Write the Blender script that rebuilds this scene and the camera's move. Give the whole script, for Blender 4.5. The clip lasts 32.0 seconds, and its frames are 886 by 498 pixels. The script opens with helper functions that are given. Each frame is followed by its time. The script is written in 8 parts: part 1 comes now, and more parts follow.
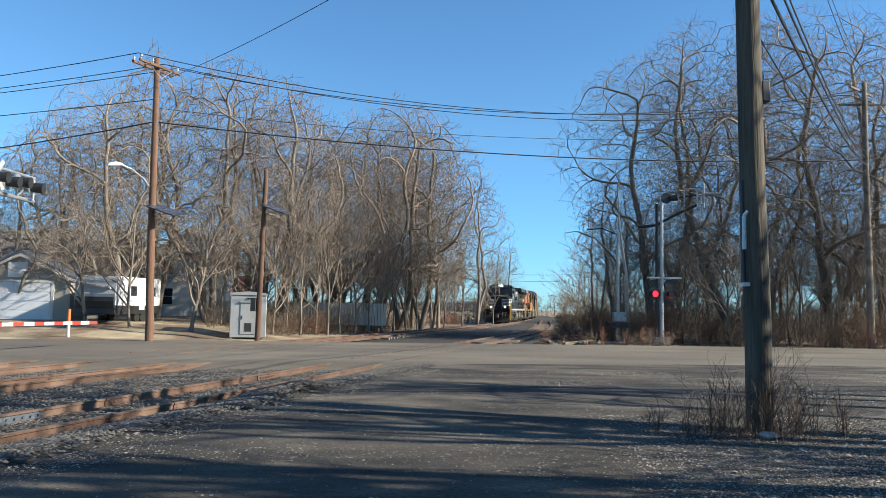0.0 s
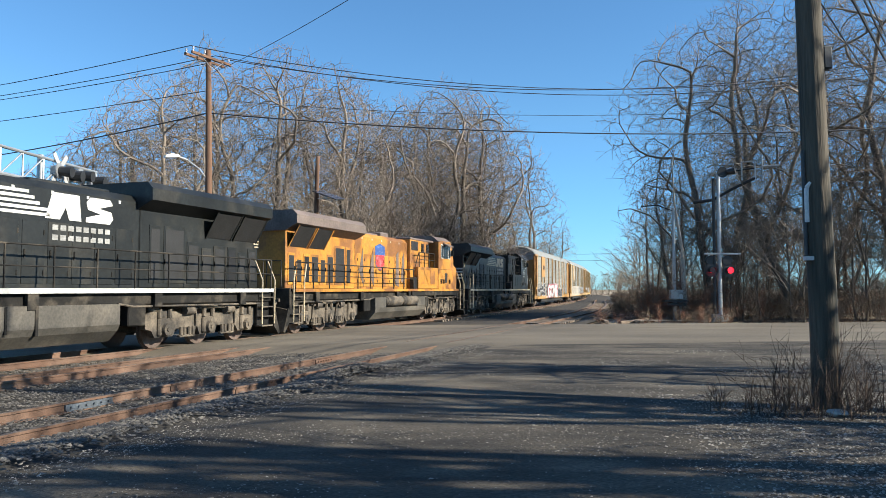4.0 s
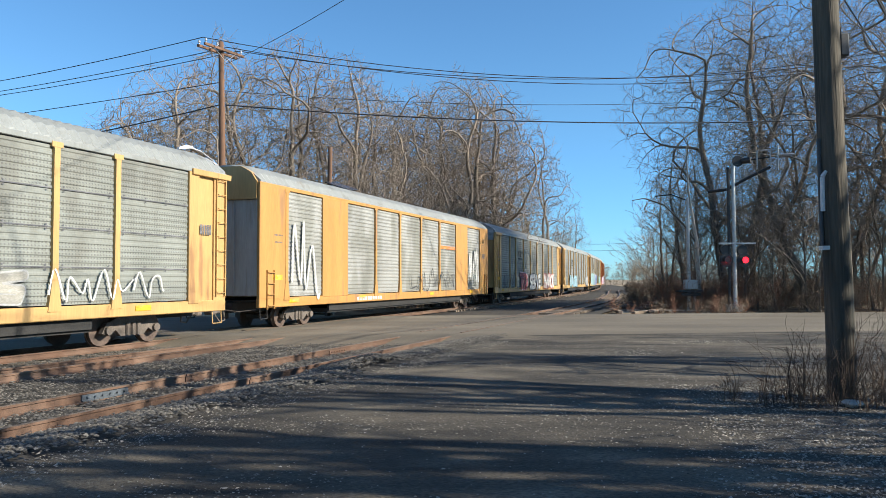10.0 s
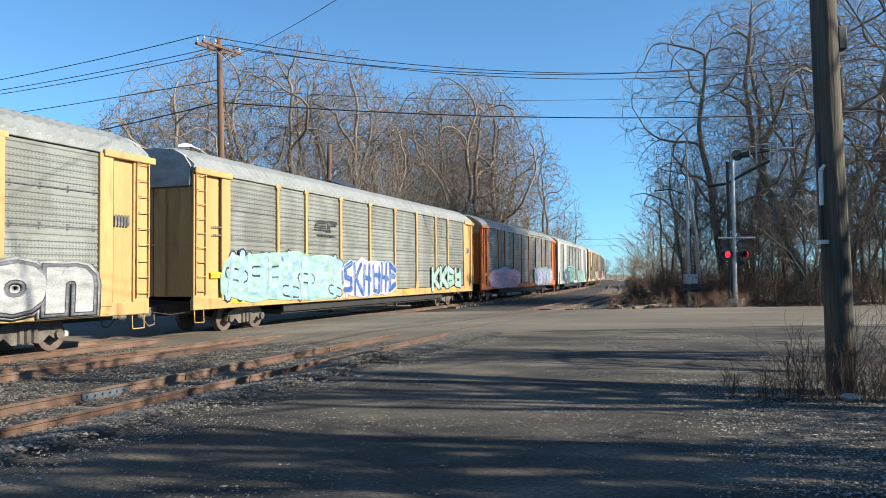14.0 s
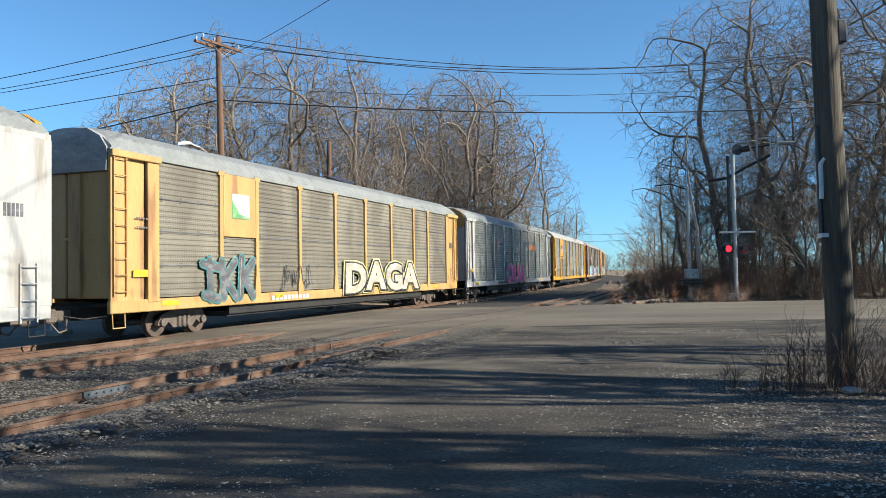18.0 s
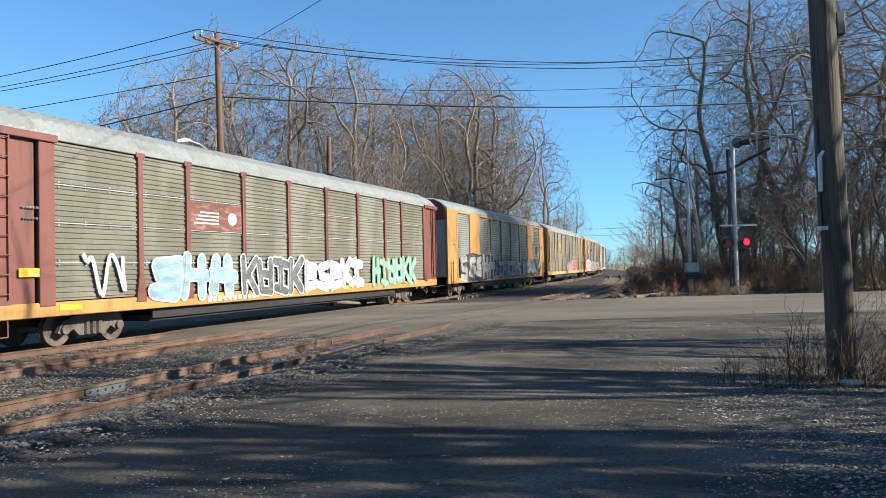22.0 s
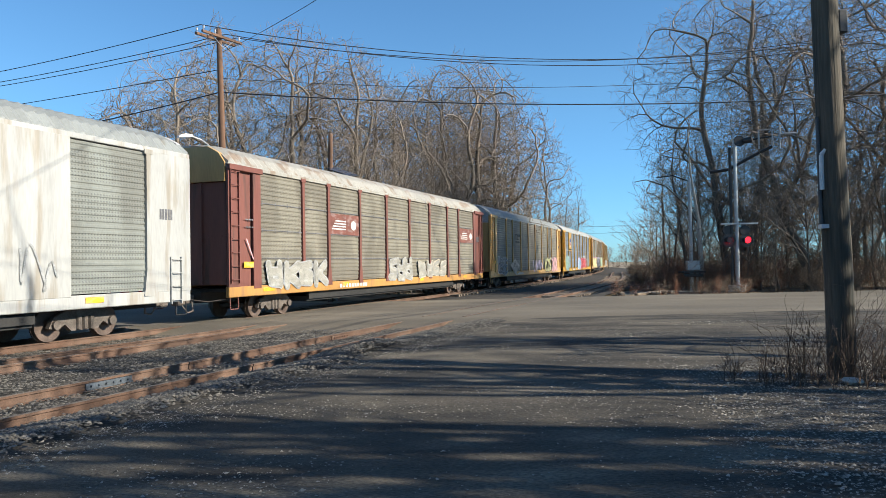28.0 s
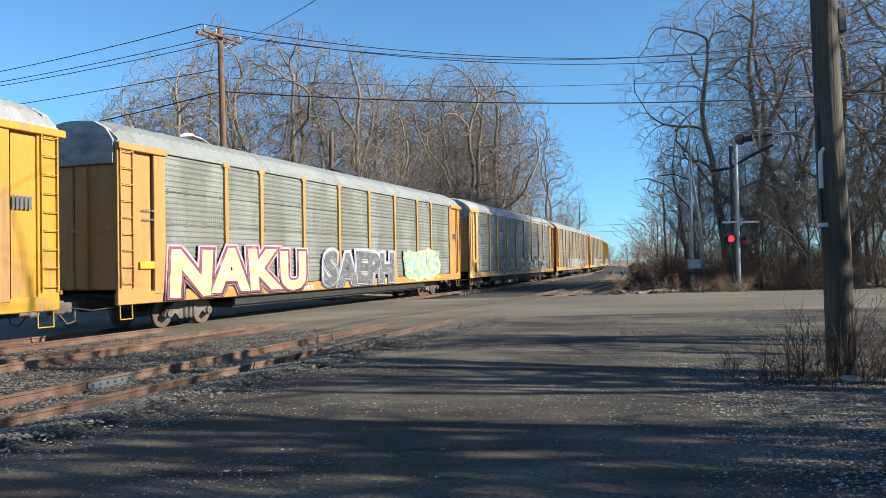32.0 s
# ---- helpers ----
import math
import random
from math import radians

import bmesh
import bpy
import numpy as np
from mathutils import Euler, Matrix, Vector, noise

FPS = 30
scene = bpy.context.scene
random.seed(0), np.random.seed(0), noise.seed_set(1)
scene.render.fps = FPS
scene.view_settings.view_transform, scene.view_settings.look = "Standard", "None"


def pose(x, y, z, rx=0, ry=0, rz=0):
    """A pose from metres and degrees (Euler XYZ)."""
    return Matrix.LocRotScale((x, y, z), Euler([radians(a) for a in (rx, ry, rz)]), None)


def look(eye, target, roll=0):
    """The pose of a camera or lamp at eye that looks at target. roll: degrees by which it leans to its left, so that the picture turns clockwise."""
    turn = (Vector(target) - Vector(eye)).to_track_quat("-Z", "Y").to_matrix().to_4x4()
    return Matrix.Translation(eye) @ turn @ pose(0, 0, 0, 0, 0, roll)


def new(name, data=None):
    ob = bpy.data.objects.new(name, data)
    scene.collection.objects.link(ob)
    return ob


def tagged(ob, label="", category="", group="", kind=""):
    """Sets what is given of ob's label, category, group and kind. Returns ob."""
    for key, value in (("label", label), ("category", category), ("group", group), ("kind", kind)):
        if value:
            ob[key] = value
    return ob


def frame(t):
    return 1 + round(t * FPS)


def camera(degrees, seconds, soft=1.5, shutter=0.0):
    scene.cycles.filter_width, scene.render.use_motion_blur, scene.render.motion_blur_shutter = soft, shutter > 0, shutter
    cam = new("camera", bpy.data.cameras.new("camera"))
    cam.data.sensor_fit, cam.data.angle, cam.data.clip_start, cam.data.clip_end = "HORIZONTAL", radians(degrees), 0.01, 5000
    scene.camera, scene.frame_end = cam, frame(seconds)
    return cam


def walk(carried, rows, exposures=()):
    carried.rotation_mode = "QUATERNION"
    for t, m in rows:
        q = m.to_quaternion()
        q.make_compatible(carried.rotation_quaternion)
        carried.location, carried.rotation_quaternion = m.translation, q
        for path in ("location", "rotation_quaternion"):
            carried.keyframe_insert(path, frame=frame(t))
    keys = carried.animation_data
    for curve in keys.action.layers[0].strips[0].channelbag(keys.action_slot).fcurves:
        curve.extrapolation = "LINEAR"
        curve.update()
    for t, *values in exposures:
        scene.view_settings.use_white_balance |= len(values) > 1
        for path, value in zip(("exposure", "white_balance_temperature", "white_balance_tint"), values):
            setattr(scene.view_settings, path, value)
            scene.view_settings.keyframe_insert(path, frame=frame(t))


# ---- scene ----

cam = camera(60.29, 32.0, soft=0.5, shutter=0.0)
EYE = Vector((0.0, 0.0, 1.792))


def aim(yaw, pitch, roll, dx=0.0, dy=0.0, dz=0.0):
    """Camera pose: degrees to the right, up and of lean, and its small sway in metres."""
    a, b = radians(yaw), radians(pitch)
    eye = EYE + Vector((dx, dy, dz))
    return look(eye, eye + Vector((math.sin(a) * math.cos(b), math.cos(a) * math.cos(b), math.sin(b))), roll)


walk(cam, [
    (0, aim(4.81, 4.42, 1.22, 0.011, 0.005, -0.011)),
    (0.5, aim(4.82, 4.42, 0.86, 0.006, -0.012, 0.002)),
    (1, aim(4.77, 4.44, 0.49, 0.009, 0.005, -0.009)),
    (1.5, aim(4.32, 4.46, -0.00, 0.011, 0.013, -0.003)),
    (2, aim(4.07, 4.28, -0.49, 0.015, 0.026, -0.006)),
    (2.5, aim(3.32, 4.16, -0.44, 0.017, 0.022, -0.004)),
    (3, aim(2.19, 4.00, -0.08, -0.002, 0.026, -0.011)),
    (3.5, aim(1.45, 3.52, -0.03, -0.004, 0.022, -0.012)),
    (5.5, aim(0.17, 2.28, 0.04, -0.018, 0.031, -0.009)),
    (6, aim(0.10, 2.29, -0.08, -0.012, 0.029, -0.005)),
    (6.5, aim(0.03, 2.29, -0.12, -0.004, 0.030, -0.004)),
    (7, aim(0.02, 2.29, -0.10, -0.002, 0.023, -0.009)),
    (7.5, aim(0.01, 2.30, -0.11, -0.002, 0.002, -0.001)),
    (8, aim(0.01, 2.30, -0.11, -0.002, 0.002, -0.001)),
    (8.5, aim(0.01, 2.31, -0.12, -0.001, -0.000, -0.006)),
    (9, aim(0.00, 2.30, -0.13, -0.001, -0.001, -0.000)),
    (9.5, aim(0.00, 2.30, -0.11, -0.002, 0.004, -0.001)),
    (10, aim(-0.05, 2.31, -0.14, 0.007, 0.033, -0.009)),
    (10.5, aim(0.00, 2.32, -0.15, -0.002, 0.012, -0.014)),
    (11, aim(-0.02, 2.16, -0.17, 0.004, 0.007, -0.006)),
    (11.5, aim(-0.02, 2.16, -0.15, 0.002, 0.028, -0.011)),
    (12, aim(-0.04, 2.13, -0.19, 0.009, 0.022, -0.003)),
    (12.5, aim(-0.05, 2.15, -0.21, 0.024, 0.021, -0.005)),
    (13, aim(-0.05, 2.13, -0.28, 0.016, 0.016, 0.002)),
    (13.5, aim(-0.07, 2.03, -0.36, 0.025, 0.034, -0.003)),
    (14, aim(-0.07, 2.02, -0.53, 0.031, 0.031, -0.001)),
    (14.5, aim(-0.07, 2.02, -0.53, 0.031, 0.031, -0.001)),
    (16.5, aim(-0.11, 1.89, -0.85, 0.040, 0.016, -0.011)),
    (17, aim(-0.12, 1.83, -0.85, 0.039, 0.029, -0.016)),
    (17.5, aim(-0.13, 1.79, -0.88, 0.041, 0.035, -0.009)),
    (18, aim(-0.13, 1.75, -0.89, 0.042, 0.036, -0.010)),
    (18.5, aim(-0.13, 1.70, -0.89, 0.035, 0.026, -0.012)),
    (19, aim(-0.14, 1.53, -0.90, 0.034, 0.030, -0.013)),
    (19.5, aim(-0.14, 1.39, -0.92, 0.029, 0.041, -0.011)),
    (20, aim(-0.18, 1.38, -0.94, 0.038, 0.037, -0.008)),
    (20.5, aim(-0.16, 1.38, -0.91, 0.041, 0.029, -0.009)),
    (21, aim(-0.17, 1.38, -1.11, 0.054, 0.019, -0.007)),
    (21.5, aim(-0.16, 1.40, -1.26, 0.049, 0.018, -0.011)),
    (22, aim(-0.19, 1.40, -1.28, 0.059, 0.022, -0.009)),
    (22.5, aim(-0.19, 1.41, -1.27, 0.058, 0.021, -0.011)),
    (23, aim(-0.19, 1.42, -1.28, 0.057, 0.028, -0.015)),
    (23.5, aim(-0.20, 1.43, -1.31, 0.057, 0.025, -0.016)),
    (24, aim(-0.21, 1.44, -1.33, 0.063, 0.029, -0.019)),
    (24.5, aim(-0.21, 1.44, -1.33, 0.063, 0.029, -0.019)),
    (25, aim(-0.21, 1.44, -1.33, 0.058, 0.018, -0.016)),
    (25.5, aim(-0.22, 1.45, -1.33, 0.066, 0.030, -0.019)),
    (27.5, aim(-0.31, 1.35, -0.96, 0.076, 0.060, -0.021)),
    (28, aim(-0.29, 1.17, -0.99, 0.066, 0.018, -0.019)),
    (28.5, aim(-0.29, 1.14, -0.98, 0.058, 0.018, -0.021)),
    (29, aim(-0.32, 1.06, -0.99, 0.065, 0.029, -0.025)),
    (29.5, aim(-0.31, 1.06, -1.00, 0.061, 0.016, -0.020)),
    (30, aim(-0.30, 1.07, -1.01, 0.065, 0.004, -0.019)),
    (30.5, aim(-0.33, 1.05, -1.00, 0.070, 0.011, -0.016)),
    (31, aim(-0.33, 1.07, -1.04, 0.073, 0.007, -0.018)),
    (31.5, aim(-0.32, 1.07, -1.05, 0.077, -0.006, -0.016)),
    (32, aim(-0.39, 1.08, -1.06, 0.085, -0.020, -0.017)),
], exposures=((0, 1.08), (9.8, 1.04), (11, 0.85), (12, 1.04), (13, 1.08), (14.5, 1.06), (16.8, 0.89), (18.2, 0.96), (20, 1.05), (26, 1.04), (27.8, 0.92), (29, 1.03), (32, 1.03)))

# ---- world and sun ----
SUN_AZ, SUN_EL = 104.0, 27.0
world = bpy.data.worlds.new("world")
scene.world = world
world.use_nodes = True
wn = world.node_tree.nodes
sky = wn.new("ShaderNodeTexSky")
sky.sky_type = "NISHITA"
sky.sun_disc = False
sky.sun_elevation, sky.sun_rotation = radians(SUN_EL), radians(SUN_AZ)
sky.altitude, sky.air_density, sky.dust_density, sky.ozone_density = 0.0, 1.0, 0.0, 5.0
wn["Background"].inputs["Strength"].default_value = 0.087
tint = wn.new("ShaderNodeMix")
tint.data_type, tint.blend_type = "RGBA", "MULTIPLY"
tint.inputs["Factor"].default_value, tint.inputs[7].default_value = 1.0, (0.79, 0.985, 1.06, 1)
rise, split, ease, shade = wn.new("ShaderNodeTexCoord"), wn.new("ShaderNodeSeparateXYZ"), wn.new("ShaderNodeMapRange"), wn.new("ShaderNodeMix")
shade.data_type = "RGBA"
ease.inputs[2].default_value = 0.22
shade.inputs[6].default_value, shade.inputs[7].default_value = (0.43, 0.81, 1.20, 1), (0.735, 0.995, 1.07, 1)
world.node_tree.links.new(rise.outputs["Generated"], split.inputs[0])
world.node_tree.links.new(split.outputs["Z"], ease.inputs[0])
world.node_tree.links.new(ease.outputs[0], shade.inputs["Factor"])
world.node_tree.links.new(shade.outputs[2], tint.inputs[7])
world.node_tree.links.new(sky.outputs["Color"], tint.inputs[6])
world.node_tree.links.new(tint.outputs[2], wn["Background"].inputs["Color"])

sun = new("sun", bpy.data.lights.new("sun", "SUN"))
sun.data.energy, sun.data.angle, sun.data.color = 5.0, radians(0.53), (1.0, 0.935, 0.80)
a, b = radians(SUN_AZ), radians(SUN_EL)
TO_SUN = Vector((math.sin(a) * math.cos(b), math.cos(a) * math.cos(b), math.sin(b)))
sun.matrix_world = look(TO_SUN * 100, (0, 0, 0))


# ---- materials ----
def surface(name, colour, rough=0.75, metal=0.0, vary=0.3, scale=1.5, grain=30.0, bump=0.15, colour2=None, patch=0.0,
            patch_scale=0.6, spread=0.0, emit=None, stretch=(1, 1, 1), spec=0.5):
    """A node material: colour broken up at two scales, patches of a second colour, and fine relief."""
    m = bpy.data.materials.new(name)
    m.use_nodes = True
    n, l = m.node_tree.nodes, m.node_tree.links
    bsdf = n["Principled BSDF"]
    bsdf.inputs["Roughness"].default_value, bsdf.inputs["Metallic"].default_value = rough, metal
    bsdf.inputs["Specular IOR Level"].default_value = spec
    tex, info = n.new("ShaderNodeTexCoord"), n.new("ShaderNodeObjectInfo")
    shift = n.new("ShaderNodeVectorMath")
    shift.operation = "MULTIPLY_ADD"
    shift.inputs[1].default_value = (37.0, 23.0, 11.0)
    l.new(info.outputs["Random"], shift.inputs[0])
    squash = n.new("ShaderNodeVectorMath")
    squash.operation = "MULTIPLY"
    squash.inputs[1].default_value = stretch
    l.new(tex.outputs["Object"], squash.inputs[0])
    l.new(squash.outputs[0], shift.inputs[2])

    def noise_at(s, detail=4.0):
        t = n.new("ShaderNodeTexNoise")
        t.inputs["Scale"].default_value, t.inputs["Detail"].default_value = s, detail
        l.new(shift.outputs[0], t.inputs["Vector"])
        return t

    def ramp(src, lo, hi, a, b):
        r = n.new("ShaderNodeMapRange")
        for i, v in zip((1, 2, 3, 4), (lo, hi, a, b)):
            r.inputs[i].default_value = v
        l.new(src, r.inputs[0])
        return r.outputs[0]

    big, small = noise_at(scale), noise_at(grain, 3.0)
    rgb = n.new("ShaderNodeRGB")
    rgb.outputs[0].default_value = (*colour, 1)
    out = rgb.outputs[0]
    if colour2:
        mix = n.new("ShaderNodeMix")
        mix.data_type = "RGBA"
        t = noise_at(patch_scale, 6.0)
        l.new(ramp(t.outputs["Fac"], 0.62 - patch * 0.3, 0.72 - patch * 0.3, 0.0, 1.0), mix.inputs["Factor"])
        l.new(out, mix.inputs[6])
        mix.inputs[7].default_value = (*colour2, 1)
        out = mix.outputs[2]
    hsv = n.new("ShaderNodeHueSaturation")
    v1 = ramp(big.outputs["Fac"], 0.3, 0.7, 1 - vary, 1 + vary)
    v2 = ramp(small.outputs["Fac"], 0.3, 0.7, 1 - vary * 0.7, 1 + vary * 0.7)
    mul = n.new("ShaderNodeMath")
    mul.operation = "MULTIPLY"
    l.new(v1, mul.inputs[0])
    l.new(v2, mul.inputs[1])
    val = mul.outputs[0]
    if spread:
        mul2 = n.new("ShaderNodeMath")
        mul2.operation = "MULTIPLY"
        l.new(val, mul2.inputs[0])
        geo = n.new("ShaderNodeNewGeometry")
        l.new(ramp(geo.outputs["Random Per Island"], 0, 1, 1 - spread, 1 + spread), mul2.inputs[1])
        val = mul2.outputs[0]
    l.new(val, hsv.inputs["Value"])
    l.new(out, hsv.inputs["Color"])
    l.new(hsv.outputs[0], bsdf.inputs["Base Color"])
    if bump:
        bp = n.new("ShaderNodeBump")
        bp.inputs["Strength"].default_value, bp.inputs["Distance"].default_value = bump, 0.02
        l.new(small.outputs["Fac"], bp.inputs["Height"])
        l.new(bp.outputs[0], bsdf.inputs["Normal"])
    if emit:
        bsdf.inputs["Emission Color"].default_value, bsdf.inputs["Emission Strength"].default_value = (*emit[0], 1), emit[1]
    return m


def glassy(name, colour=(0.02, 0.025, 0.03)):
    m = surface(name, colour, rough=0.08, vary=0.1, bump=0.0)
    return m


# ---- mesh helpers ----
class Shape:
    """Collects faces; made into one mesh by part()."""

    def __init__(self):
        self.v, self.f = [], []

    def add(self, verts, faces):
        k = len(self.v)
        self.v += [tuple(p) for p in verts]
        self.f += [tuple(i + k for i in q) for q in faces]
        return self

    def box(self, x0, y0, z0, x1, y1, z1, c=0.0):
        """A box, with its edges cut off by c."""
        if c <= 0:
            v = [(x, y, z) for x in (x0, x1) for y in (y0, y1) for z in (z0, z1)]
            return self.add(v, [(0, 1, 3, 2), (4, 6, 7, 5), (0, 4, 5, 1), (2, 3, 7, 6), (0, 2, 6, 4), (1, 5, 7, 3)])
        bm = bmesh.new()
        bmesh.ops.create_cube(bm, size=1.0)
        for q in bm.verts:
            q.co = ((x0 + x1) / 2 + q.co.x * (x1 - x0), (y0 + y1) / 2 + q.co.y * (y1 - y0), (z0 + z1) / 2 + q.co.z * (z1 - z0))
        bmesh.ops.bevel(bm, geom=bm.edges[:], offset=c, segments=1, affect="EDGES", profile=0.5)
        return self.bm(bm)

    def bm(self, bm):
        bm.verts.index_update()
        self.add([q.co for q in bm.verts], [[q.index for q in g.verts] for g in bm.faces])
        bm.free()
        return self

    def tube(self, p0, p1, r0, r1=None, n=8, caps=True):
        r1 = r0 if r1 is None else r1
        p0, p1 = Vector(p0), Vector(p1)
        w = (p1 - p0).normalized()
        u = w.orthogonal().normalized()
        t = w.cross(u)
        v = []
        for p, r in ((p0, r0), (p1, r1)):
            v += [p + (u * math.cos(2 * math.pi * i / n) + t * math.sin(2 * math.pi * i / n)) * r for i in range(n)]
        f = [(i, (i + 1) % n, n + (i + 1) % n, n + i) for i in range(n)]
        if caps:
            f += [tuple(range(n - 1, -1, -1)), tuple(range(n, 2 * n))]
        return self.add(v, f)

    def bar(self, pts, r, n=6):
        for p, q in zip(pts, pts[1:]):
            self.tube(p, q, r, r, n)
        return self

    def prism(self, outline, axis, lo, hi):
        """A closed outline of 2D points drawn along an axis: 'x' takes (y, z), 'y' takes (x, z), 'z' takes (x, y)."""
        put = {"x": lambda p, h: (h, p[0], p[1]), "y": lambda p, h: (p[0], h, p[1]), "z": lambda p, h: (p[0], p[1], h)}[axis]
        n = len(outline)
        v = [put(p, lo) for p in outline] + [put(p, hi) for p in outline]
        f = [(i, (i + 1) % n, n + (i + 1) % n, n + i) for i in range(n)] + [tuple(range(n - 1, -1, -1)), tuple(range(n, 2 * n))]
        return self.add(v, f)

    def moved(self, m):
        self.v = [tuple(m @ Vector(p)) for p in self.v]
        return self

    def mesh(self, name, smooth=False):
        me = bpy.data.meshes.new(name)
        me.from_pydata(self.v, [], self.f)
        bm = bmesh.new()
        bm.from_mesh(me)
        bmesh.ops.recalc_face_normals(bm, faces=bm.faces[:])
        bm.to_mesh(me)
        bm.free()
        if smooth:
            me.polygons.foreach_set("use_smooth", [True] * len(me.polygons))
        return me


def part(name, shape, material, parent=None, label="", smooth=False):
    """One mesh object, of a Shape or of a ready mesh, under a thing or a part."""
    me = shape.mesh(name, smooth) if isinstance(shape, Shape) else shape
    if material and not me.materials:
        me.materials.append(material)
    ob = new(name, me)
    ob.parent = parent
    if label:
        ob["label"] = label
    return ob


def thing(name, m, label, category, group="", kind=""):
    ob = new(name)
    ob.matrix_basis = m
    ob.empty_display_size = 0.2
    return tagged(ob, label, category, group, kind)


def quick(name, verts, faces, material, smooth=False):
    """A mesh from arrays, with no clean-up."""
    me = bpy.data.meshes.new(name)
    me.from_pydata(verts, [], faces)
    me.materials.append(material)
    if smooth:
        me.polygons.foreach_set("use_smooth", [True] * len(me.polygons))
    return me


# ---- the line of the track ----
TRACK_ANGLE, TRACK_OFF, BEND_AT, BEND = radians(20.23), 16.46, 31.4, 0.00105
ALONG = Vector((math.sin(TRACK_ANGLE), math.cos(TRACK_ANGLE), 0))
LEFT = Vector((-math.cos(TRACK_ANGLE), math.sin(TRACK_ANGLE), 0))


def on_track(s, side=0.0, z=0.0):
    """A place s metres along the main line, side metres to the left of it (seen going away from the camera)."""
    base = LEFT * TRACK_OFF
    if s <= BEND_AT:
        return base + ALONG * s + LEFT * side + Vector((0, 0, z))
    t = BEND * (s - BEND_AT)
    p = base + ALONG * BEND_AT + ALONG * (math.sin(t) / BEND) + LEFT * ((1 - math.cos(t)) / BEND)
    return p + (LEFT * math.cos(t) - ALONG * math.sin(t)) * side + Vector((0, 0, z))


def siding(s):
    """How far the siding's middle lies from the main line's: it draws in towards a switch far off."""
    u = min(max((s - 55.0) / 75.0, 0.0), 1.0)
    return -7.51 + 3.3 * u * u * (3 - 2 * u)

# ---- ground ----
soil = surface("leaf_litter_soil", (0.17, 0.115, 0.07), 0.95, vary=0.45, scale=0.5, grain=12, bump=0.6, colour2=(0.30, 0.24, 0.15), patch=0.6, patch_scale=0.35)
asphalt = surface("worn_asphalt", (0.148, 0.124, 0.090), 0.9, vary=0.28, scale=0.5, grain=26, bump=0.4, colour2=(0.106, 0.088, 0.064), patch=0.6, patch_scale=0.25, stretch=(0.5, 1.6, 1))
lot_mat = surface("gravelly_asphalt", (0.035, 0.029, 0.021), 0.95, vary=0.85, scale=0.9, grain=38, bump=1.0, colour2=(0.074, 0.061, 0.044), patch=0.55, patch_scale=0.5, stretch=(0.6, 1.4, 1))
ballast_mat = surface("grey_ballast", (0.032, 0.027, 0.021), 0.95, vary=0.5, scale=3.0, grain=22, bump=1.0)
stone_mat = surface("ballast_stone", (0.112, 0.101, 0.086), 0.9, vary=0.2, scale=4, grain=40, bump=0.2, spread=0.6)
rust = surface("rusty_rail", (0.092, 0.050, 0.031), 0.8, metal=0.0, vary=0.3, scale=1.2, grain=50, bump=0.25, colour2=(0.13, 0.078, 0.052), patch=0.5, patch_scale=0.9)
rail_head = surface("worn_rail_head", (0.16, 0.118, 0.09), 0.55, metal=0.3, vary=0.25, scale=1.0, grain=50, bump=0.1)
tie_mat = surface("weathered_tie", (0.19, 0.145, 0.105), 0.95, vary=0.4, scale=2, grain=25, bump=0.6)


def sheet(xs, ys, height):
    v = [(x, y, height(x, y)) for y in ys for x in xs]
    w = len(xs)
    return v, [(j * w + i, j * w + i + 1, (j + 1) * w + i + 1, (j + 1) * w + i) for j in range(len(ys) - 1) for i in range(w - 1)]


def ground_height(x, y):
    z = -0.22 + 0.1 * noise.noise(Vector((x * 0.11, y * 0.11, 0))) * min(1.0, max(0.0, y - 30) / 20)
    # a low bank behind the road, on the side of the houses
    if x < -4 and 36 < y < 140:
        z += 0.85 * min(1.0, (-4 - x) / 8) * min(1.0, max(0.0, y - 38.0) / 7)
    return z


steps = [-3000, -1500, -700, -300, -160] + list(range(-120, 121, 5)) + [160, 300, 700, 1500, 3000]
tagged(part("ground", quick("ground", *sheet(steps, steps, ground_height), soil, True), None), "brown soil with dead leaves and dry grass beyond the road", "ground", kind="structure")

# the lot before the tracks, down to the edge of the ballast
def lot_z(x, y):
    return 0.012 * noise.noise(Vector((x * 0.5, y * 0.5, 3)))
vv, ff = [], []
S_ROWS = [-30 + i * 1.0 for i in range(62)]
for s in S_ROWS:
    e = on_track(s, -9.75)
    for i in range(25):
        q = e - LEFT * (i / 24) ** 1.4 * 75
        vv.append((q.x, q.y, lot_z(q.x, q.y) - (0.05 if i == 0 else 0)))
for j in range(len(S_ROWS) - 1):
    for i in range(24):
        ff.append((j * 25 + i, j * 25 + i + 1, (j + 1) * 25 + i + 1, (j + 1) * 25 + i))
tagged(part("pavement", quick("pavement", vv, ff, lot_mat, True), None), "grey asphalt lot strewn with gravel and patches", "pavement", kind="structure")

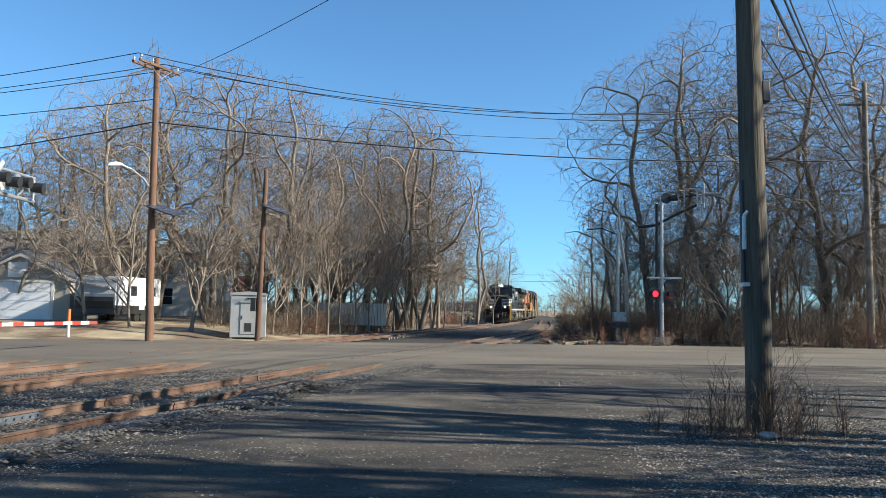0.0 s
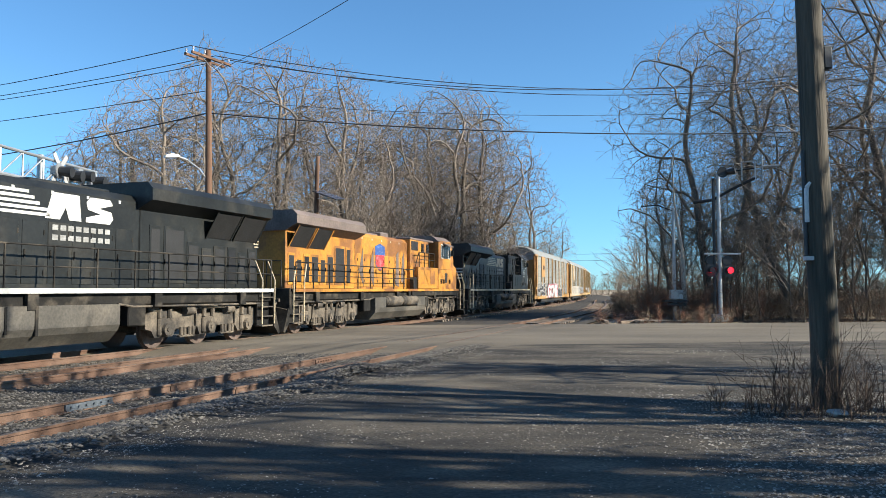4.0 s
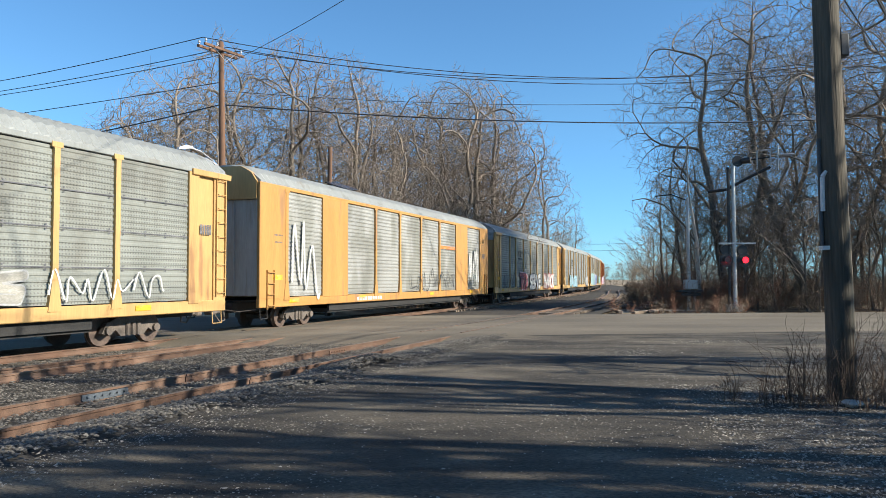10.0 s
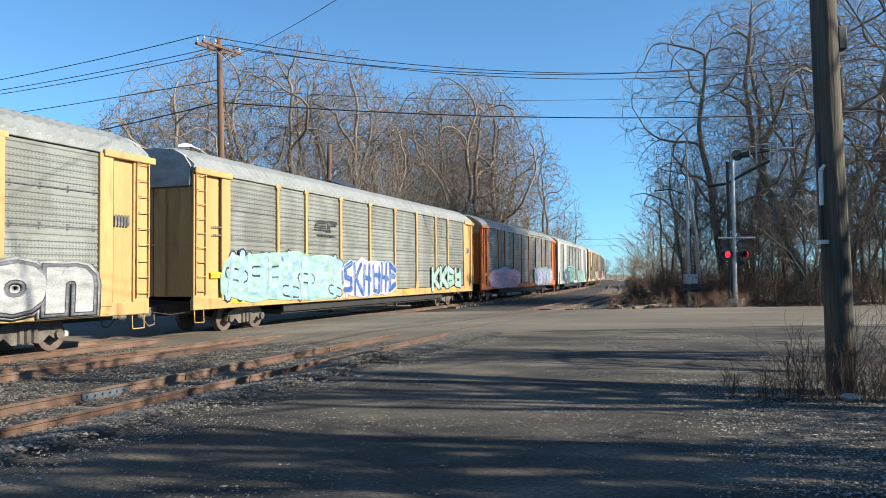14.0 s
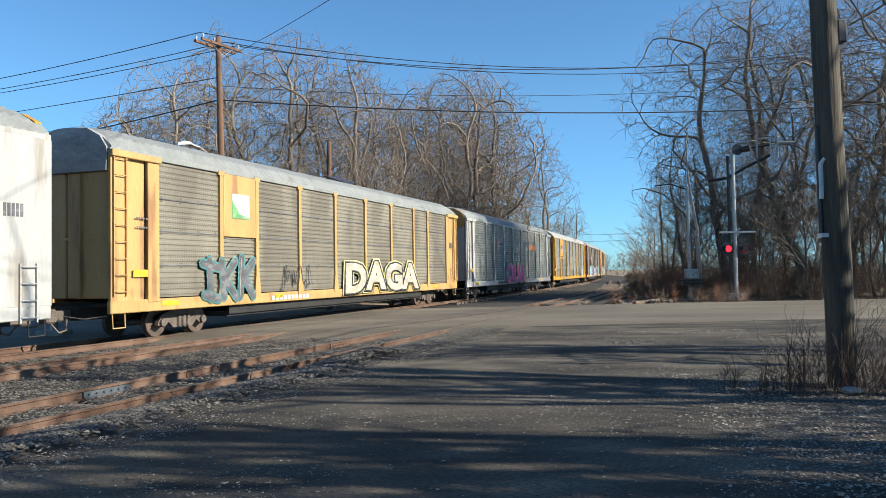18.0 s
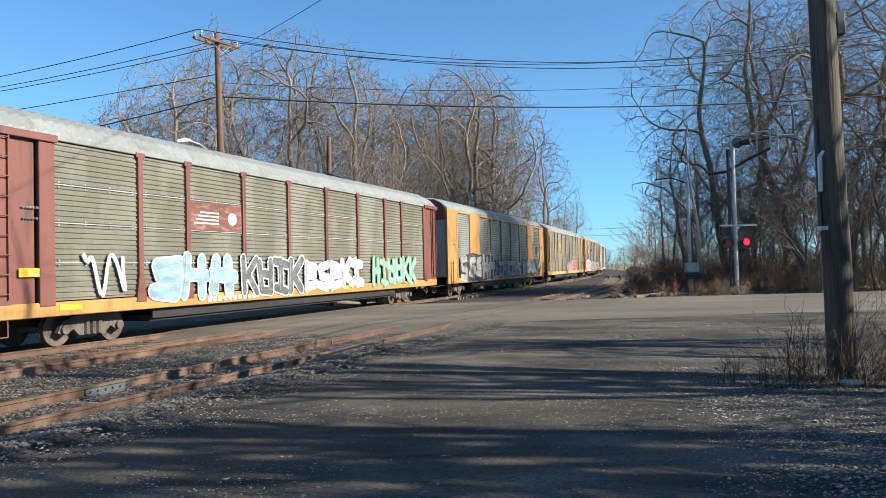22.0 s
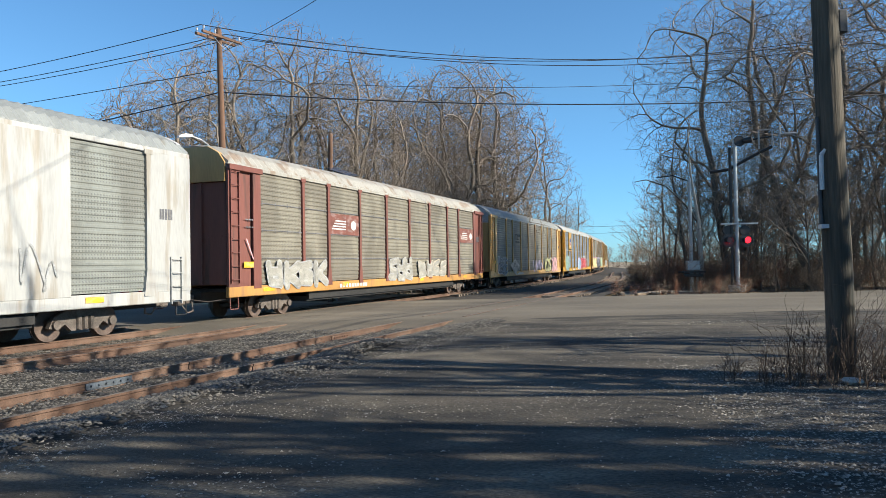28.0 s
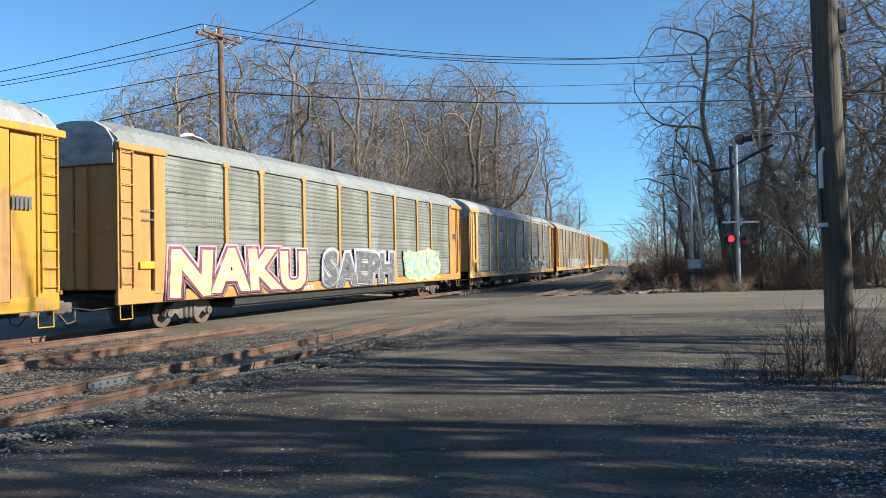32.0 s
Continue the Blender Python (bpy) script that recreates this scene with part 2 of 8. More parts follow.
# the road across the tracks
def road_edge(x, far):
    return (39.6 + 0.13 * x - 0.0012 * x * x) if far else 24.6 + 0.13 * x
vv, ff = [], []
XS = [-120, -80, -50] + [i * 2.0 for i in range(-20, 31)] + [80, 120]
for x in XS:
    lo, hi = road_edge(x, False), road_edge(max(-45, min(x, 60)), True)
    vv.append((x, lo - 1.6, -0.19))
    for i in range(9):
        y = lo + (hi - lo) * i / 8
        vv.append((x, y, 0.032 + 0.008 * noise.noise(Vector((x * 0.4, y * 0.4, 9))) - (0.10 if i == 8 else 0) - 0.004 * max(0, -12 - x)))
for j in range(len(XS) - 1):
    for i in range(9):
        ff.append((j * 10 + i, (j + 1) * 10 + i, (j + 1) * 10 + i + 1, j * 10 + i + 1))
tagged(part("road", quick("road", vv, ff, asphalt, True), None), "pale worn asphalt road crossing the railway tracks", "road", kind="structure")


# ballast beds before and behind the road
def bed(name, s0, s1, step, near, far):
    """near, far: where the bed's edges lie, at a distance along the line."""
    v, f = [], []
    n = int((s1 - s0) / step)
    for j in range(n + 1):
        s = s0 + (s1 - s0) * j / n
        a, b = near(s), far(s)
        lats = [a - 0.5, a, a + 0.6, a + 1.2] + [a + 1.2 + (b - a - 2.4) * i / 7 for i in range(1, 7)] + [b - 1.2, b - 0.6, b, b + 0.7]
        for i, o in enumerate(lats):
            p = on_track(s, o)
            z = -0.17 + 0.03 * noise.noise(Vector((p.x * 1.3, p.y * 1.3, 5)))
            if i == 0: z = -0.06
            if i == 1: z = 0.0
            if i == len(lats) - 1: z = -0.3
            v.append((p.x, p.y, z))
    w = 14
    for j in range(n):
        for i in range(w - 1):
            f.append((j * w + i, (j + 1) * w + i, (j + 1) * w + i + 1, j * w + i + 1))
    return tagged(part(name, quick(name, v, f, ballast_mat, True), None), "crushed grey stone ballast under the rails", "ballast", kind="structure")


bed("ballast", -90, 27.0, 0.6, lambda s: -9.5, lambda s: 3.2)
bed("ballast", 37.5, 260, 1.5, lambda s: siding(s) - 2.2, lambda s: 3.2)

# rails: foot, web and head
RAIL = [(-0.07, -0.17), (0.07, -0.17), (0.07, -0.155), (0.012, -0.14), (0.012, -0.045), (0.036, -0.035), (0.036, 0), (-0.036, 0), (-0.036, -0.035), (-0.012, -0.045), (-0.012, -0.14), (-0.07, -0.155)]


def rail(name, s0, s1, side, parent, drop=0.0, step=4.0, label=""):
    n = max(1, int((s1 - s0) / step))
    v, f = [], []
    k = len(RAIL)
    for j in range(n + 1):
        s = s0 + (s1 - s0) * j / n
        o = side(s)
        for a, z in RAIL:
            v.append(tuple(on_track(s, o + a, z + drop)))
    for j in range(n):
        for i in range(k):
            f.append((j * k + i, j * k + (i + 1) % k, (j + 1) * k + (i + 1) % k, (j + 1) * k + i))
    f += [tuple(range(k)), tuple(range((n + 1) * k - 1, n * k - 1, -1))]
    me = quick(name, v, f, rust)
    me.materials.append(rail_head)
    for p in me.polygons:
        if p.index < n * k and p.index % k == 6:
            p.material_index = 1
    ob = part(name, me, None, parent, label)
    return ob


main_line = thing("railway_track", pose(0, 0, 0), "main track of rusty steel rails with worn heads", "railway track", kind="structure")
branch = thing("railway_track", pose(0, 0, 0), "siding of rusty rails half buried in ballast", "railway track", kind="structure")
for g in (0.7175, -0.7175):
    rail("rail", -90, 22.5, lambda s, g=g: g, main_line, 0.03)
    rail("rail", 22.5, 262, lambda s, g=g: g, main_line, 0.045)
    rail("rail", -90, 12.0, lambda s, g=g: siding(s) + g, branch)
    rail("rail", 12.03, 24.0, lambda s, g=g: siding(s) + g, branch)
    rail("rail", 24.0, 130, lambda s, g=g: siding(s) + g, branch, 0.044)
for o, e in ((-2.75, 21.5), (-3.6, 23.2)):
    r = rail("loose_rail", -60, e, lambda s, o=o: o, None, 0.01)
    tagged(r, "loose rusty rail lying on the ballast between the tracks", "rail", "loose rails")
tie = Shape().box(-1.3, -0.115, -0.17, 1.3, 0.115, 0.0, 0.015).mesh("tie")
tie.materials.append(tie_mat)


def ties(parent, s0, s1, off, z):
    s = s0
    while s < s1:
        h = on_track(s + 0.5, off(s + 0.5)) - on_track(s - 0.5, off(s - 0.5))
        o = part("tie", tie, None, parent)
        p = on_track(s, off(s), z)
        o.matrix_basis = Matrix.Translation(p) @ pose(0, 0, 0, 0, 0, -math.degrees(math.atan2(h.x, h.y))) @ pose(random.uniform(-0.05, 0.05), 0, 0, 0, 0, random.uniform(-1, 1))
        s += 0.55


ties(main_line, 43.5, 110, lambda s: 0.0, -0.06)
ties(branch, 41.5, 100, siding, -0.06)
rq = random.Random(77)
for i in range(18):
    s = rq.uniform(43.5, 62)
    o = thing("old_tie", Matrix.Translation(on_track(s, siding(s) - rq.uniform(2.6, 5.5), 0.02)) @ pose(0, 0, 0, rq.uniform(-3, 3), rq.uniform(-4, 4), rq.uniform(20, 110)), "discarded grey-brown wooden tie beside the siding", "railway tie", "discarded ties")
    part("beam", tie, None, o)
ties(main_line, -2, 20, lambda s: 0.0, -0.16)
ties(branch, 2, 21, siding, -0.175)

# a steel joint bar on the siding's far rail
steel_blue = surface("blue_grey_joint_steel", (0.10, 0.115, 0.13), 0.5, metal=0.4, vary=0.3, scale=4, grain=30, bump=0.1)
for s0, s1 in ((9.5, 10.5), (17.6, 18.5)):
    jb = Shape()
    for z0, z1, t in ((-0.13, -0.045, 0.03), (-0.15, -0.125, 0.055)):
        c = [on_track(s, siding(s) + 0.7175 - 0.013 - u, z) for s in (s0, s1) for u in (0.0, t) for z in (z0, z1)]
        jb.add(c, [(0, 1, 3, 2), (4, 6, 7, 5), (0, 4, 5, 1), (2, 3, 7, 6), (0, 2, 6, 4), (1, 5, 7, 3)])
    for i in range(6):
        s = s0 + 0.1 + (s1 - s0 - 0.2) * i / 5
        jb.tube(tuple(on_track(s, siding(s) + 0.7175 - 0.04, -0.09)), tuple(on_track(s, siding(s) + 0.7175 - 0.075, -0.09)), 0.018, 0.018, 6)
    part("joint_bar", jb, steel_blue if s0 < 10 else rust, branch, "blue-grey bolted joint bar" if s0 < 10 else "")

# ---- poles ----
pole_wood = surface("brown_pole_wood", (0.13, 0.070, 0.042), 0.9, vary=0.3, scale=1.0, grain=14, bump=0.5, stretch=(1, 1, 0.15))
grey_wood = surface("weathered_pole_wood", (0.078, 0.063, 0.045), 0.9, vary=0.35, scale=1.2, grain=16, bump=0.7, colour2=(0.034, 0.032, 0.024), patch=0.6, patch_scale=1.5, stretch=(2, 2, 0.12))
wire_mat = surface("black_cable", (0.02, 0.02, 0.022), 0.6, vary=0.1, bump=0.0)
galv = surface("galvanised_steel", (0.36, 0.37, 0.37), 0.45, metal=0.6, vary=0.15, scale=2, grain=40, bump=0.05)
dark_metal = surface("black_signal_paint", (0.02, 0.02, 0.02), 0.5, vary=0.2, bump=0.05)


def round_pole(height, r0, r1, n=14, wob=0.02, seed=0):
    rng = random.Random(seed)
    v, f = [], []
    k = 12
    ox = oy = 0.0
    for j in range(k + 1):
        t = j / k
        r = r0 + (r1 - r0) * t
        ox += rng.gauss(0, wob) * 0.4
        oy += rng.gauss(0, wob) * 0.4
        for i in range(n):
            a = 2 * math.pi * i / n
            rr = r * (1 + 0.03 * math.sin(a * 3 + seed) + rng.gauss(0, 0.006))
            v.append((ox + rr * math.cos(a), oy + rr * math.sin(a), height * t))
    for j in range(k):
        for i in range(n):
            f.append((j * n + i, j * n + (i + 1) % n, (j + 1) * n + (i + 1) % n, (j + 1) * n + i))
    f.append(tuple(range(k * n, (k + 1) * n)))
    s = Shape()
    s.v, s.f = v, f
    return s


near_pole = thing("utility_pole", pose(5.95, 11.5, -0.1, 0, -1.1, 0), "thick weathered wooden utility pole with brush at its foot", "utility pole")
part("shaft", round_pole(11.5, 0.205, 0.165, 20, seed=1), grey_wood, near_pole, smooth=True)
white_plastic = surface("white_conduit", (0.562, 0.562, 0.546), 0.5, vary=0.1, bump=0.0)
grey_plastic = surface("dark_conduit", (0.06, 0.06, 0.06), 0.6, vary=0.2, bump=0.0)
part("conduit", Shape().tube((-0.2, -0.06, 2.9), (-0.19, -0.06, 3.42), 0.035, 0.035, 8).tube((-0.19, -0.06, 3.42), (-0.14, -0.1, 3.5), 0.035, 0.03, 8), white_plastic, near_pole, "short white conduit")
part("conduit", Shape().tube((-0.215, -0.02, 2.35), (-0.205, -0.02, 4.0), 0.03, 0.03, 8), grey_plastic, near_pole)
part("bracket", Shape().box(-0.26, -0.12, 2.32, -0.12, 0.0, 2.38), white_plastic, near_pole)
part("transformer_box", Shape().box(0.16, -0.08, 5.25, 0.3, 0.08, 5.6, 0.02), grey_plastic, near_pole)

left_pole = thing("utility_pole", pose(-10.1, 35.2, -0.1, 0, -1.2, 0), "brown wooden utility pole with crossarms and street lamp", "utility pole")
part("shaft", round_pole(13.0, 0.19, 0.12, 14, seed=2), pole_wood, left_pole, smooth=True)
ceramic = surface("grey_insulator", (0.4, 0.4, 0.42), 0.25, vary=0.1, bump=0.0)


def crossarm(parent, z, half, turn, insulators, material=pole_wood, front=0.16):
    m = pose(0, 0, z, 0, 0, turn)
    arm = part("crossarm", Shape().box(-half, front, -0.06, half, front + 0.1, 0.06, 0.01), material, parent)
    arm.matrix_basis = m
    for x in insulators:
        part("insulator", Shape().tube((x, front + 0.05, 0.05), (x, front + 0.05, 0.16), 0.02, 0.02, 6).tube((x, front + 0.05, 0.14), (x, front + 0.05, 0.2), 0.06, 0.05, 10).tube((x, front + 0.05, 0.2), (x, front + 0.05, 0.26), 0.04, 0.05, 10), ceramic, arm)
    for sx in (-1, 1):
        part("brace", Shape().tube((sx * half * 0.55, front + 0.02, -0.04), (0, front - 0.02, -0.55), 0.018, 0.018, 5), galv, arm)
    return arm


for off in (0.0, -0.42):
    crossarm(left_pole, 12.55 + (0.02 if off else 0), 1.25, 62, (-1.15, -0.45, 1.1), front=0.14 + off)
lamp = part("lamp_arm", Shape().bar([(-0.1, -0.05, 7.0), (-0.35, -0.3, 7.4), (-0.75, -0.7, 7.75), (-1.05, -1.0, 7.85)], 0.035, 8), galv, left_pole)
part("lamp_head", Shape().prism([(-0.35, 0), (0.35, 0), (0.3, 0.1), (0.0, 0.16), (-0.3, 0.1)], "y", -0.12, 0.12).moved(pose(-1.3, -1.2, 7.8, 0, -8, 45)), white_plastic, lamp, "white cobra-head lamp")
solar = surface("solar_cells", (0.05, 0.06, 0.09), 0.2, vary=0.2, bump=0.0)


def solar_panel(parent, z):
    p = part("solar_panel", Shape().box(-0.05, -0.75, -0.02, 1.35, 0.75, 0.02, 0.005), dark_metal, parent)
    p.matrix_basis = pose(0.05, -0.1, z + 0.05, 9, 19, -8)
    for i in range(4):
        for j in range(2):
            part("solar_cell", Shape().box(0.0 + 0.33 * i, -0.7 + 0.72 * j, 0.02, 0.3 + 0.33 * i, -0.04 + 0.72 * j, 0.028), solar, p)
    part("panel_bracket", Shape().bar([(0.0, -0.1, z - 0.35), (0.9, -0.1, z - 0.32), (1.0, -0.1, z - 0.22)], 0.025, 6), galv, parent)


solar_panel(left_pole, 6.15)
second = thing("utility_pole", pose(-6.1, 40.2, -0.1, 0, 0.8, 0), "short brown wooden pole with a tilted solar panel", "utility pole")
part("shaft", round_pole(8.9, 0.15, 0.11, 12, seed=3), pole_wood, second, smooth=True)
solar_panel(second, 7.0)
part("control_box", Shape().box(-0.42, -0.2, 1.5, -0.15, 0.1, 2.2, 0.02), dark_metal, second)

right_pole = thing("utility_pole", pose(28.2, 41.6, -0.1, 0, -0.4, 0), "dark wooden utility pole with two crossarms", "utility pole")
part("shaft", round_pole(15.6, 0.2, 0.14, 12, seed=4), tie_mat, right_pole, smooth=True)
crossarm(right_pole, 15.1, 1.5, 35, (-1.4, -0.5, 0.6, 1.4), tie_mat)
crossarm(right_pole, 14.3, 1.4, -8, (-1.3, -0.5, 0.5, 1.3), tie_mat)
far_pole = thing("utility_pole", pose(36.5, 125, -0.2), "distant wooden utility pole beside the tracks", "utility pole")
part("shaft", round_pole(8.3, 0.14, 0.1, 8, seed=5), tie_mat, far_pole, smooth=True)


def wire(name, a, b, sag, r=0.02, label="black overhead power line", n=24):
    a, b = Vector(a), Vector(b)
    pts = [a.lerp(b, i / n) - Vector((0, 0, sag * 4 * (i / n) * (1 - i / n))) for i in range(n + 1)]
    s = Shape()
    k = 5
    for p in pts:
        d = (b - a).normalized()
        u = d.cross(Vector((0, 0, 1))).normalized()
        s.v += [tuple(p + u * r * math.cos(6.2832 * i / k) + Vector((0, 0, r * math.sin(6.2832 * i / k)))) for i in range(k)]
    s.f = [(j * k + i, j * k + (i + 1) % k, (j + 1) * k + (i + 1) % k, (j + 1) * k + i) for j in range(n) for i in range(k)]
    me = quick(name, s.v, s.f, wire_mat)
    ob = part(name, me, None)
    return tagged(ob, label, "cable", "overhead lines")


LP, RP, NP, FAR_LEFT = (-10.34, 35.2), (28.1, 41.6), (5.8, 11.55), (-46.0, 51.0)
for dx, dy, z, zr in ((-0.55, -1.0, 12.8, 14.6), (0.2, 0.35, 12.75, 14.5), (0.55, 0.95, 12.75, 15.3)):
    wire("power_line", (LP[0] + dx, LP[1] + dy, z), (RP[0] + dx, RP[1] + dy * 0.3, zr), 1.88)
    wire("power_line", (LP[0] + dx, LP[1] + dy, z), (FAR_LEFT[0] + dx, FAR_LEFT[1] + dy, 13.0), 0.6 - 0.1 * dx)
wire("phone_cable", (LP[0], LP[1], 9.95), (RP[0], RP[1], 10.9), 0.72, 0.03, "thick black telephone cable slung between poles")
wire("phone_cable", (LP[0], LP[1], 9.95), (FAR_LEFT[0], FAR_LEFT[1], 9.2), 0.8, 0.03, "thick black telephone cable slung between poles")
wire("power_line", (LP[0], LP[1], 11.0), (FAR_LEFT[0], FAR_LEFT[1], 11.0), 0.25)
wire("power_line", (LP[0] + 0.1, LP[1], 11.8), (NP[0], NP[1], 11.2), 0.5, 0.012)
wire("power_line", (LP[0], LP[1], 10.6), (RP[0], RP[1], 12.6), 0.95, 0.012)
for i, (z, zr, r) in enumerate(((7.4, 10.6, 0.03), (8.0, 11.0, 0.024), (8.3, 11.4, 0.018), (6.3, 10.3, 0.012), (10.6, 14.4, 0.012), (10.9, 15.3, 0.01))):
    wire("power_line", (NP[0] + 0.2, NP[1], z), (RP[0] + (0.6 if i > 3 else 0), RP[1], zr), 0.5 + 0.1 * i, r)
wire("power_line", (9.5, 11.5, 11.2), (RP[0] + 1.3, RP[1], 14.5), 0.6)
wire("power_line", (12.5, 11.5, 11.2), (RP[0] + 1.6, RP[1], 15.3), 0.6)
for z in (7.9, 6.8):
    wire("power_line", (18, 128, z), (36.5, 125, z + 0.3), 0.4, 0.02)

# the signal cabinet behind the road
cabinet_mat = surface("silver_cabinet_paint", (0.328, 0.328, 0.312), 0.45, metal=0.25, vary=0.12, scale=1.2, grain=30, bump=0.03)
cabinet = thing("signal_cabinet", pose(-7.0, 42.6, -0.25, 0, 0, 9), "tall grey metal signal cabinet on short legs", "cabinet")
part("body", Shape().box(-0.95, -0.7, 0.22, 0.95, 0.7, 2.5, 0.03), cabinet_mat, cabinet)
part("roof", Shape().prism([(-1.0, 2.5), (1.0, 2.5), (0.9, 2.62), (0.0, 2.7), (-0.9, 2.62)], "y", -0.76, 0.76), cabinet_mat, cabinet)
door = part("door", Shape().box(-0.42, -0.735, 0.4, 0.42, -0.7, 2.1, 0.01), cabinet_mat, cabinet)
part("vent", Shape().box(-0.18, -0.75, 0.55, 0.18, -0.735, 1.0), dark_metal, door, "dark louvred vent")
part("handle", Shape().box(-0.36, -0.78, 1.2, -0.3, -0.735, 1.4, 0.01), dark_metal, door)
part("hood", Shape().box(-0.5, -0.8, 2.1, 0.5, -0.7, 2.14), cabinet_mat, cabinet)
part("lamp", Shape().box(-0.1, -0.76, 2.28, 0.1, -0.7, 2.36, 0.01), dark_metal, cabinet)
for x in (-0.85, 0.85):
    for y in (-0.6, 0.6):
        part("leg", Shape().box(x - 0.05, y - 0.05, 0.0, x + 0.05, y + 0.05, 0.23), galv, cabinet)

# ---- crossing signals ----
red_on = surface("lit_red_lens", (0.6, 0.02, 0.03), 0.3, vary=0.0, bump=0.0, emit=((1.0, 0.012, 0.025), 1.8))
red_off = surface("dark_red_lens", (0.10, 0.012, 0.012), 0.25, vary=0.1, bump=0.0)
concrete = surface("pale_concrete", (0.351, 0.335, 0.304), 0.9, vary=0.2, scale=3, grain=30, bump=0.3)
signal = thing("crossing_signal", pose(17.3, 45.4, -0.15, 0, 0, 0), "tall steel crossing signal mast with red flashing lamps", "signal")
part("base", Shape().prism([(0.55 * math.cos(6.2832 * i / 14), 0.55 * math.sin(6.2832 * i / 14)) for i in range(14)], "z", 0.0, 0.42), concrete, signal, "round concrete footing")
part("mast", Shape().tube((0, 0, 0.4), (0, 0, 8.9), 0.13, 0.1, 12), galv, signal)
part("conduit", Shape().tube((-0.3, 0.05, 0.3), (-0.28, 0.05, 8.6), 0.09, 0.09, 10), dark_metal, signal)
part("lamp_bar", Shape().box(-0.95, -0.12, 4.0, 1.25, -0.04, 4.1, 0.01), galv, signal)
FLASHERS = []
for i, x in enumerate((-0.52, 0.52)):
    hood = part("lamp_board", Shape().prism([(x + 0.4 * math.cos(6.2832 * k / 20), 3.06 + 0.4 * math.sin(6.2832 * k / 20)) for k in range(20)], "y", -0.12, -0.08), dark_metal, signal, "round black backing board")
    vis = Shape()
    for k in range(9):
        a, b = math.pi * (k / 9 * 1.3 - 0.15), math.pi * ((k + 1) / 9 * 1.3 - 0.15)
        vis.add([(x + 0.2 * math.cos(q), y, 3.06 + 0.2 * math.sin(q)) for q in (a, b) for y in (-0.12, -0.42)] + [(x + 0.215 * math.cos(q), y, 3.06 + 0.215 * math.sin(q)) for q in (a, b) for y in (-0.12, -0.42)], [(0, 1, 3, 2), (4, 6, 7, 5), (1, 5, 7, 3)])
    part("visor", vis, dark_metal, signal)
    # a lens unit that swings its lit face out and in again
    lens = Shape().prism([(0.19 * math.cos(6.2832 * k / 20), 0.19 * math.sin(6.2832 * k / 20)) for k in range(20)], "y", -0.012, 0.0).mesh("lens")
    lens.materials.append(red_on)
    back = Shape().prism([(0.19 * math.cos(6.2832 * k / 20), 0.19 * math.sin(6.2832 * k / 20)) for k in range(20)], "y", 0.0, 0.012).mesh("lens_back")
    back.materials.append(red_off)
    ob = part("lens", lens, None, signal, "red signal lens")
    ob.matrix_basis = pose(x, -0.32, 3.06)
    part("lens_back", back, None, ob)
    FLASHERS.append((ob, x))
for x in (-0.5, 0.5):
    part("rear_lamp", Shape().tube((x, 0.1, 3.65), (x, 0.45, 3.65), 0.16, 0.2, 14).tube((x, 0.02, 3.65), (x, 0.1, 3.65), 0.3, 0.3, 16), dark_metal, signal)
part("bell", Shape().tube((0, 0, 8.9), (0, 0, 9.05), 0.16, 0.02, 12), galv, signal)
arm = part("cantilever", Shape().bar([(-1.3, 0.6, 7.2), (-0.3, 0.2, 7.3), (0.7, -0.3, 7.9), (1.9, -0.8, 8.5)], 0.09, 8).bar([(0.0, 0.0, 8.9), (1.9, -0.8, 9.1)], 0.05, 6), dark_metal, signal)
part("lamp_cage", Shape().bar([(1.2, -0.6, 8.4), (1.2, -0.6, 9.5), (1.9, -0.8, 9.5), (1.9, -0.8, 8.4)], 0.05, 6).bar([(2.3, -0.9, 8.4), (2.3, -0.9, 9.8)], 0.05, 6).bar([(2.3, -0.9, 9.2), (3.2, -1.1, 9.2)], 0.06, 6), galv, arm)
part("lamp_head", Shape().prism([(0.1 + 0.33 * math.cos(6.2832 * k / 16), 8.9 + 0.33 * math.sin(6.2832 * k / 16)) for k in range(16)], "y", -0.5, -0.46).tube((0.35, -0.5, 8.9), (0.75, -0.75, 8.95), 0.17, 0.2, 12), dark_metal, arm)

post = thing("gate_post", pose(15.3, 47.7, -0.2), "slender galvanised pole with a gate mechanism at its foot", "post")
part("pole", Shape().tube((0, 0, 0), (0, 0, 7.1), 0.13, 0.09, 10), galv, post)
part("housing", Shape().box(-0.35, -0.35, 1.35, 0.45, 0.05, 1.95, 0.03), galv, post)
part("platform", Shape().box(-0.75, -0.5, 1.2, 0.75, 0.3, 1.3), dark_metal, post)
part("counterweight", Shape().box(-0.6, -0.45, 0.95, 0.6, -0.3, 1.15, 0.02), dark_metal, post)
part("strut", Shape().tube((0.35, 0, 0), (0.35, 0, 1.3), 0.08, 0.08, 8), galv, post)
part("top_arm", Shape().bar([(0, 0, 6.9), (-1.0, 0.1, 7.3), (-2.0, 0.2, 7.2)], 0.035, 6), dark_metal, post)

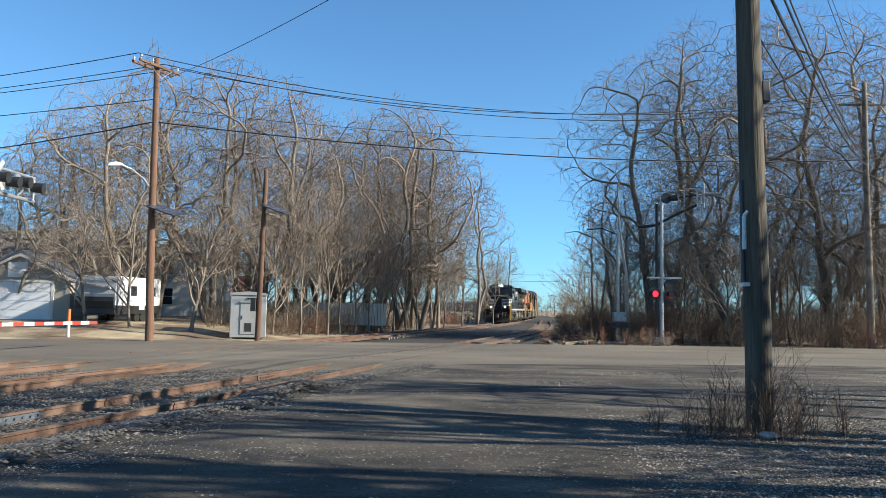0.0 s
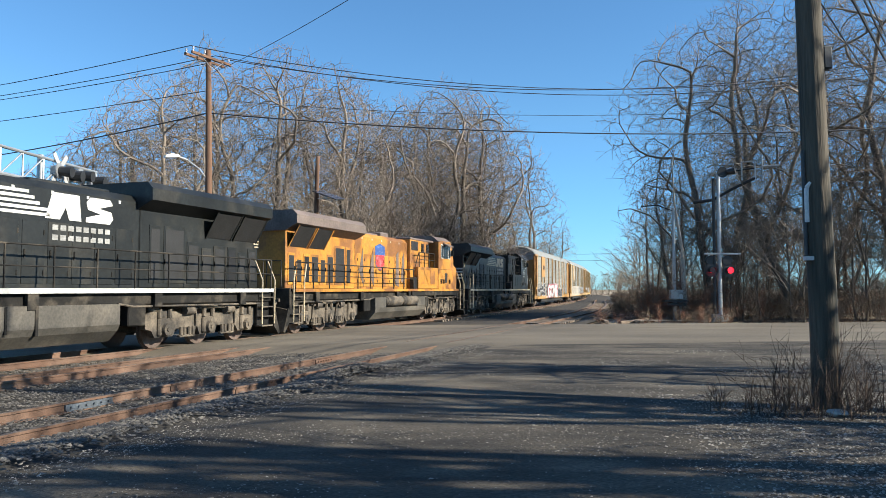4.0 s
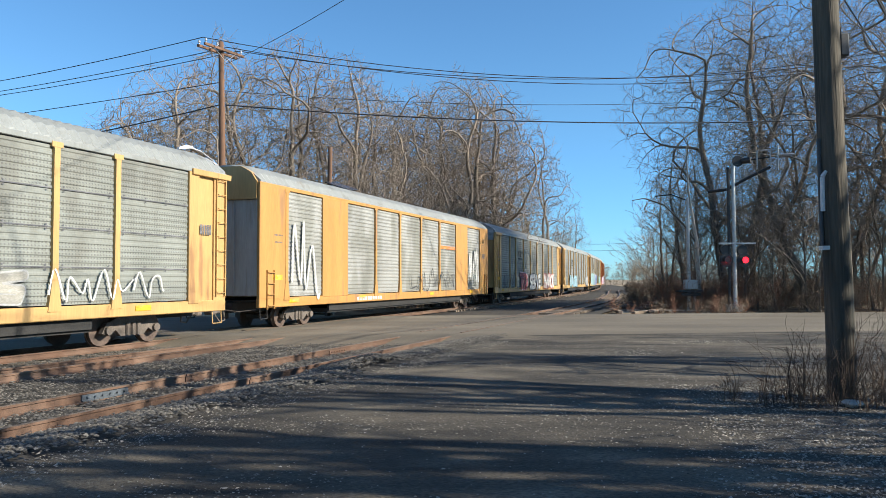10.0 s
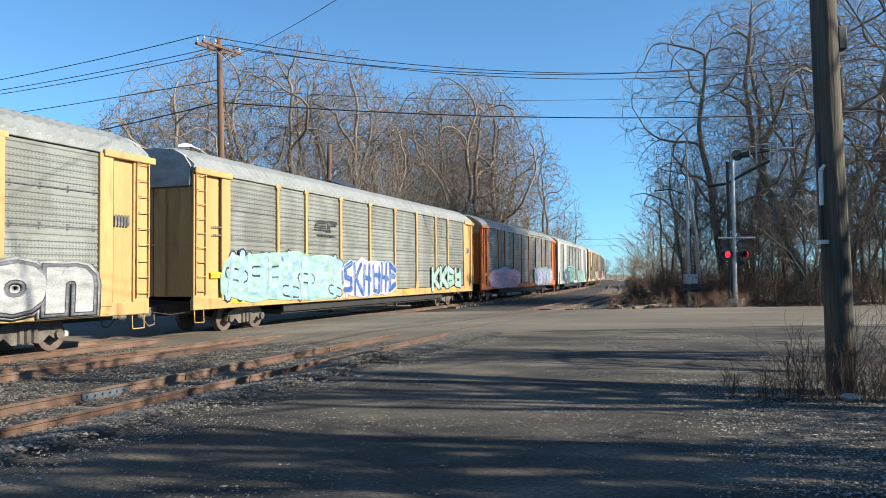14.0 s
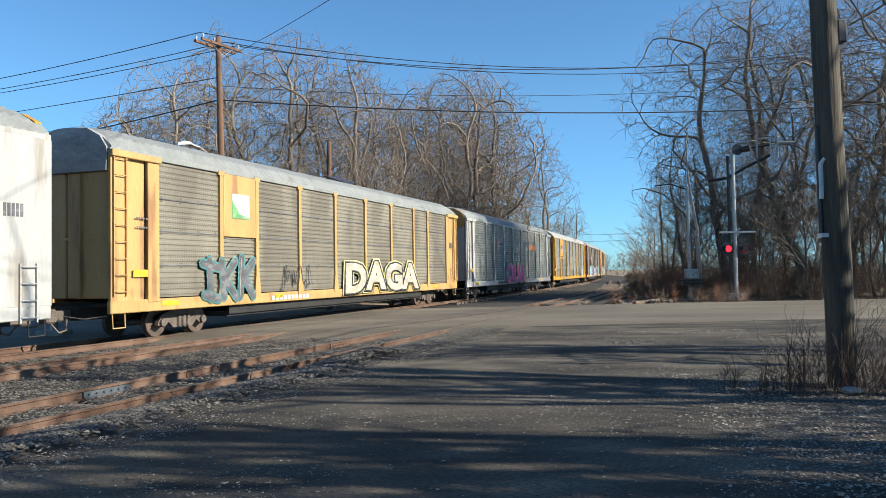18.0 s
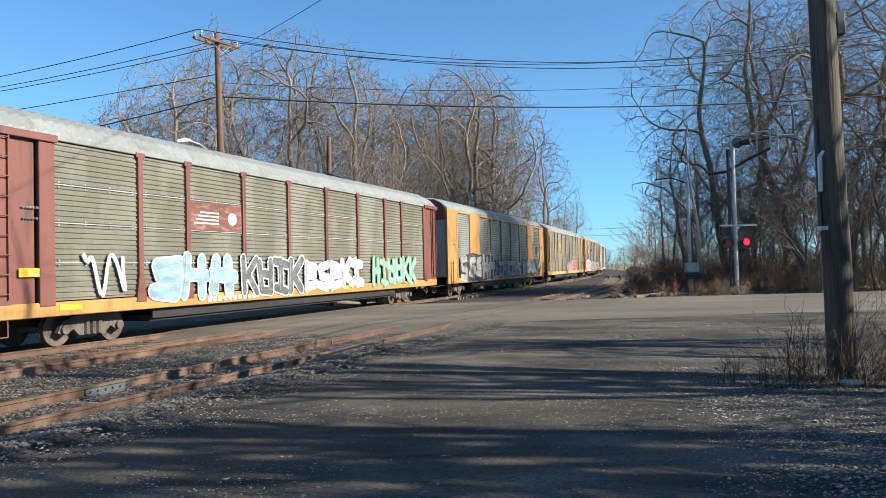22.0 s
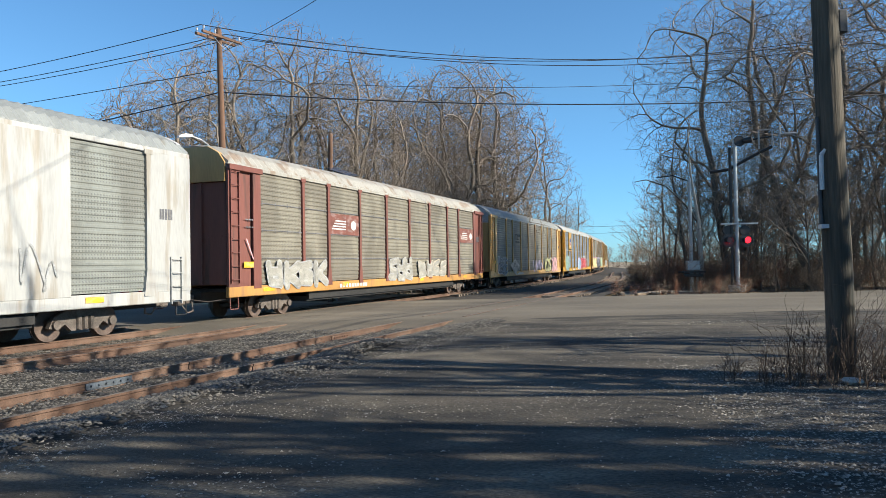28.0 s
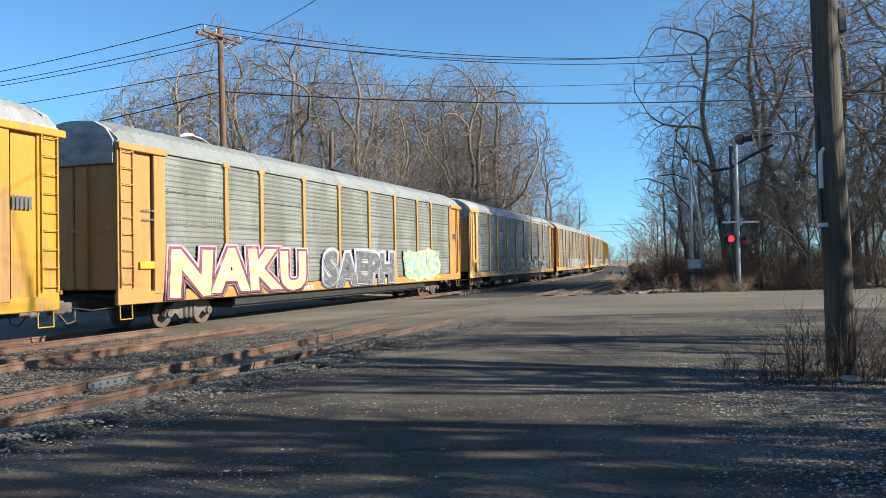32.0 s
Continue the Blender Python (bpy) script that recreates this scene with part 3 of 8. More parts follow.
# the signal on the near side of the road, with its gate down
gate = thing("crossing_gate", pose(-12.1, 23.7, -0.15, 0, 0, 0), "crossing gate mast with lowered red and white arm", "gate")
part("base", Shape().box(-0.4, -0.4, 0.0, 0.4, 0.4, 0.35, 0.05), concrete, gate)
part("mast", Shape().tube((0, 0, 0.3), (0, 0, 6.1), 0.11, 0.1, 12), galv, gate)
part("mechanism", Shape().box(-0.75, -0.35, 0.95, 0.3, 0.35, 1.65, 0.05), galv, gate, "grey gate mechanism housing")
part("bracket", Shape().prism([(0.2, 1.45), (0.45, 1.2), (1.0, 0.98), (0.95, 0.9), (0.25, 0.9)], "y", -0.3, -0.2), galv, gate)
mast_white = surface("white_gate_paint", (0.585, 0.577, 0.562), 0.5, vary=0.1, bump=0.0)
mast_red = surface("red_gate_paint", (0.468, 0.0468, 0.0312), 0.5, vary=0.1, bump=0.0)
GX, GY = 1.4, 5.9
boom = part("gate_arm", Shape().tube((0.2, -0.25, 1.15), (0.1, 0.6, 1.12), 0.05, 0.05, 8), galv, gate)
for i in range(12):
    a, b = i / 12, (i + 1) / 12
    part("stripe_board", Shape().add([(0.1 + GX * t, 0.5 + GY * t, 1.12 - 0.02 * t + dz) for t in (a, b) for dz in (-0.06, 0.06)] + [(0.14 + GX * t, 0.5 + GY * t, 1.12 - 0.02 * t + dz) for t in (a, b) for dz in (-0.06, 0.06)],
                                     [(0, 2, 3, 1), (4, 5, 7, 6), (0, 4, 6, 2), (1, 3, 7, 5), (0, 1, 5, 4), (2, 6, 7, 3)]), mast_red if i % 2 else mast_white, boom)
# the overhead arm and what hangs on it
TIP, ROOT = Vector((0.5, 2.8, 0)), Vector((-0.15, -3.1, 0))
truss = part("overhead_arm", Shape().bar([tuple(ROOT + Vector((0, 0, 5.98))), tuple(TIP + Vector((0, 0, 5.98)))], 0.05, 8).bar([tuple(ROOT + Vector((0, 0, 5.2))), tuple(TIP + Vector((0, 0, 5.2)))], 0.07, 8), galv, gate)
for i in range(7):
    p, q = ROOT.lerp(TIP, i / 6), ROOT.lerp(TIP, min(1, (i + 1) / 6))
    part("strut", Shape().tube(tuple(p + Vector((0, 0, 5.2))), tuple(p + Vector((0, 0, 5.98))), 0.03, 0.03, 6), galv, truss)
    if i < 6:
        part("strut", Shape().tube(tuple(p + Vector((0, 0, 5.2))), tuple(q + Vector((0, 0, 5.98))), 0.025, 0.025, 6), galv, truss)
for t, dz in ((0.93, 5.62), (0.8, 5.68), (0.7, 5.6), (0.6, 5.66)):
    p = ROOT.lerp(TIP, t)
    lampb = part("overhead_lamp", Shape().tube((p.x + 0.12, p.y, dz), (p.x + 0.16, p.y, dz), 0.25, 0.25, 16), galv, truss)
    part("visor", Shape().tube((p.x + 0.16, p.y, dz), (p.x + 0.55, p.y, dz - 0.03), 0.15, 0.18, 14), dark_metal, lampb)
    part("lamp_back", Shape().box(p.x - 0.1, p.y - 0.14, dz - 0.16, p.x + 0.12, p.y + 0.14, dz + 0.16, 0.03), galv, lampb)
sign_back = surface("bare_sign_metal", (0.42, 0.42, 0.41), 0.5, metal=0.3, vary=0.1, bump=0.0)
for x, y, z in ((0.35, 0.55, 5.75), (0.4, 0.35, 4.35)):
    for r in (55, -55):
        bd = part("crossbuck_board", Shape().box(-0.55, -0.012, -0.075, 0.55, 0.012, 0.075), sign_back, gate, "crossed sign board seen from behind")
        bd.matrix_basis = pose(x + (0.015 if r > 0 else -0.015), y, z, 0, 0, 78) @ pose(0, 0, 0, 0, r, 0)
marker = thing("marker_post", pose(-15.0, 38.9, -0.3), "white marker post with orange top", "post")
part("lower", Shape().tube((0, 0, 0), (0, 0, 0.95), 0.07, 0.07, 10), mast_white, marker)
part("upper", Shape().tube((0, 0, 0.95), (0, 0, 1.65), 0.071, 0.07, 10), surface("orange_marker", (0.75, 0.16, 0.03), 0.5, vary=0.1, bump=0.0), marker)
# cables that run on from the near pole along the road
for z, r in ((7.9, 0.09), (8.5, 0.07), (9.3, 0.06)):
    wire("phone_cable", (NP[0] + 0.2, NP[1], z), (60.0, 18.5, z + 0.6), 0.7, r, "thick black cable running on along the road")

# ---- houses behind the road ----
siding_grey = surface("grey_clapboard", (0.312, 0.292, 0.25), 0.7, vary=0.12, scale=1, grain=20, bump=0.1)
siding_white = surface("white_clapboard", (0.562, 0.546, 0.499), 0.7, vary=0.1, scale=1, grain=20, bump=0.1)
siding_cream = surface("cream_wall", (0.484, 0.437, 0.351), 0.7, vary=0.1, scale=1, grain=20, bump=0.1)
siding_dark = surface("slate_grey_wall", (0.16, 0.17, 0.18), 0.7, vary=0.12, scale=1, grain=20, bump=0.1)
roof_blue = surface("blue_grey_shingles", (0.125, 0.14, 0.172), 0.85, vary=0.25, scale=2, grain=18, bump=0.3)
roof_tan = surface("tan_shingles", (0.281, 0.242, 0.195), 0.85, vary=0.25, scale=2, grain=18, bump=0.3)
roof_red = surface("red_shingles", (0.26, 0.07, 0.05), 0.85, vary=0.25, scale=2, grain=18, bump=0.3)
door_white = surface("white_garage_door", (0.62, 0.63, 0.64), 0.5, vary=0.06, scale=1, grain=20, bump=0.02)
pane_mat = glassy("window_glass", (0.03, 0.035, 0.04))


def gable_house(name, m, w, d, eave, ridge, wall_m, roof_m, label, along="y", windows=(), board=0.16, door=None):
    """A house with its gable over the front (along 'y') or its eave over the front (along 'x'); its front lies at y = 0."""
    h = thing(name, m, label, "house")
    half = w / 2 if along == "y" else d / 2
    front = Shape()
    z = 0.0
    while z < (ridge if along == "y" else eave):
        t = min(board, (ridge if along == "y" else eave) - z)
        k = w / 2 if z < eave or along == "x" else w / 2 * max(0.02, (ridge - z - t / 2) / (ridge - eave))
        front.prism([(-0.02, z), (0.03, z), (0.045, z + t), (-0.02, z + t)], "x", -k, k)
        z += board
    front.moved(Matrix.Diagonal((1, -1, 1, 1)))
    tagged(part("wall", front, wall_m, h, "clapboard front wall"), kind="stuff")
    if along == "y":
        part("wall", Shape().prism([(-w / 2, 0), (w / 2, 0), (w / 2, eave), (0, ridge), (-w / 2, eave)], "y", 0.02, d), wall_m, h)
    else:
        part("wall", Shape().prism([(0.02, 0), (d, 0), (d, eave), (d / 2, ridge), (0.02, eave)], "x", -w / 2, w / 2), wall_m, h)
    for s in (-1, 1):
        o, t = 0.35, 0.14
        sl = (ridge - eave) / half
        a, b = (s * (half + o), eave - o * sl), (0.0, ridge)
        pts = [a, b, (b[0], b[1] + t), (a[0], a[1] + t)]
        if along == "y":
            part("roof", Shape().prism(pts, "y", -0.3, d + 0.3), roof_m, h)
            part("fascia", Shape().prism([(p[0], p[1] - 0.04) for p in (a, b)] + [(b[0], b[1] - 0.2), (a[0], a[1] - 0.2)], "y", -0.32, -0.26), siding_white, h)
        else:
            part("roof", Shape().prism([(p[0] + d / 2, p[1]) for p in pts], "x", -w / 2 - 0.3, w / 2 + 0.3), roof_m, h)
    for x0, x1, z0, z1 in windows:
        f = part("window", Shape().box(x0 - 0.08, -0.09, z0 - 0.08, x1 + 0.08, -0.02, z1 + 0.08, 0.01), siding_white, h)
        part("pane", Shape().box(x0, -0.1, z0, x1, -0.085, (z0 + z1) / 2 - 0.02), pane_mat, f)
        part("pane", Shape().box(x0, -0.1, (z0 + z1) / 2 + 0.02, x1, -0.085, z1), pane_mat, f)
    return h


garage = gable_house("garage", pose(-20.9, 46.8, 0.5, 0, 0, 3), 5.6, 7, 2.65, 4.0, siding_grey, roof_blue, "grey clapboard garage with closed white door")
gd = part("garage_door", Shape().box(-1.75, -0.1, 0.05, 1.75, -0.04, 2.25, 0.01), door_white, garage, "white panelled garage door")
for i in range(4):
    part("door_panel", Shape().box(-1.7, -0.115, 0.1 + 0.54 * i, 1.7, -0.1, 0.58 + 0.54 * i, 0.01), door_white, gd)
part("door_trim", Shape().box(-1.9, -0.13, 0.0, -1.76, -0.04, 2.35).box(1.76, -0.13, 0.0, 1.9, -0.04, 2.35).box(-1.9, -0.13, 2.27, 1.9, -0.04, 2.4), siding_white, garage)
part("loft_hatch", Shape().box(-0.7, -0.12, 2.55, 0.35, -0.05, 3.45, 0.01), door_white, garage, "pale loft hatch")
gable_house("house", pose(-29.5, 62, 0.5, 0, 0, 3), 9, 9, 4.2, 7.0, siding_dark, roof_tan, "low house with a broad tan shingle roof", "x", windows=((-2.5, -1.5, 1.2, 2.6), (1.0, 2.0, 1.2, 2.6)))
gable_house("house", pose(-22.5, 68, 0.5, 0, 0, 6), 5.0, 9, 5.2, 7.6, siding_dark, roof_blue, "slate grey house with a gable window", windows=((-0.4, 0.5, 4.6, 5.9), (-1.6, -0.7, 1.2, 2.6)))
gable_house("house", pose(-16.8, 70, 0.5, 0, 0, 4), 6.5, 9, 5.6, 8.0, siding_white, roof_blue, "white two-storey clapboard house behind bare trees", windows=((-2.2, -1.4, 3.8, 5.2), (0.6, 1.4, 3.8, 5.2), (-2.2, -1.4, 1.1, 2.5), (0.6, 1.4, 1.1, 2.5)))
gable_house("house", pose(-13.2, 74, 0.4, 0, 0, 4), 4.0, 7, 2.6, 4.0, siding_cream, roof_red, "small cream house with a red roof", "x", windows=((-1.2, -0.4, 1.0, 2.0), (0.5, 1.3, 1.0, 2.0)))
gable_house("house", pose(-33, 56, 0.5, 0, 0, 10), 8, 8, 3.4, 6.4, siding_grey, roof_blue, "grey house with a blue-grey roof beyond the garage", "y")

caravan_white = surface("white_caravan_skin", (0.608, 0.608, 0.601), 0.35, vary=0.06, scale=1, grain=20, bump=0.02)
caravan_grey = surface("grey_caravan_nose", (0.351, 0.359, 0.367), 0.35, vary=0.1, scale=1, grain=20, bump=0.02)
caravan = thing("caravan", pose(-15.1, 46.3, 0.55, 0, 0, 81), "white travel caravan with black lower nose parked by the garage", "caravan")
part("body", Shape().prism([(-2.2, 0.55), (2.9, 0.55), (2.95, 2.5), (2.8, 2.62), (-2.1, 2.62), (-2.5, 2.4), (-2.75, 1.6), (-2.65, 0.9)], "y", -1.15, 1.15), caravan_white, caravan)
part("nose_panel", Shape().prism([(-2.3, 1.0), (-2.12, 2.5), (-2.14, 2.625), (-2.52, 2.42), (-2.77, 1.62), (-2.7, 1.0)], "y", -1.162, 1.162), caravan_grey, caravan)
part("nose_lower", Shape().prism([(-2.2, 0.5), (-2.2, 1.45), (-2.74, 1.45), (-2.76, 1.2), (-2.66, 0.85), (-2.4, 0.5)], "y", -1.1, 1.1).moved(pose(-0.04, 0, 0)), dark_metal, caravan, "black lower nose panel")
part("nose_graphic", Shape().prism([(-0.9, 1.9), (0.9, 2.15), (0.95, 2.25), (-0.85, 2.02)], "x", -2.80, -2.60), caravan_grey, caravan, "grey swept stripe")
part("skirt", Shape().box(-2.68, -1.16, 0.5, 2.92, 1.16, 1.0, 0.02), dark_metal, caravan, "black lower skirt")
for x0, x1 in ((-0.9, -0.2), (1.2, 2.2)):
    part("window", Shape().box(x0, -1.175, 1.55, x1, -1.15, 2.1, 0.01), pane_mat, caravan)
part("door", Shape().box(0.2, -1.17, 0.75, 0.85, -1.15, 2.35, 0.01), caravan_white, caravan)
for x in (0.1, 0.85):
    for y in (-1.0, 1.0):
        part("wheel", Shape().tube((x, y - 0.1, 0.33), (x, y + 0.1, 0.33), 0.33, 0.33, 16), dark_metal, caravan)
part("drawbar", Shape().bar([(-2.6, -0.6, 0.5), (-3.7, 0, 0.45)], 0.05).bar([(-2.6, 0.6, 0.5), (-3.7, 0, 0.45)], 0.05).tube((-3.5, 0, 0.0), (-3.5, 0, 0.6), 0.04, 0.04, 8), dark_metal, caravan)
fence = thing("fence", pose(-27.5, 45.2, 0.45), "white board fence beside the garage", "fence")
for i in range(20):
    part("board", once_board if i else Shape().box(-0.11, -0.02, 0.0, 0.11, 0.02, 1.7, 0.008), siding_white, fence).matrix_basis = pose(-2.2 + 0.24 * i, 0, 0)
    once_board = fence.children[0].data
part("rail", Shape().box(-2.4, 0.02, 0.35, 2.5, 0.07, 0.45).box(-2.4, 0.02, 1.3, 2.5, 0.07, 1.4), siding_white, fence)
picket = thing("fence", pose(-10.8, 57.0, 0.4, 0, 0, -4), "weathered board fence in the thicket", "fence")
pb = Shape().box(-0.09, -0.015, 0.0, 0.09, 0.015, 1.6, 0.005).mesh("board")
pb.materials.append(siding_cream)
for i in range(60):
    part("board", pb, None, picket).matrix_basis = pose(-1.0 + 0.21 * i, 0, 0)

# ---- trees ----
bark = surface("grey_brown_bark", (0.160, 0.132, 0.103), 0.9, vary=0.3, scale=1.5, grain=14, bump=0.5, stretch=(1, 1, 0.3))
twig_mat = surface("bare_twigs", (0.205, 0.163, 0.124), 0.9, vary=0.3, scale=0.8, grain=6, bump=0.0)


def tubes(segs, sides):
    """Tapered tubes from rows of start, end and the two radii, all at once."""
    segs = np.asarray(segs, float)
    p, q, r0, r1 = segs[:, 0:3], segs[:, 3:6], segs[:, 6], segs[:, 7]
    w = q - p
    w /= np.linalg.norm(w, axis=1)[:, None] + 1e-9
    ref = np.where(np.abs(w[:, 2:3]) < 0.9, [[0, 0, 1.0]], [[1.0, 0, 0]])
    u = np.cross(w, ref)
    u /= np.linalg.norm(u, axis=1)[:, None]
    t = np.cross(w, u)
    rings = []
    for base, r in ((p, r0), (q, r1)):
        for i in range(sides):
            c = 2 * math.pi * i / sides
            rings.append(base + (u * math.cos(c) + t * math.sin(c)) * r[:, None])
    v = np.stack(rings, 1).reshape(-1, 3)
    k = np.arange(len(segs))[:, None] * (2 * sides)
    f = np.concatenate([k + np.array([[i, (i + 1) % sides, sides + (i + 1) % sides, sides + i]]) for i in range(sides)])
    return v, f


def fill(name, v, f, material):
    me = bpy.data.meshes.new(name)
    me.vertices.add(len(v))
    me.vertices.foreach_set("co", np.asarray(v, np.float32).ravel())
    me.loops.add(f.size)
    me.loops.foreach_set("vertex_index", f.astype(np.int32).ravel())
    me.polygons.add(len(f))
    me.polygons.foreach_set("loop_start", (np.arange(len(f)) * f.shape[1]).astype(np.int32))
    me.update(calc_edges=True)
    me.materials.append(material)
    return me


def grow(rng, height, trunk_r, first, levels, kids, spread, lean=0.0, droop=0.0, thin=0.012, cuts=(6, 5, 4, 3)):
    """Branches of a bare tree: rows of start, end, radii, and level."""
    out = []

    def branch(p, d, length, r, level):
        n = cuts[level] if level < 4 else 1
        step = length / n
        pts = [(p.copy(), d.copy(), r)]
        for i in range(n):
            wob = 0.07 if level == 0 else 0.2
            d = (d + Vector((rng.gauss(0, wob), rng.gauss(0, wob), rng.gauss(0, wob) + (0.10 if level == 1 else 0.03) - droop * level * 0.03))).normalized()
            q = p + d * step
            r2 = max(thin * 0.6, r * (1 - 0.75 / n)) if level else r * (1 - 0.5 / n)
            out.append((*p, *q, r, r2, level))
            p, r = q, r2
            pts.append((p.copy(), d.copy(), r))
        if level >= levels:
            return
        count = kids[level]
        for c in range(count):
            f = (first if level == 0 else 0.22) + (1 - (first if level == 0 else 0.22)) * (c + rng.random()) / count
            i = min(n - 1, int(f * n))
            a, da, ra = pts[i]
            b, _, rb = pts[i + 1]
            base = a.lerp(b, f * n - i)
            side = da.orthogonal()
            side.rotate(Matrix.Rotation(rng.random() * 6.283, 3, da))
            tilt = radians(rng.uniform(*spread))
            nd = (da * math.cos(tilt) + side.normalized() * math.sin(tilt)).normalized()
            ln = length * rng.uniform(0.48, 0.74) * (1.2 - 0.35 * f if level == 0 else 1.0 - 0.3 * f)
            branch(base, nd, ln, max(thin, min(ra * 0.72, ln * (0.027 if level < 2 else 0.017))), level + 1)

    branch(Vector((0, 0, -0.1)), Vector((lean, 0, 1)).normalized(), height * 0.58, trunk_r * 0.75, 0)
    return np.array(out)


def tree_model(seed, height, trunk_r, first, levels, kids, spread, lean=0.0, droop=0.0, thin=0.012, name="bare_tree"):
    rng = random.Random(seed)
    rows = grow(rng, height, trunk_r, first, levels, kids, spread, lean, droop, thin)
    k = height / max(rows[:, 5].max(), 0.1)
    rows[:, :6] *= k
    stem, limb, fine = rows[rows[:, 8] == 0], rows[rows[:, 8] == 1], rows[rows[:, 8] >= 2]
    ring = 9
    pts = [stem[0, :3]] + [r[3:6] for r in stem]
    rad = [stem[0, 6] * 1.35] + [r[7] for r in stem]
    v = [(p[0] + q * math.cos(6.2832 * i / ring), p[1] + q * math.sin(6.2832 * i / ring), p[2]) for p, q in zip(pts, rad) for i in range(ring)]
    f = np.array([(j * ring + i, j * ring + (i + 1) % ring, (j + 1) * ring + (i + 1) % ring, (j + 1) * ring + i) for j in range(len(pts) - 1) for i in range(ring)])
    v1, f1 = tubes(limb[:, :8], 5)
    v2, f2 = tubes(fine[:, :8], 3)
    crown = fill("crown", np.concatenate([v1[:, :], v2]), np.concatenate([np.pad(f1, 0), f2 + len(v1)]), twig_mat)
    return fill("trunk", np.array(v), f, bark), crown


def grown_tree(seed, height, fork, radius, stems, count, step=0.34, kill=0.46, thin=0.011, gather=2.25, low=0.42):
    """A tree whose branches reach for points strewn through an uneven, domed crown."""
    rng = np.random.default_rng(seed)
    ph = rng.random(4) * 6.28

    def strewn(count):
        u = rng.random(count) ** 0.85
        th = rng.random(count) * 2 * math.pi
        r = radius * np.sqrt(np.clip(1 - ((u - low) / (1.03 - low)) ** 2, 0.02, 1))
        r *= 1 + 0.16 * np.sin(3 * th + ph[0] + 4 * u) + 0.12 * np.sin(5 * th + ph[1] - 6 * u)
        rr = r * rng.random(count) ** 0.42
        top = 1 + 0.07 * np.sin(2 * th + ph[2])
        return np.stack([rr * np.cos(th), rr * np.sin(th), fork * 0.95 + (height * top - fork * 0.95) * u], 1)

    pos, par, way = [np.array([0.0, 0.0, -0.1])], [-1], [np.array([0, 0, 1.0])]
    for k in range(stems):
        a = ph[3] + 6.28 * k / stems
        d = np.array([math.cos(a), math.sin(a), 0]) * (0.0 if stems == 1 else rng.uniform(0.14, 0.34)) + np.array([0, 0, 1.0])
        last, p = 0, pos[0]
        for i in range(int(fork * rng.uniform(0.85, 1.2) / step)):
            d = d + rng.normal(0, 0.05, 3) * np.array([1, 1, 0.3])
            d /= np.linalg.norm(d)
            p = p + d * step
            pos.append(p), par.append(last), way.append(d)
            last = len(pos) - 1
    for many, reach, near, pace in ((70, 30.0, 1.5, 0.5), (420, 6.0, 0.8, 0.4), (count, 4.0, kill, step)):
        att = strewn(many)
        dist = np.linalg.norm(att[:, None] - np.array(pos)[None], axis=2)
        near_i, near_d = dist.argmin(1), dist.min(1)
        kids, last_kid = [0] * len(pos), {}
        for turn in range(80):
            live = (near_d < reach) & (near_d > near)
            if not live.any():
                break
            nodes, inv = np.unique(near_i[live], return_inverse=True)
            vec = att[live] - np.array(pos)[near_i[live]]
            vec /= np.linalg.norm(vec, axis=1)[:, None] + 1e-9
            acc = np.zeros((len(nodes), 3))
            np.add.at(acc, inv, vec)
            fresh = []
            for nd, a in zip(nodes, acc):
                if kids[nd] > 2:
                    continue
                d = a / (np.linalg.norm(a) + 1e-9) + (0.4 if pace < 0.36 else 0.9) * way[nd] + rng.normal(0, 0.22 if pace < 0.36 else 0.17, 3)
                d /= np.linalg.norm(d)
                q = pos[nd] + d * pace
                kids[nd] += 1
                if nd in last_kid and np.linalg.norm(q - last_kid[nd]) < 0.45 * pace:
                    continue
                last_kid[nd] = q
                pos.append(q), par.append(int(nd)), way.append(d), kids.append(0)
                fresh.append(len(pos) - 1)
            if not fresh and turn > 3:
                break
            if fresh:
                dist = np.linalg.norm(att[:, None] - np.array([pos[q] for q in fresh])[None], axis=2)
                best = dist.min(1)
                near_i = np.where(best < near_d, np.array(fresh)[dist.argmin(1)], near_i)
                near_d = np.minimum(best, near_d)
            keep = near_d > near
            att, near_i, near_d = att[keep], near_i[keep], near_d[keep]
            if not len(att):
                break
    n = len(pos)
    load, heirs = np.zeros(n), np.zeros(n, int)
    for i in range(n - 1, 0, -1):
        load[i] = load[i] or thin ** gather
        load[par[i]] += load[i]
        heirs[par[i]] += 1
    rad = load ** (1 / gather)
    big, mid, fine = [], [], []
    anchor = [0] * n
    skip = [False] * n
    for i in range(1, n):
        a = par[i]
        if skip[a]:
            a = anchor[a]
        anchor[i] = a
        if heirs[i] == 1 and not skip[par[i]] and rad[i] < 0.12 and i % 2:
            skip[i] = True
            continue
        row = (*pos[a], *(pos[i] + way[i] * rad[i] * 0.4), min(rad[a], rad[i] * 1.25), rad[i])
        (big if rad[i] > 0.45 * rad[0] else mid if rad[i] > 0.045 else fine).append(row)
        if rad[i] < 2.4 * thin:
            for k in range(1 if heirs[i] else 2):
                d = way[i] + rng.normal(0, 0.55, 3) + np.array([0, 0, 0.12])
                d /= np.linalg.norm(d)
                e = pos[i] + d * rng.uniform(0.3, 0.75)
                fine.append((*pos[i], *e, thin * 0.8, thin * 0.5))
    v0, f0 = tubes(big or mid[:1], 8)
    v1, f1 = tubes(mid, 5)
    v2, f2 = tubes(fine, 3)
    return fill("trunk", v0, f0, bark), fill("crown", np.concatenate([v1, v2]), np.concatenate([f1, f2 + len(v1)]), twig_mat)


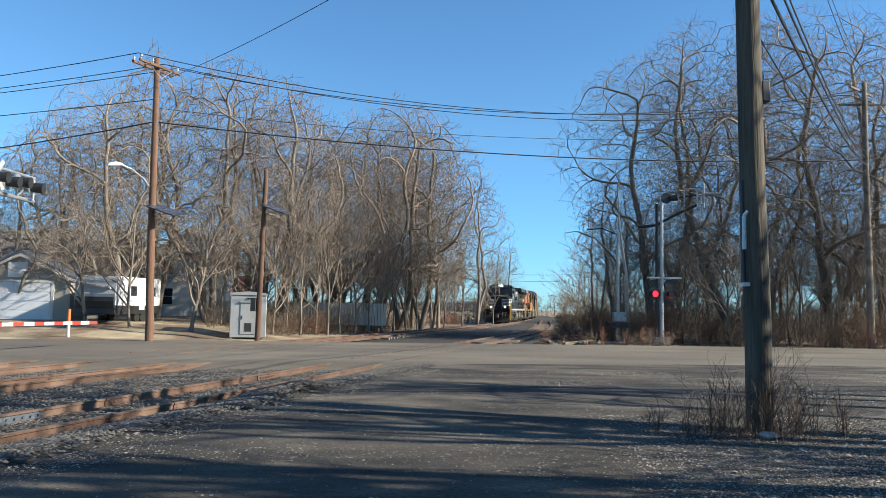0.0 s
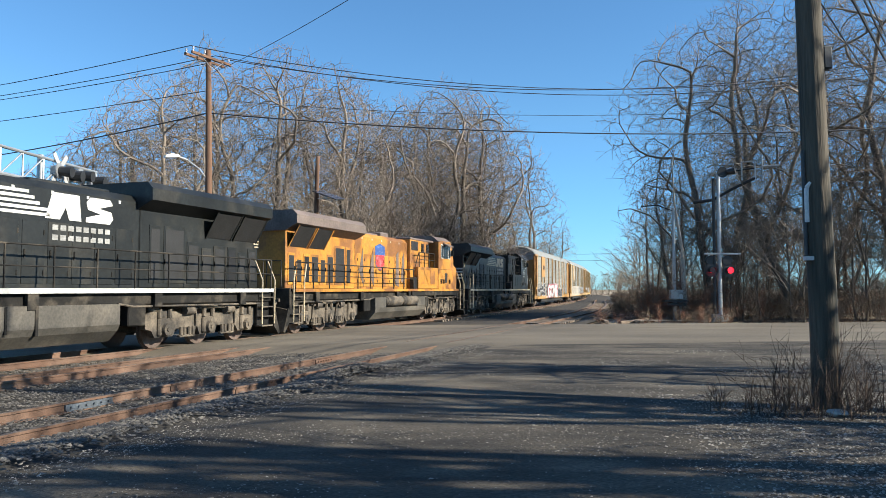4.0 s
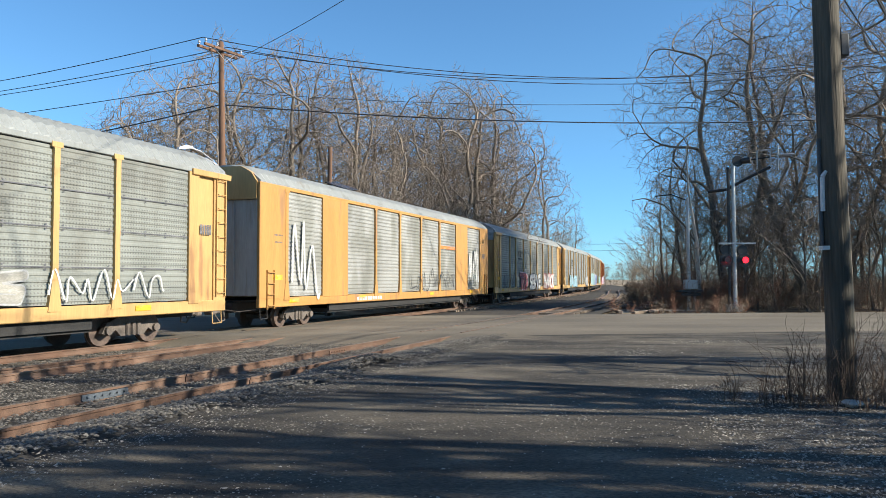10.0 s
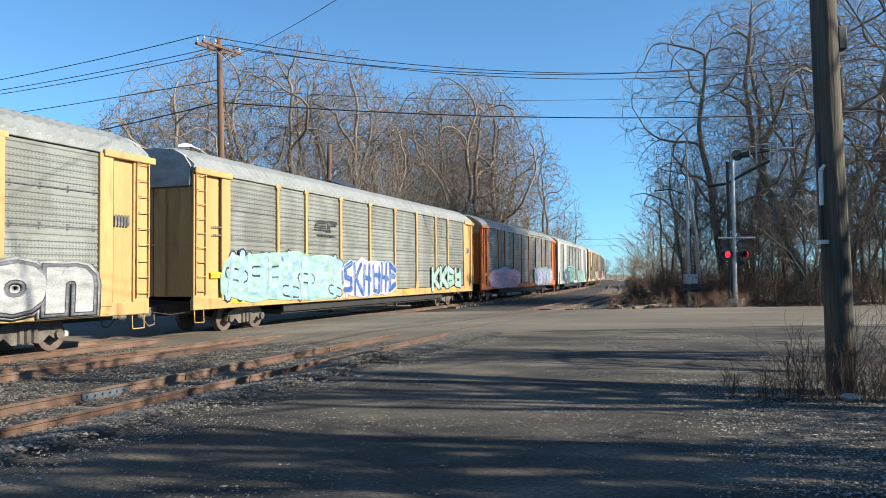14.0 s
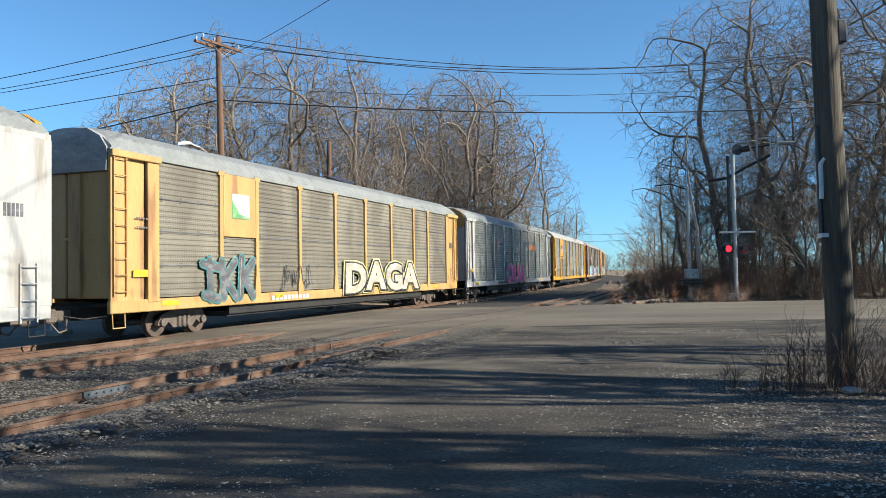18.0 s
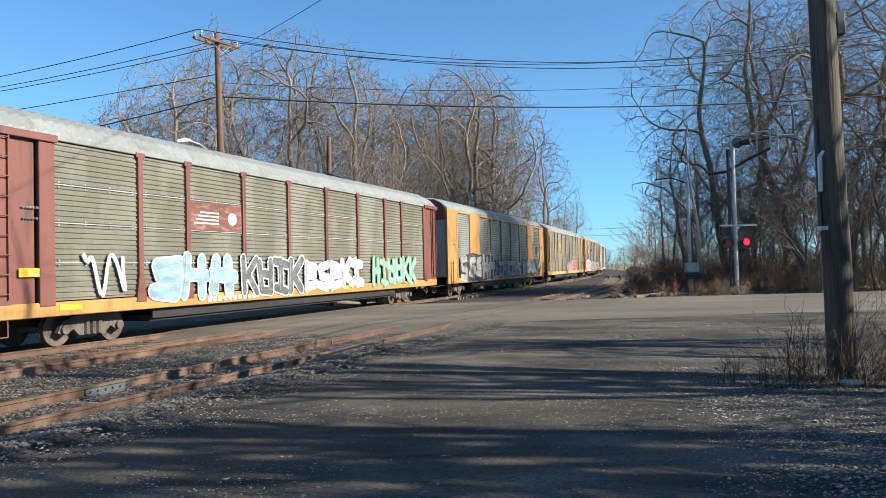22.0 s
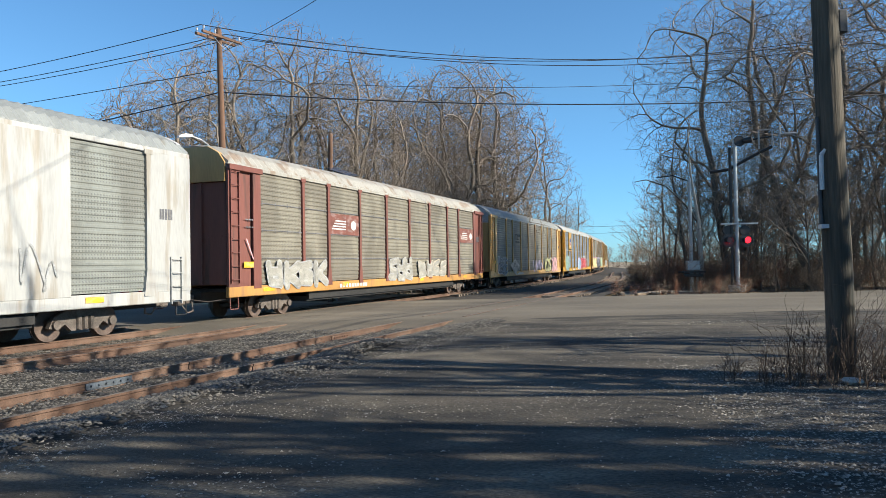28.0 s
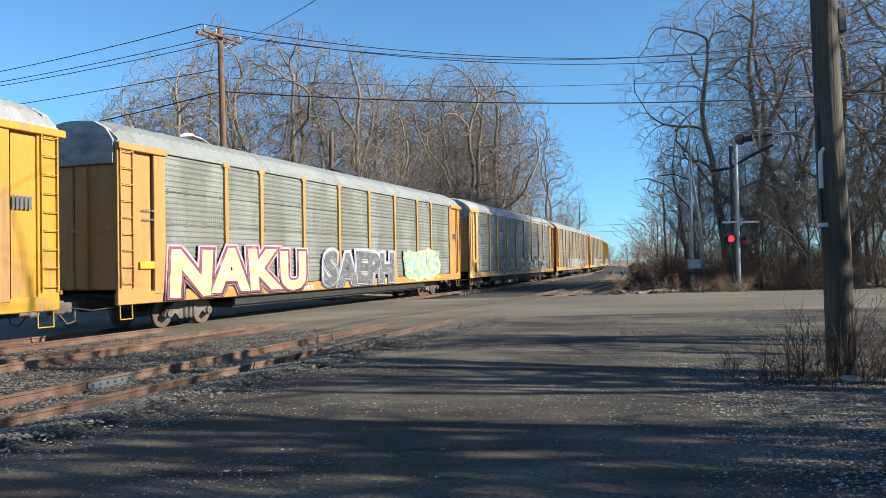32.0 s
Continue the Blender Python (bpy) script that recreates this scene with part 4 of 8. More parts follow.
MODELS = {
    "wide": grown_tree(11, 14, 3.4, 4.4, 3, 3400, 0.32, 0.41, thin=0.0115),
    "broad": grown_tree(12, 14, 2.6, 4.8, 2, 3600, 0.32, 0.41, thin=0.0115),
    "arching": grown_tree(23, 14, 3.6, 4.7, 2, 7500, 0.26, 0.30, thin=0.0075, gather=2.12, low=0.46),
    "tall": grown_tree(13, 14, 3.6, 3.0, 2, 1900, thin=0.013),
    "slim": tree_model(14, 12, 0.12, 0.25, 3, (11, 5, 4), (20, 42), thin=0.018),
    "young": tree_model(15, 9, 0.08, 0.2, 3, (10, 5, 3), (18, 45), thin=0.015),
    "crooked": tree_model(16, 10, 0.19, 0.25, 4, (7, 5, 4, 3), (35, 75), lean=0.25, thin=0.016),
    "far": tree_model(18, 12, 0.18, 0.2, 3, (10, 7, 5), (25, 60), thin=0.028),
    "deep": tree_model(19, 12, 0.17, 0.25, 3, (11, 6, 4), (20, 50), thin=0.028),
    "shade": tree_model(20, 14, 0.34, 0.66, 2, (6, 4), (25, 70), thin=0.03),
    "brush": tree_model(17, 2.2, 0.02, 0.05, 3, (14, 5, 4), (15, 55), thin=0.004),
}


def tree(kind, x, y, height, turn, label, group="", name="bare_tree", z=-0.2, lean=0.0):
    native = {"wide": 14, "broad": 14, "arching": 14, "tall": 14, "slim": 12, "young": 9, "crooked": 10, "far": 12, "deep": 12, "shade": 14, "brush": 2.2}[kind]
    ob = thing(name, pose(x, y, z, lean, 0, turn) @ Matrix.Scale(height / native, 4), label, "bush" if kind == "brush" else "tree", group)
    t, c = MODELS[kind]
    part("trunk", t, None, ob)
    tagged(part("crown", c, None, ob), kind="stuff")
    return ob


def at(az, dist):
    """A place by its bearing from where the camera stands, and its distance."""
    return dist * math.sin(radians(az)), dist * math.cos(radians(az))


LEFT_TREE, RIGHT_TREE = "leafless grey-brown tree behind the road", "tall leafless tree at the edge of the woods"
rt = random.Random(5)
# the row behind the road, left of the tracks: kind, bearing, distance, height
for kind, az, d, hh in (("broad", -22.5, 58, 12.0), ("wide", -18.6, 50, 13.0), ("broad", -15.6, 56, 16.2), ("wide", -12.2, 54, 15.8), ("tall", -10.0, 58, 17.2),
                        ("wide", -7.4, 56, 15.5), ("tall", -5.4, 60, 15.8), ("wide", -3.0, 62, 15.6), ("tall", -1.0, 66, 16.4), ("broad", 1.6, 66, 17.4), ("broad", -0.2, 63, 17.0), ("wide", 3.3, 69, 17.6), ("tall", 4.2, 74, 15.0),
                        ("tall", 2.6, 72, 16.8), ("crooked", 4.6, 76, 11.0), ("tall", 7.5, 88, 15.6), ("slim", 8.7, 92, 9.0), ("slim", 6.4, 80, 10.5), ("tall", 9.3, 110, 11.0),
                        ("crooked", -19.9, 46, 7.0), ("crooked", -13.4, 44, 7.5), ("slim", -17.2, 45, 9.5), ("wide", -27, 60, 9.0), ("wide", -24.6, 52, 9.5), ("broad", -20.6, 56, 12.5), ("wide", -16.9, 60, 14.0), ("broad", -8.8, 62, 14.5), ("broad", -4.2, 66, 15.0), ("broad", 0.2, 72, 15.0), ("wide", 2.4, 76, 14.5)):
    x, y = at(az, d)
    tree(kind, x, y, hh * (1.12 if az < -5 else 1.06), rt.uniform(0, 360), LEFT_TREE, "trees behind the road", lean=rt.uniform(-3, 3))
for az, d, hh in ((-7.6, 48, 10), (-6.6, 50, 11), (-5.6, 49, 9.5), (-4.5, 51, 11), (-3.6, 50, 10.5), (-2.7, 53, 11.5), (-1.6, 54, 10), (-0.6, 56, 11), (0.4, 58, 10.5), (1.2, 60, 11),
                  (2.2, 61, 10), (3.0, 64, 10), (4.0, 68, 9), (5.0, 72, 9), (-9.2, 49, 10), (-11.2, 50, 9), (-0.1, 62, 12), (-2.2, 60, 12), (-4.0, 58, 12), (-6.1, 57, 12), (-8.4, 56, 12)):
    x, y = at(az, d)
    tree("slim" if rt.random() < 0.6 else "young", x, y, hh, rt.uniform(0, 360), "slender bare sapling in the thicket", "saplings by the track", name="bare_sapling", lean=rt.uniform(-4, 4))
# the woods right of the tracks
for kind, az, d, hh in (("arching", 20.6, 57, 19.8), ("arching", 25.6, 56, 21.3), ("arching", 32.0, 58, 22.0), ("broad", 27.6, 62, 20.0), ("wide", 35.2, 58, 17.5), ("tall", 17.8, 62, 12.5), ("wide", 22.0, 68, 14),
                        ("tall", 16.4, 72, 12.0), ("slim", 15.5, 84, 10.5), ("slim", 14.9, 96, 9.5), ("tall", 28.8, 68, 16), ("wide", 38.0, 60, 17), ("tall", 33.0, 66, 16), ("tall", 36.2, 52, 13)):
    x, y = at(az, d)
    tree(kind, x, y, hh, rt.uniform(0, 360), RIGHT_TREE, "trees of the woods", lean=rt.uniform(-3, 3))
for i in range(34):
    x, y = at(17.0 + 20 * (i + rt.random()) / 34, rt.uniform(50, 64))
    tree("slim" if i % 3 else "young", x, y, rt.uniform(6, 11.5), rt.uniform(0, 360), "thin bare tree in the undergrowth of the woods", "saplings of the woods", name="bare_sapling", lean=rt.uniform(-6, 6))
# a dead trunk that has lost its crown, leaning by the signal
dead = thing("dead_trunk", pose(16.3, 48.6, -0.25, 0, -3.0, 0), "pale dead tree trunk with broken limbs beside the signal", "tree trunk")
pale_bark = surface("pale_dead_wood", (0.42, 0.36, 0.29), 0.9, vary=0.3, scale=2, grain=14, bump=0.4, stretch=(1, 1, 0.2))
part("trunk", Shape().tube((0, 0, 0), (0.05, 0, 4.6), 0.17, 0.13, 9).tube((0.05, 0, 4.6), (-0.25, 0, 7.6), 0.12, 0.07, 8).tube((-0.25, 0, 7.6), (-0.2, 0, 10.5), 0.07, 0.03, 6), pale_bark, dead)
part("limb", Shape().tube((0.03, 0, 4.4), (-0.7, 0, 5.6), 0.09, 0.06, 7).tube((-0.7, 0, 5.6), (-1.8, 0.2, 6.9), 0.06, 0.045, 6).tube((-1.8, 0.2, 6.9), (-3.0, 0.3, 7.4), 0.045, 0.03, 6).tube((-3.0, 0.3, 7.4), (-3.8, 0.3, 7.3), 0.03, 0.02, 5), bark, dead, "dark arching limb")
part("limb", Shape().tube((0.03, 0, 3.6), (0.5, 0.1, 4.6), 0.06, 0.03, 6), pale_bark, dead)

# ---- undergrowth ----
red_twig = surface("reddish_brush", (0.19, 0.088, 0.052), 0.9, vary=0.3, scale=0.6, grain=5, bump=0.0)
tan_twig = surface("tan_brush", (0.135, 0.098, 0.066), 0.9, vary=0.3, scale=0.6, grain=5, bump=0.0)


def thicket(name, places, material, label, seed, thin=0.006, kids=(9, 5)):
    """Many bare shrubs at places x, y, height, joined as one sheet of undergrowth."""
    rng = random.Random(seed)
    base = [grow(random.Random(seed * 7 + i), 1.0, 0.012, 0.04, 2, kids, (18, 62), thin=thin, cuts=(4, 3, 2, 1))[:, :8] for i in range(4)]
    out = []
    for x, y, h in places:
        for stem in range(1):
            b = base[rng.randrange(4)].copy()
            c, s = math.cos(rng.random() * 6.28), math.sin(rng.random() * 6.28)
            k = h * rng.uniform(0.7, 1.15) / 0.8
            for o in (0, 3):
                px, py = b[:, o] * 1.25, b[:, o + 1] * 1.25
                b[:, o], b[:, o + 1] = (px * c - py * s) * k + x + rng.uniform(-0.0, 0.0), (px * s + py * c) * k + y
                b[:, o + 2] = b[:, o + 2] * k - 0.25
            out.append(b)
    v, f = tubes(np.concatenate(out), 3)
    return tagged(part(name, fill(name, v, f, material), None), label, "undergrowth", kind="stuff")


rb = random.Random(21)
red, tan, low = [], [], []
for i in range(150):
    s = rb.uniform(43, 110)
    p = on_track(s, 3.6 + rb.random() ** 1.5 * 5)
    (red if rb.random() < 0.75 else tan).append((p.x, p.y, rb.uniform(0.8, 2.0)))
for i in range(260):
    x, y = at(rb.uniform(-12, 4), rb.uniform(45, 60))
    if Vector((x, y, 0)).dot(LEFT) - TRACK_OFF > 3.8:
        tan.append((x, y, rb.uniform(1.0, 3.0)))
for i in range(560):
    x, y = at(rb.uniform(15.8, 38), rb.uniform(49, 66))
    (tan if rb.random() < 0.7 else red).append((x, y, rb.uniform(0.9, 3.8)))
for i in range(210):
    s = 44 + 86 * rb.random() ** 1.6
    p = on_track(s, siding(s) - 3.0 - rb.random() * 7)
    (red if rb.random() < 0.4 else tan).append((p.x, p.y, rb.uniform(0.5, 1.5)))
for i in range(110):
    x, y = at(rb.uniform(-24, -12), rb.uniform(47, 60))
    if not (-24.5 < x < -11.5 and y < 54):
        tan.append((x, y, rb.uniform(0.6, 1.6)))
thicket("red_brush", red, red_twig, "reddish bare brush along the tracks", 3, 0.009)
thicket("tan_brush", tan, tan_twig, "tangled tan-grey bare undergrowth at the wood's edge", 4, 0.009)
# the brush at the foot of the near pole
for i in range(72):
    a = rb.random() * 6.28
    r = rb.random() ** 0.75
    low.append((5.75 + 1.85 * r * math.cos(a), 11.1 + 0.8 * r * math.sin(a), (1.8 - 0.85 * r) * rb.uniform(0.65, 1.15)))
thicket("pole_brush", low, surface("grey_brush", (0.075, 0.05, 0.035), 0.9, vary=0.4, bump=0.0), "thin leafless brush round the foot of the pole", 6, 0.003, (6, 3))

# denser growth behind the first rows
deep = []
for i in range(240):
    az = rb.uniform(-34, 8.5) if i % 2 else rb.uniform(15.5, 42)
    x, y = at(az, rb.uniform(62, 100) if az < 3 or az > 22 else rb.uniform(95, 130))
    if not (-34 < x < -9 and y < 80):
        deep.append((x, y, rb.uniform(2.4, 4.8)))
thicket("deep_brush", deep, surface("dark_brush", (0.08, 0.06, 0.043), 0.9, vary=0.3, bump=0.0), "dense grey-brown thicket deep in the woods", 9, 0.016, (8, 4))

# far woods behind the rows of trees
rf = random.Random(33)
for i in range(24):
    az = rf.uniform(-34, 9.0)
    d = rf.uniform(78, 125)
    if az > 3 and d < 95:
        d = rf.uniform(96, 135)
    x, y = at(az, d)
    tree(rf.choice(("far", "deep")), x, y, rf.uniform(8, 12) if az < 3 else rf.uniform(7, 10), rf.uniform(0, 360), "bare tree in the woods far behind", "far trees")
for i in range(30):
    az = rf.uniform(14.5, 42)
    d = rf.uniform(66, 130) if az > 23 else rf.uniform(110, 190)
    x, y = at(az, d)
    tree(rf.choice(("far", "deep")), x, y, rf.uniform(8, 14) if az > 18 else rf.uniform(6, 9), rf.uniform(0, 360), "bare tree in the woods far behind", "far trees")
for i in range(30):
    az = rf.uniform(7.5, 16.5)
    x, y = at(az, rf.uniform(190, 300))
    tree(rf.choice(("far", "deep")), x, y, rf.uniform(6, 9.5), rf.uniform(0, 360), "bare tree in the woods far behind", "far trees")
# low scrub and spoil on either hand of the tracks far off
scrub = []
for i in range(420):
    x, y = at(rb.uniform(8.0, 17.0), rb.uniform(95, 230))
    if min((on_track(q, -3.0) - Vector((x, y, 0))).length for q in range(60, 255, 5)) > 6.8:
        scrub.append((x, y, rb.uniform(1.2, 3.4)))
for i in range(170):
    s = rb.uniform(58, 150)
    p = on_track(s, siding(s) - 2.0 - rb.random() * 4.5)
    scrub.append((p.x, p.y, rb.uniform(0.7, 1.9)))
thicket("scrub", scrub, surface("dark_scrub", (0.10, 0.078, 0.058), 0.95, vary=0.3, bump=0.0), "dark tangled scrub along the tracks far off", 15, 0.022, (9, 4))
# the closed edge of the woods at the horizon
rim = []
for i in range(330):
    az = -40 + 84 * (i + rb.random()) / 330
    x, y = at(az, rb.uniform(120, 150) if az < 7.5 or az > 16.5 else rb.uniform(210, 260))
    rim.append((x, y, rb.uniform(4.5, 7.0)))
thicket("horizon_brush", rim, surface("distant_brush", (0.12, 0.095, 0.073), 0.95, vary=0.3, bump=0.0), "grey-brown scrub closing the view at the horizon", 12, 0.035, (8, 3))


# ---- loose stones ----
def stones(name, pts, sizes, material, label, seed):
    """Many small broken stones, one mesh."""
    rng = np.random.default_rng(seed)
    pts, sizes = np.asarray(pts, float), np.asarray(sizes, float)
    base = np.array([(1, 0, 0), (0, 1, 0), (-1, 0, 0), (0, -1, 0), (0, 0, 0.8), (0, 0, -0.8)], float)
    v = base[None] * rng.uniform(0.6, 1.3, (len(pts), 6, 1)) + rng.normal(0, 0.16, (len(pts), 6, 3))
    v[:, 4, :2] += rng.normal(0, 0.35, (len(pts), 2))
    v[:, 4, 2] = rng.uniform(0.3, 0.7, len(pts))
    a = rng.random(len(pts)) * 6.2832
    c, s = np.cos(a)[:, None], np.sin(a)[:, None]
    v = np.stack([v[:, :, 0] * c - v[:, :, 1] * s, v[:, :, 0] * s + v[:, :, 1] * c, v[:, :, 2]], 2)
    v = v * sizes[:, None, None] + pts[:, None, :]
    tri = np.array([(0, 1, 4), (1, 2, 4), (2, 3, 4), (3, 0, 4)])
    f = (np.arange(len(pts))[:, None, None] * 6 + tri[None]).reshape(-1, 3)
    return tagged(part(name, fill(name, v.reshape(-1, 3), f, material), None), label, "gravel", kind="stuff")


pale_stone = surface("pale_gravel", (0.185, 0.168, 0.142), 0.9, vary=0.2, scale=4, grain=40, bump=0.2, spread=0.85)
rs = random.Random(8)
pts, sz = [], []
RAIL_LINES = (-0.72, 0.72, -2.75, -3.6, -7.51 + 0.72, -7.51 - 0.72)
while len(pts) < 52000:
    s, o = 2 + 22 * rs.random() ** 0.9, rs.uniform(-10.1, 0.4)
    if any(abs(o - q) < 0.06 for q in RAIL_LINES):
        continue
    p = on_track(s, o)
    heap = math.hypot(s - 14.6, (o + 9.5) * 0.8)
    z = -0.15 + 0.03 * noise.noise(Vector((p.x * 1.3, p.y * 1.3, 5)))
    if o < -8.9:
        z += min(1.0, (-8.9 - o) / 0.6) * 0.17
        if rs.random() < (-9.2 - o) / 0.9:
            continue
    if heap < 1.0:
        z += 0.16 * (1 - heap)
    pts.append((p.x, p.y, z + rs.uniform(0, 0.02)))
    sz.append(rs.uniform(0.014, 0.034))
for i in range(26000):
    s, o = 2 + 21 * rs.random() ** 0.9, rs.gauss(-8.95, 0.4)
    if abs(o + 8.23) < 0.08 or o < -10.1:
        continue
    p = on_track(s, o)
    heap = math.hypot(s - 14.6, (o + 9.5) * 0.8)
    pts.append((p.x, p.y, -0.13 + min(1.0, max(0.0, (-8.4 - o) / 1.0)) * 0.15 + max(0.0, 0.2 * (1 - heap / 1.3)) + rs.uniform(0, 0.035)))
    sz.append(rs.uniform(0.018, 0.038))
stones("ballast_stones", pts, sz, stone_mat, "broken grey ballast stones between the rails", 1)
pts, sz = [], []
while len(pts) < 125000:
    x, y = rs.uniform(-7, 17), 3.2 + 19 * rs.random() ** 1.5
    q = Vector((x, y, 0))
    o = q.dot(LEFT) - TRACK_OFF
    if o > -9.9:
        continue
    dens = 0.035 + 0.9 * max(0.0, noise.noise(Vector((x * 0.35, y * 0.7, 2)))) + (0.75 * min(1.0, max(0.0, (x - 1.2 - 0.1 * y + 2.2 * noise.noise(Vector((x * 0.4, y * 0.8, 7)))) / 2.4)) if y < 13 else 0) + (0.6 if o > -10.6 else 0)
    if rs.random() > dens:
        continue
    pts.append((x, y, 0.006 + lot_z(x, y)))
    sz.append(rs.uniform(0.005, 0.015) * (1.9 if rs.random() < 0.05 else 1) * (1.35 if x > 2.2 + 0.1 * y else 1))
stones("lot_gravel", pts, sz, pale_stone, "small loose gravel scattered over the lot", 2)
pts, sz = [], []
for i in range(900):
    x, y = rs.gauss(13.0, 1.6), rs.gauss(43.2, 0.35)
    pts.append((x, min(y, 40.6 + 0.13 * x), 0.045))
    sz.append(rs.uniform(0.012, 0.035))
stones("road_gravel", pts, sz, pale_stone, "loose gravel spilled on the road", 3)
tagged(part("stone", Shape().box(-0.16, -0.1, 0, 0.16, 0.1, 0.09, 0.04).moved(pose(5.7, 10.75, 0.0, 5, 4, 30)), concrete), "pale flat stone beside the pole", "stone")

# trees beside the lot, whose shadows lie across it
rg = random.Random(41)
for i, y in enumerate((-3.2, -1.6, -0.6, 0.5, 1.3, 2.6, 3.2, 4.6, 5.3, 7.6, 8.3, 8.8, 11.2, 12.9, 14.4, 16.0)):
    tree("shade", 15.0 + rg.uniform(-1.0, 1.6), y, rg.uniform(13.5, 16) if y < 10 else rg.uniform(8, 11), rg.uniform(0, 360), "bare tree beside the lot casting branch shadows", "trees beside the lot", z=-0.05, lean=rg.uniform(-3, 3))

# dense trees out of view, added to shade the near right of the lot
for x, y in ((12.8, -1.2), (14.6, -0.3), (13.4, 0.9), (15.8, 1.2), (14.9, 2.9), (13.2, 3.7), (14.8, 6.0)):
    tree("deep", x, y, rg.uniform(7.5, 10), rg.uniform(0, 360), "unseen dense bare tree added to shade the lot", "trees beside the lot", z=-0.05, lean=rg.uniform(-3, 3))
# tall unseen brush between those trees, added to keep sun off the lot
edge = []
for i in range(330):
    y = rg.uniform(-2.0, 8.8)
    edge.append((15.0 + rg.uniform(-1.2, 4.5), y, rg.uniform(2.6, 5.2)))
thicket("lot_brush", edge, surface("shade_brush_twigs", (0.08, 0.06, 0.045), 0.9, vary=0.3, bump=0.0), "tall unseen brush added at the lot's edge to shade it", 25, 0.03, (9, 4))

# ---- the train ----
TRAIN = []
PITCH, SPEED, FIRST = 28.94, 22.62, 161.3


def panel_material(name, colour, dirt, hole=0.75):
    """Perforated sheet: rows of small dark holes, streaks of dirt running down."""
    m = surface(name, colour, 0.6, metal=0.15, vary=0.14, scale=0.7, grain=18, bump=0.1, colour2=dirt, patch=0.55, patch_scale=0.5, stretch=(1.3, 1.3, 0.6))
    n, l = m.node_tree.nodes, m.node_tree.links
    bsdf = n["Principled BSDF"]
    src = bsdf.inputs["Base Color"].links[0].from_socket
    tex = n.new("ShaderNodeTexCoord")
    sep = n.new("ShaderNodeSeparateXYZ")
    l.new(tex.outputs["Object"], sep.inputs[0])

    def wave(sock, step, cut):
        a = n.new("ShaderNodeMath"); a.operation = "MULTIPLY"; a.inputs[1].default_value = 1 / step
        b = n.new("ShaderNodeMath"); b.operation = "FRACT"
        c = n.new("ShaderNodeMath"); c.operation = "LESS_THAN"; c.inputs[1].default_value = cut
        l.new(sock, a.inputs[0]); l.new(a.outputs[0], b.inputs[0]); l.new(b.outputs[0], c.inputs[0])
        return c.outputs[0]

    both = n.new("ShaderNodeMath"); both.operation = "MULTIPLY"
    l.new(wave(sep.outputs["X"], 0.10, 0.42), both.inputs[0])
    l.new(wave(sep.outputs["Z"], 0.085, 0.5), both.inputs[1])
    # every fourth band of the sheet has no holes
    band = n.new("ShaderNodeMath"); band.operation = "MULTIPLY"
    l.new(both.outputs[0], band.inputs[0]); l.new(wave(sep.outputs["Z"], 1.0, 0.72), band.inputs[1])
    fac = n.new("ShaderNodeMath"); fac.operation = "MULTIPLY"; fac.inputs[1].default_value = hole
    l.new(band.outputs[0], fac.inputs[0])
    mix = n.new("ShaderNodeMix"); mix.data_type = "RGBA"
    l.new(fac.outputs[0], mix.inputs["Factor"]); l.new(src, mix.inputs[6]); mix.inputs[7].default_value = (0.03, 0.03, 0.03, 1)
    l.new(mix.outputs[2], bsdf.inputs["Base Color"])
    return m


def paint(name, colour, worn=0.35, dirt=(0.28, 0.15, 0.065), rough=0.55):
    return surface(name, colour, rough, vary=0.12, scale=0.9, grain=14, bump=0.05, colour2=dirt, patch=worn, patch_scale=1.3, stretch=(1.6, 1.6, 0.22))


PAINTS = {
    "yellow": paint("faded_yellow_paint", (0.391, 0.203, 0.0577), 0.15),
    "pale": paint("pale_yellow_paint", (0.428, 0.262, 0.0977), 0.12),
    "bright": paint("bright_yellow_paint", (0.409, 0.219, 0.0167), 0.15),
    "orange": paint("orange_paint", (0.391, 0.102, 0.0186), 0.2),
    "white": paint("white_wagon_paint", (0.350, 0.348, 0.330), 0.25, (0.27, 0.242, 0.2)),
    "brown": paint("red_brown_paint", (0.158, 0.0558, 0.0418), 0.2, (0.0744, 0.0372, 0.0279)),
}
SHEETS = {
    "grey": panel_material("grey_perforated_sheet", (0.203, 0.213, 0.191), (0.158, 0.16, 0.14), 0.4),
    "pale": panel_material("pale_perforated_sheet", (0.257, 0.257, 0.225), (0.198, 0.191, 0.158), 0.3),
    "tan": panel_material("dusty_perforated_sheet", (0.203, 0.186, 0.144), (0.151, 0.135, 0.104), 0.35),
    "sprayed": panel_material("white_sprayed_sheet", (0.203, 0.203, 0.18), (0.279, 0.279, 0.261), 0.3),
    "slot": panel_material("ribbed_solid_sheet", (0.211, 0.219, 0.198), (0.164, 0.164, 0.144), 0.06),
    "dusty_slot": panel_material("dusty_ribbed_sheet", (0.184, 0.176, 0.14), (0.14, 0.131, 0.099), 0.06),
    "blue": panel_material("blue_grey_ribbed_sheet", (0.149, 0.176, 0.196), (0.122, 0.141, 0.155), 0.06),
}
ROOFS = {"grey": paint("galvanised_roof", (0.225, 0.235, 0.225), 0.1, (0.19, 0.185, 0.165), 0.5), "white": paint("white_roof", (0.29, 0.292, 0.28), 0.1, (0.27, 0.26, 0.24)),
         "tan": paint("rust_stained_roof", (0.30, 0.285, 0.25), 0.3, (0.23, 0.175, 0.13))}
steel_black = surface("black_underframe", (0.02, 0.019, 0.018), 0.8, vary=0.3, scale=2, grain=20, bump=0.2)
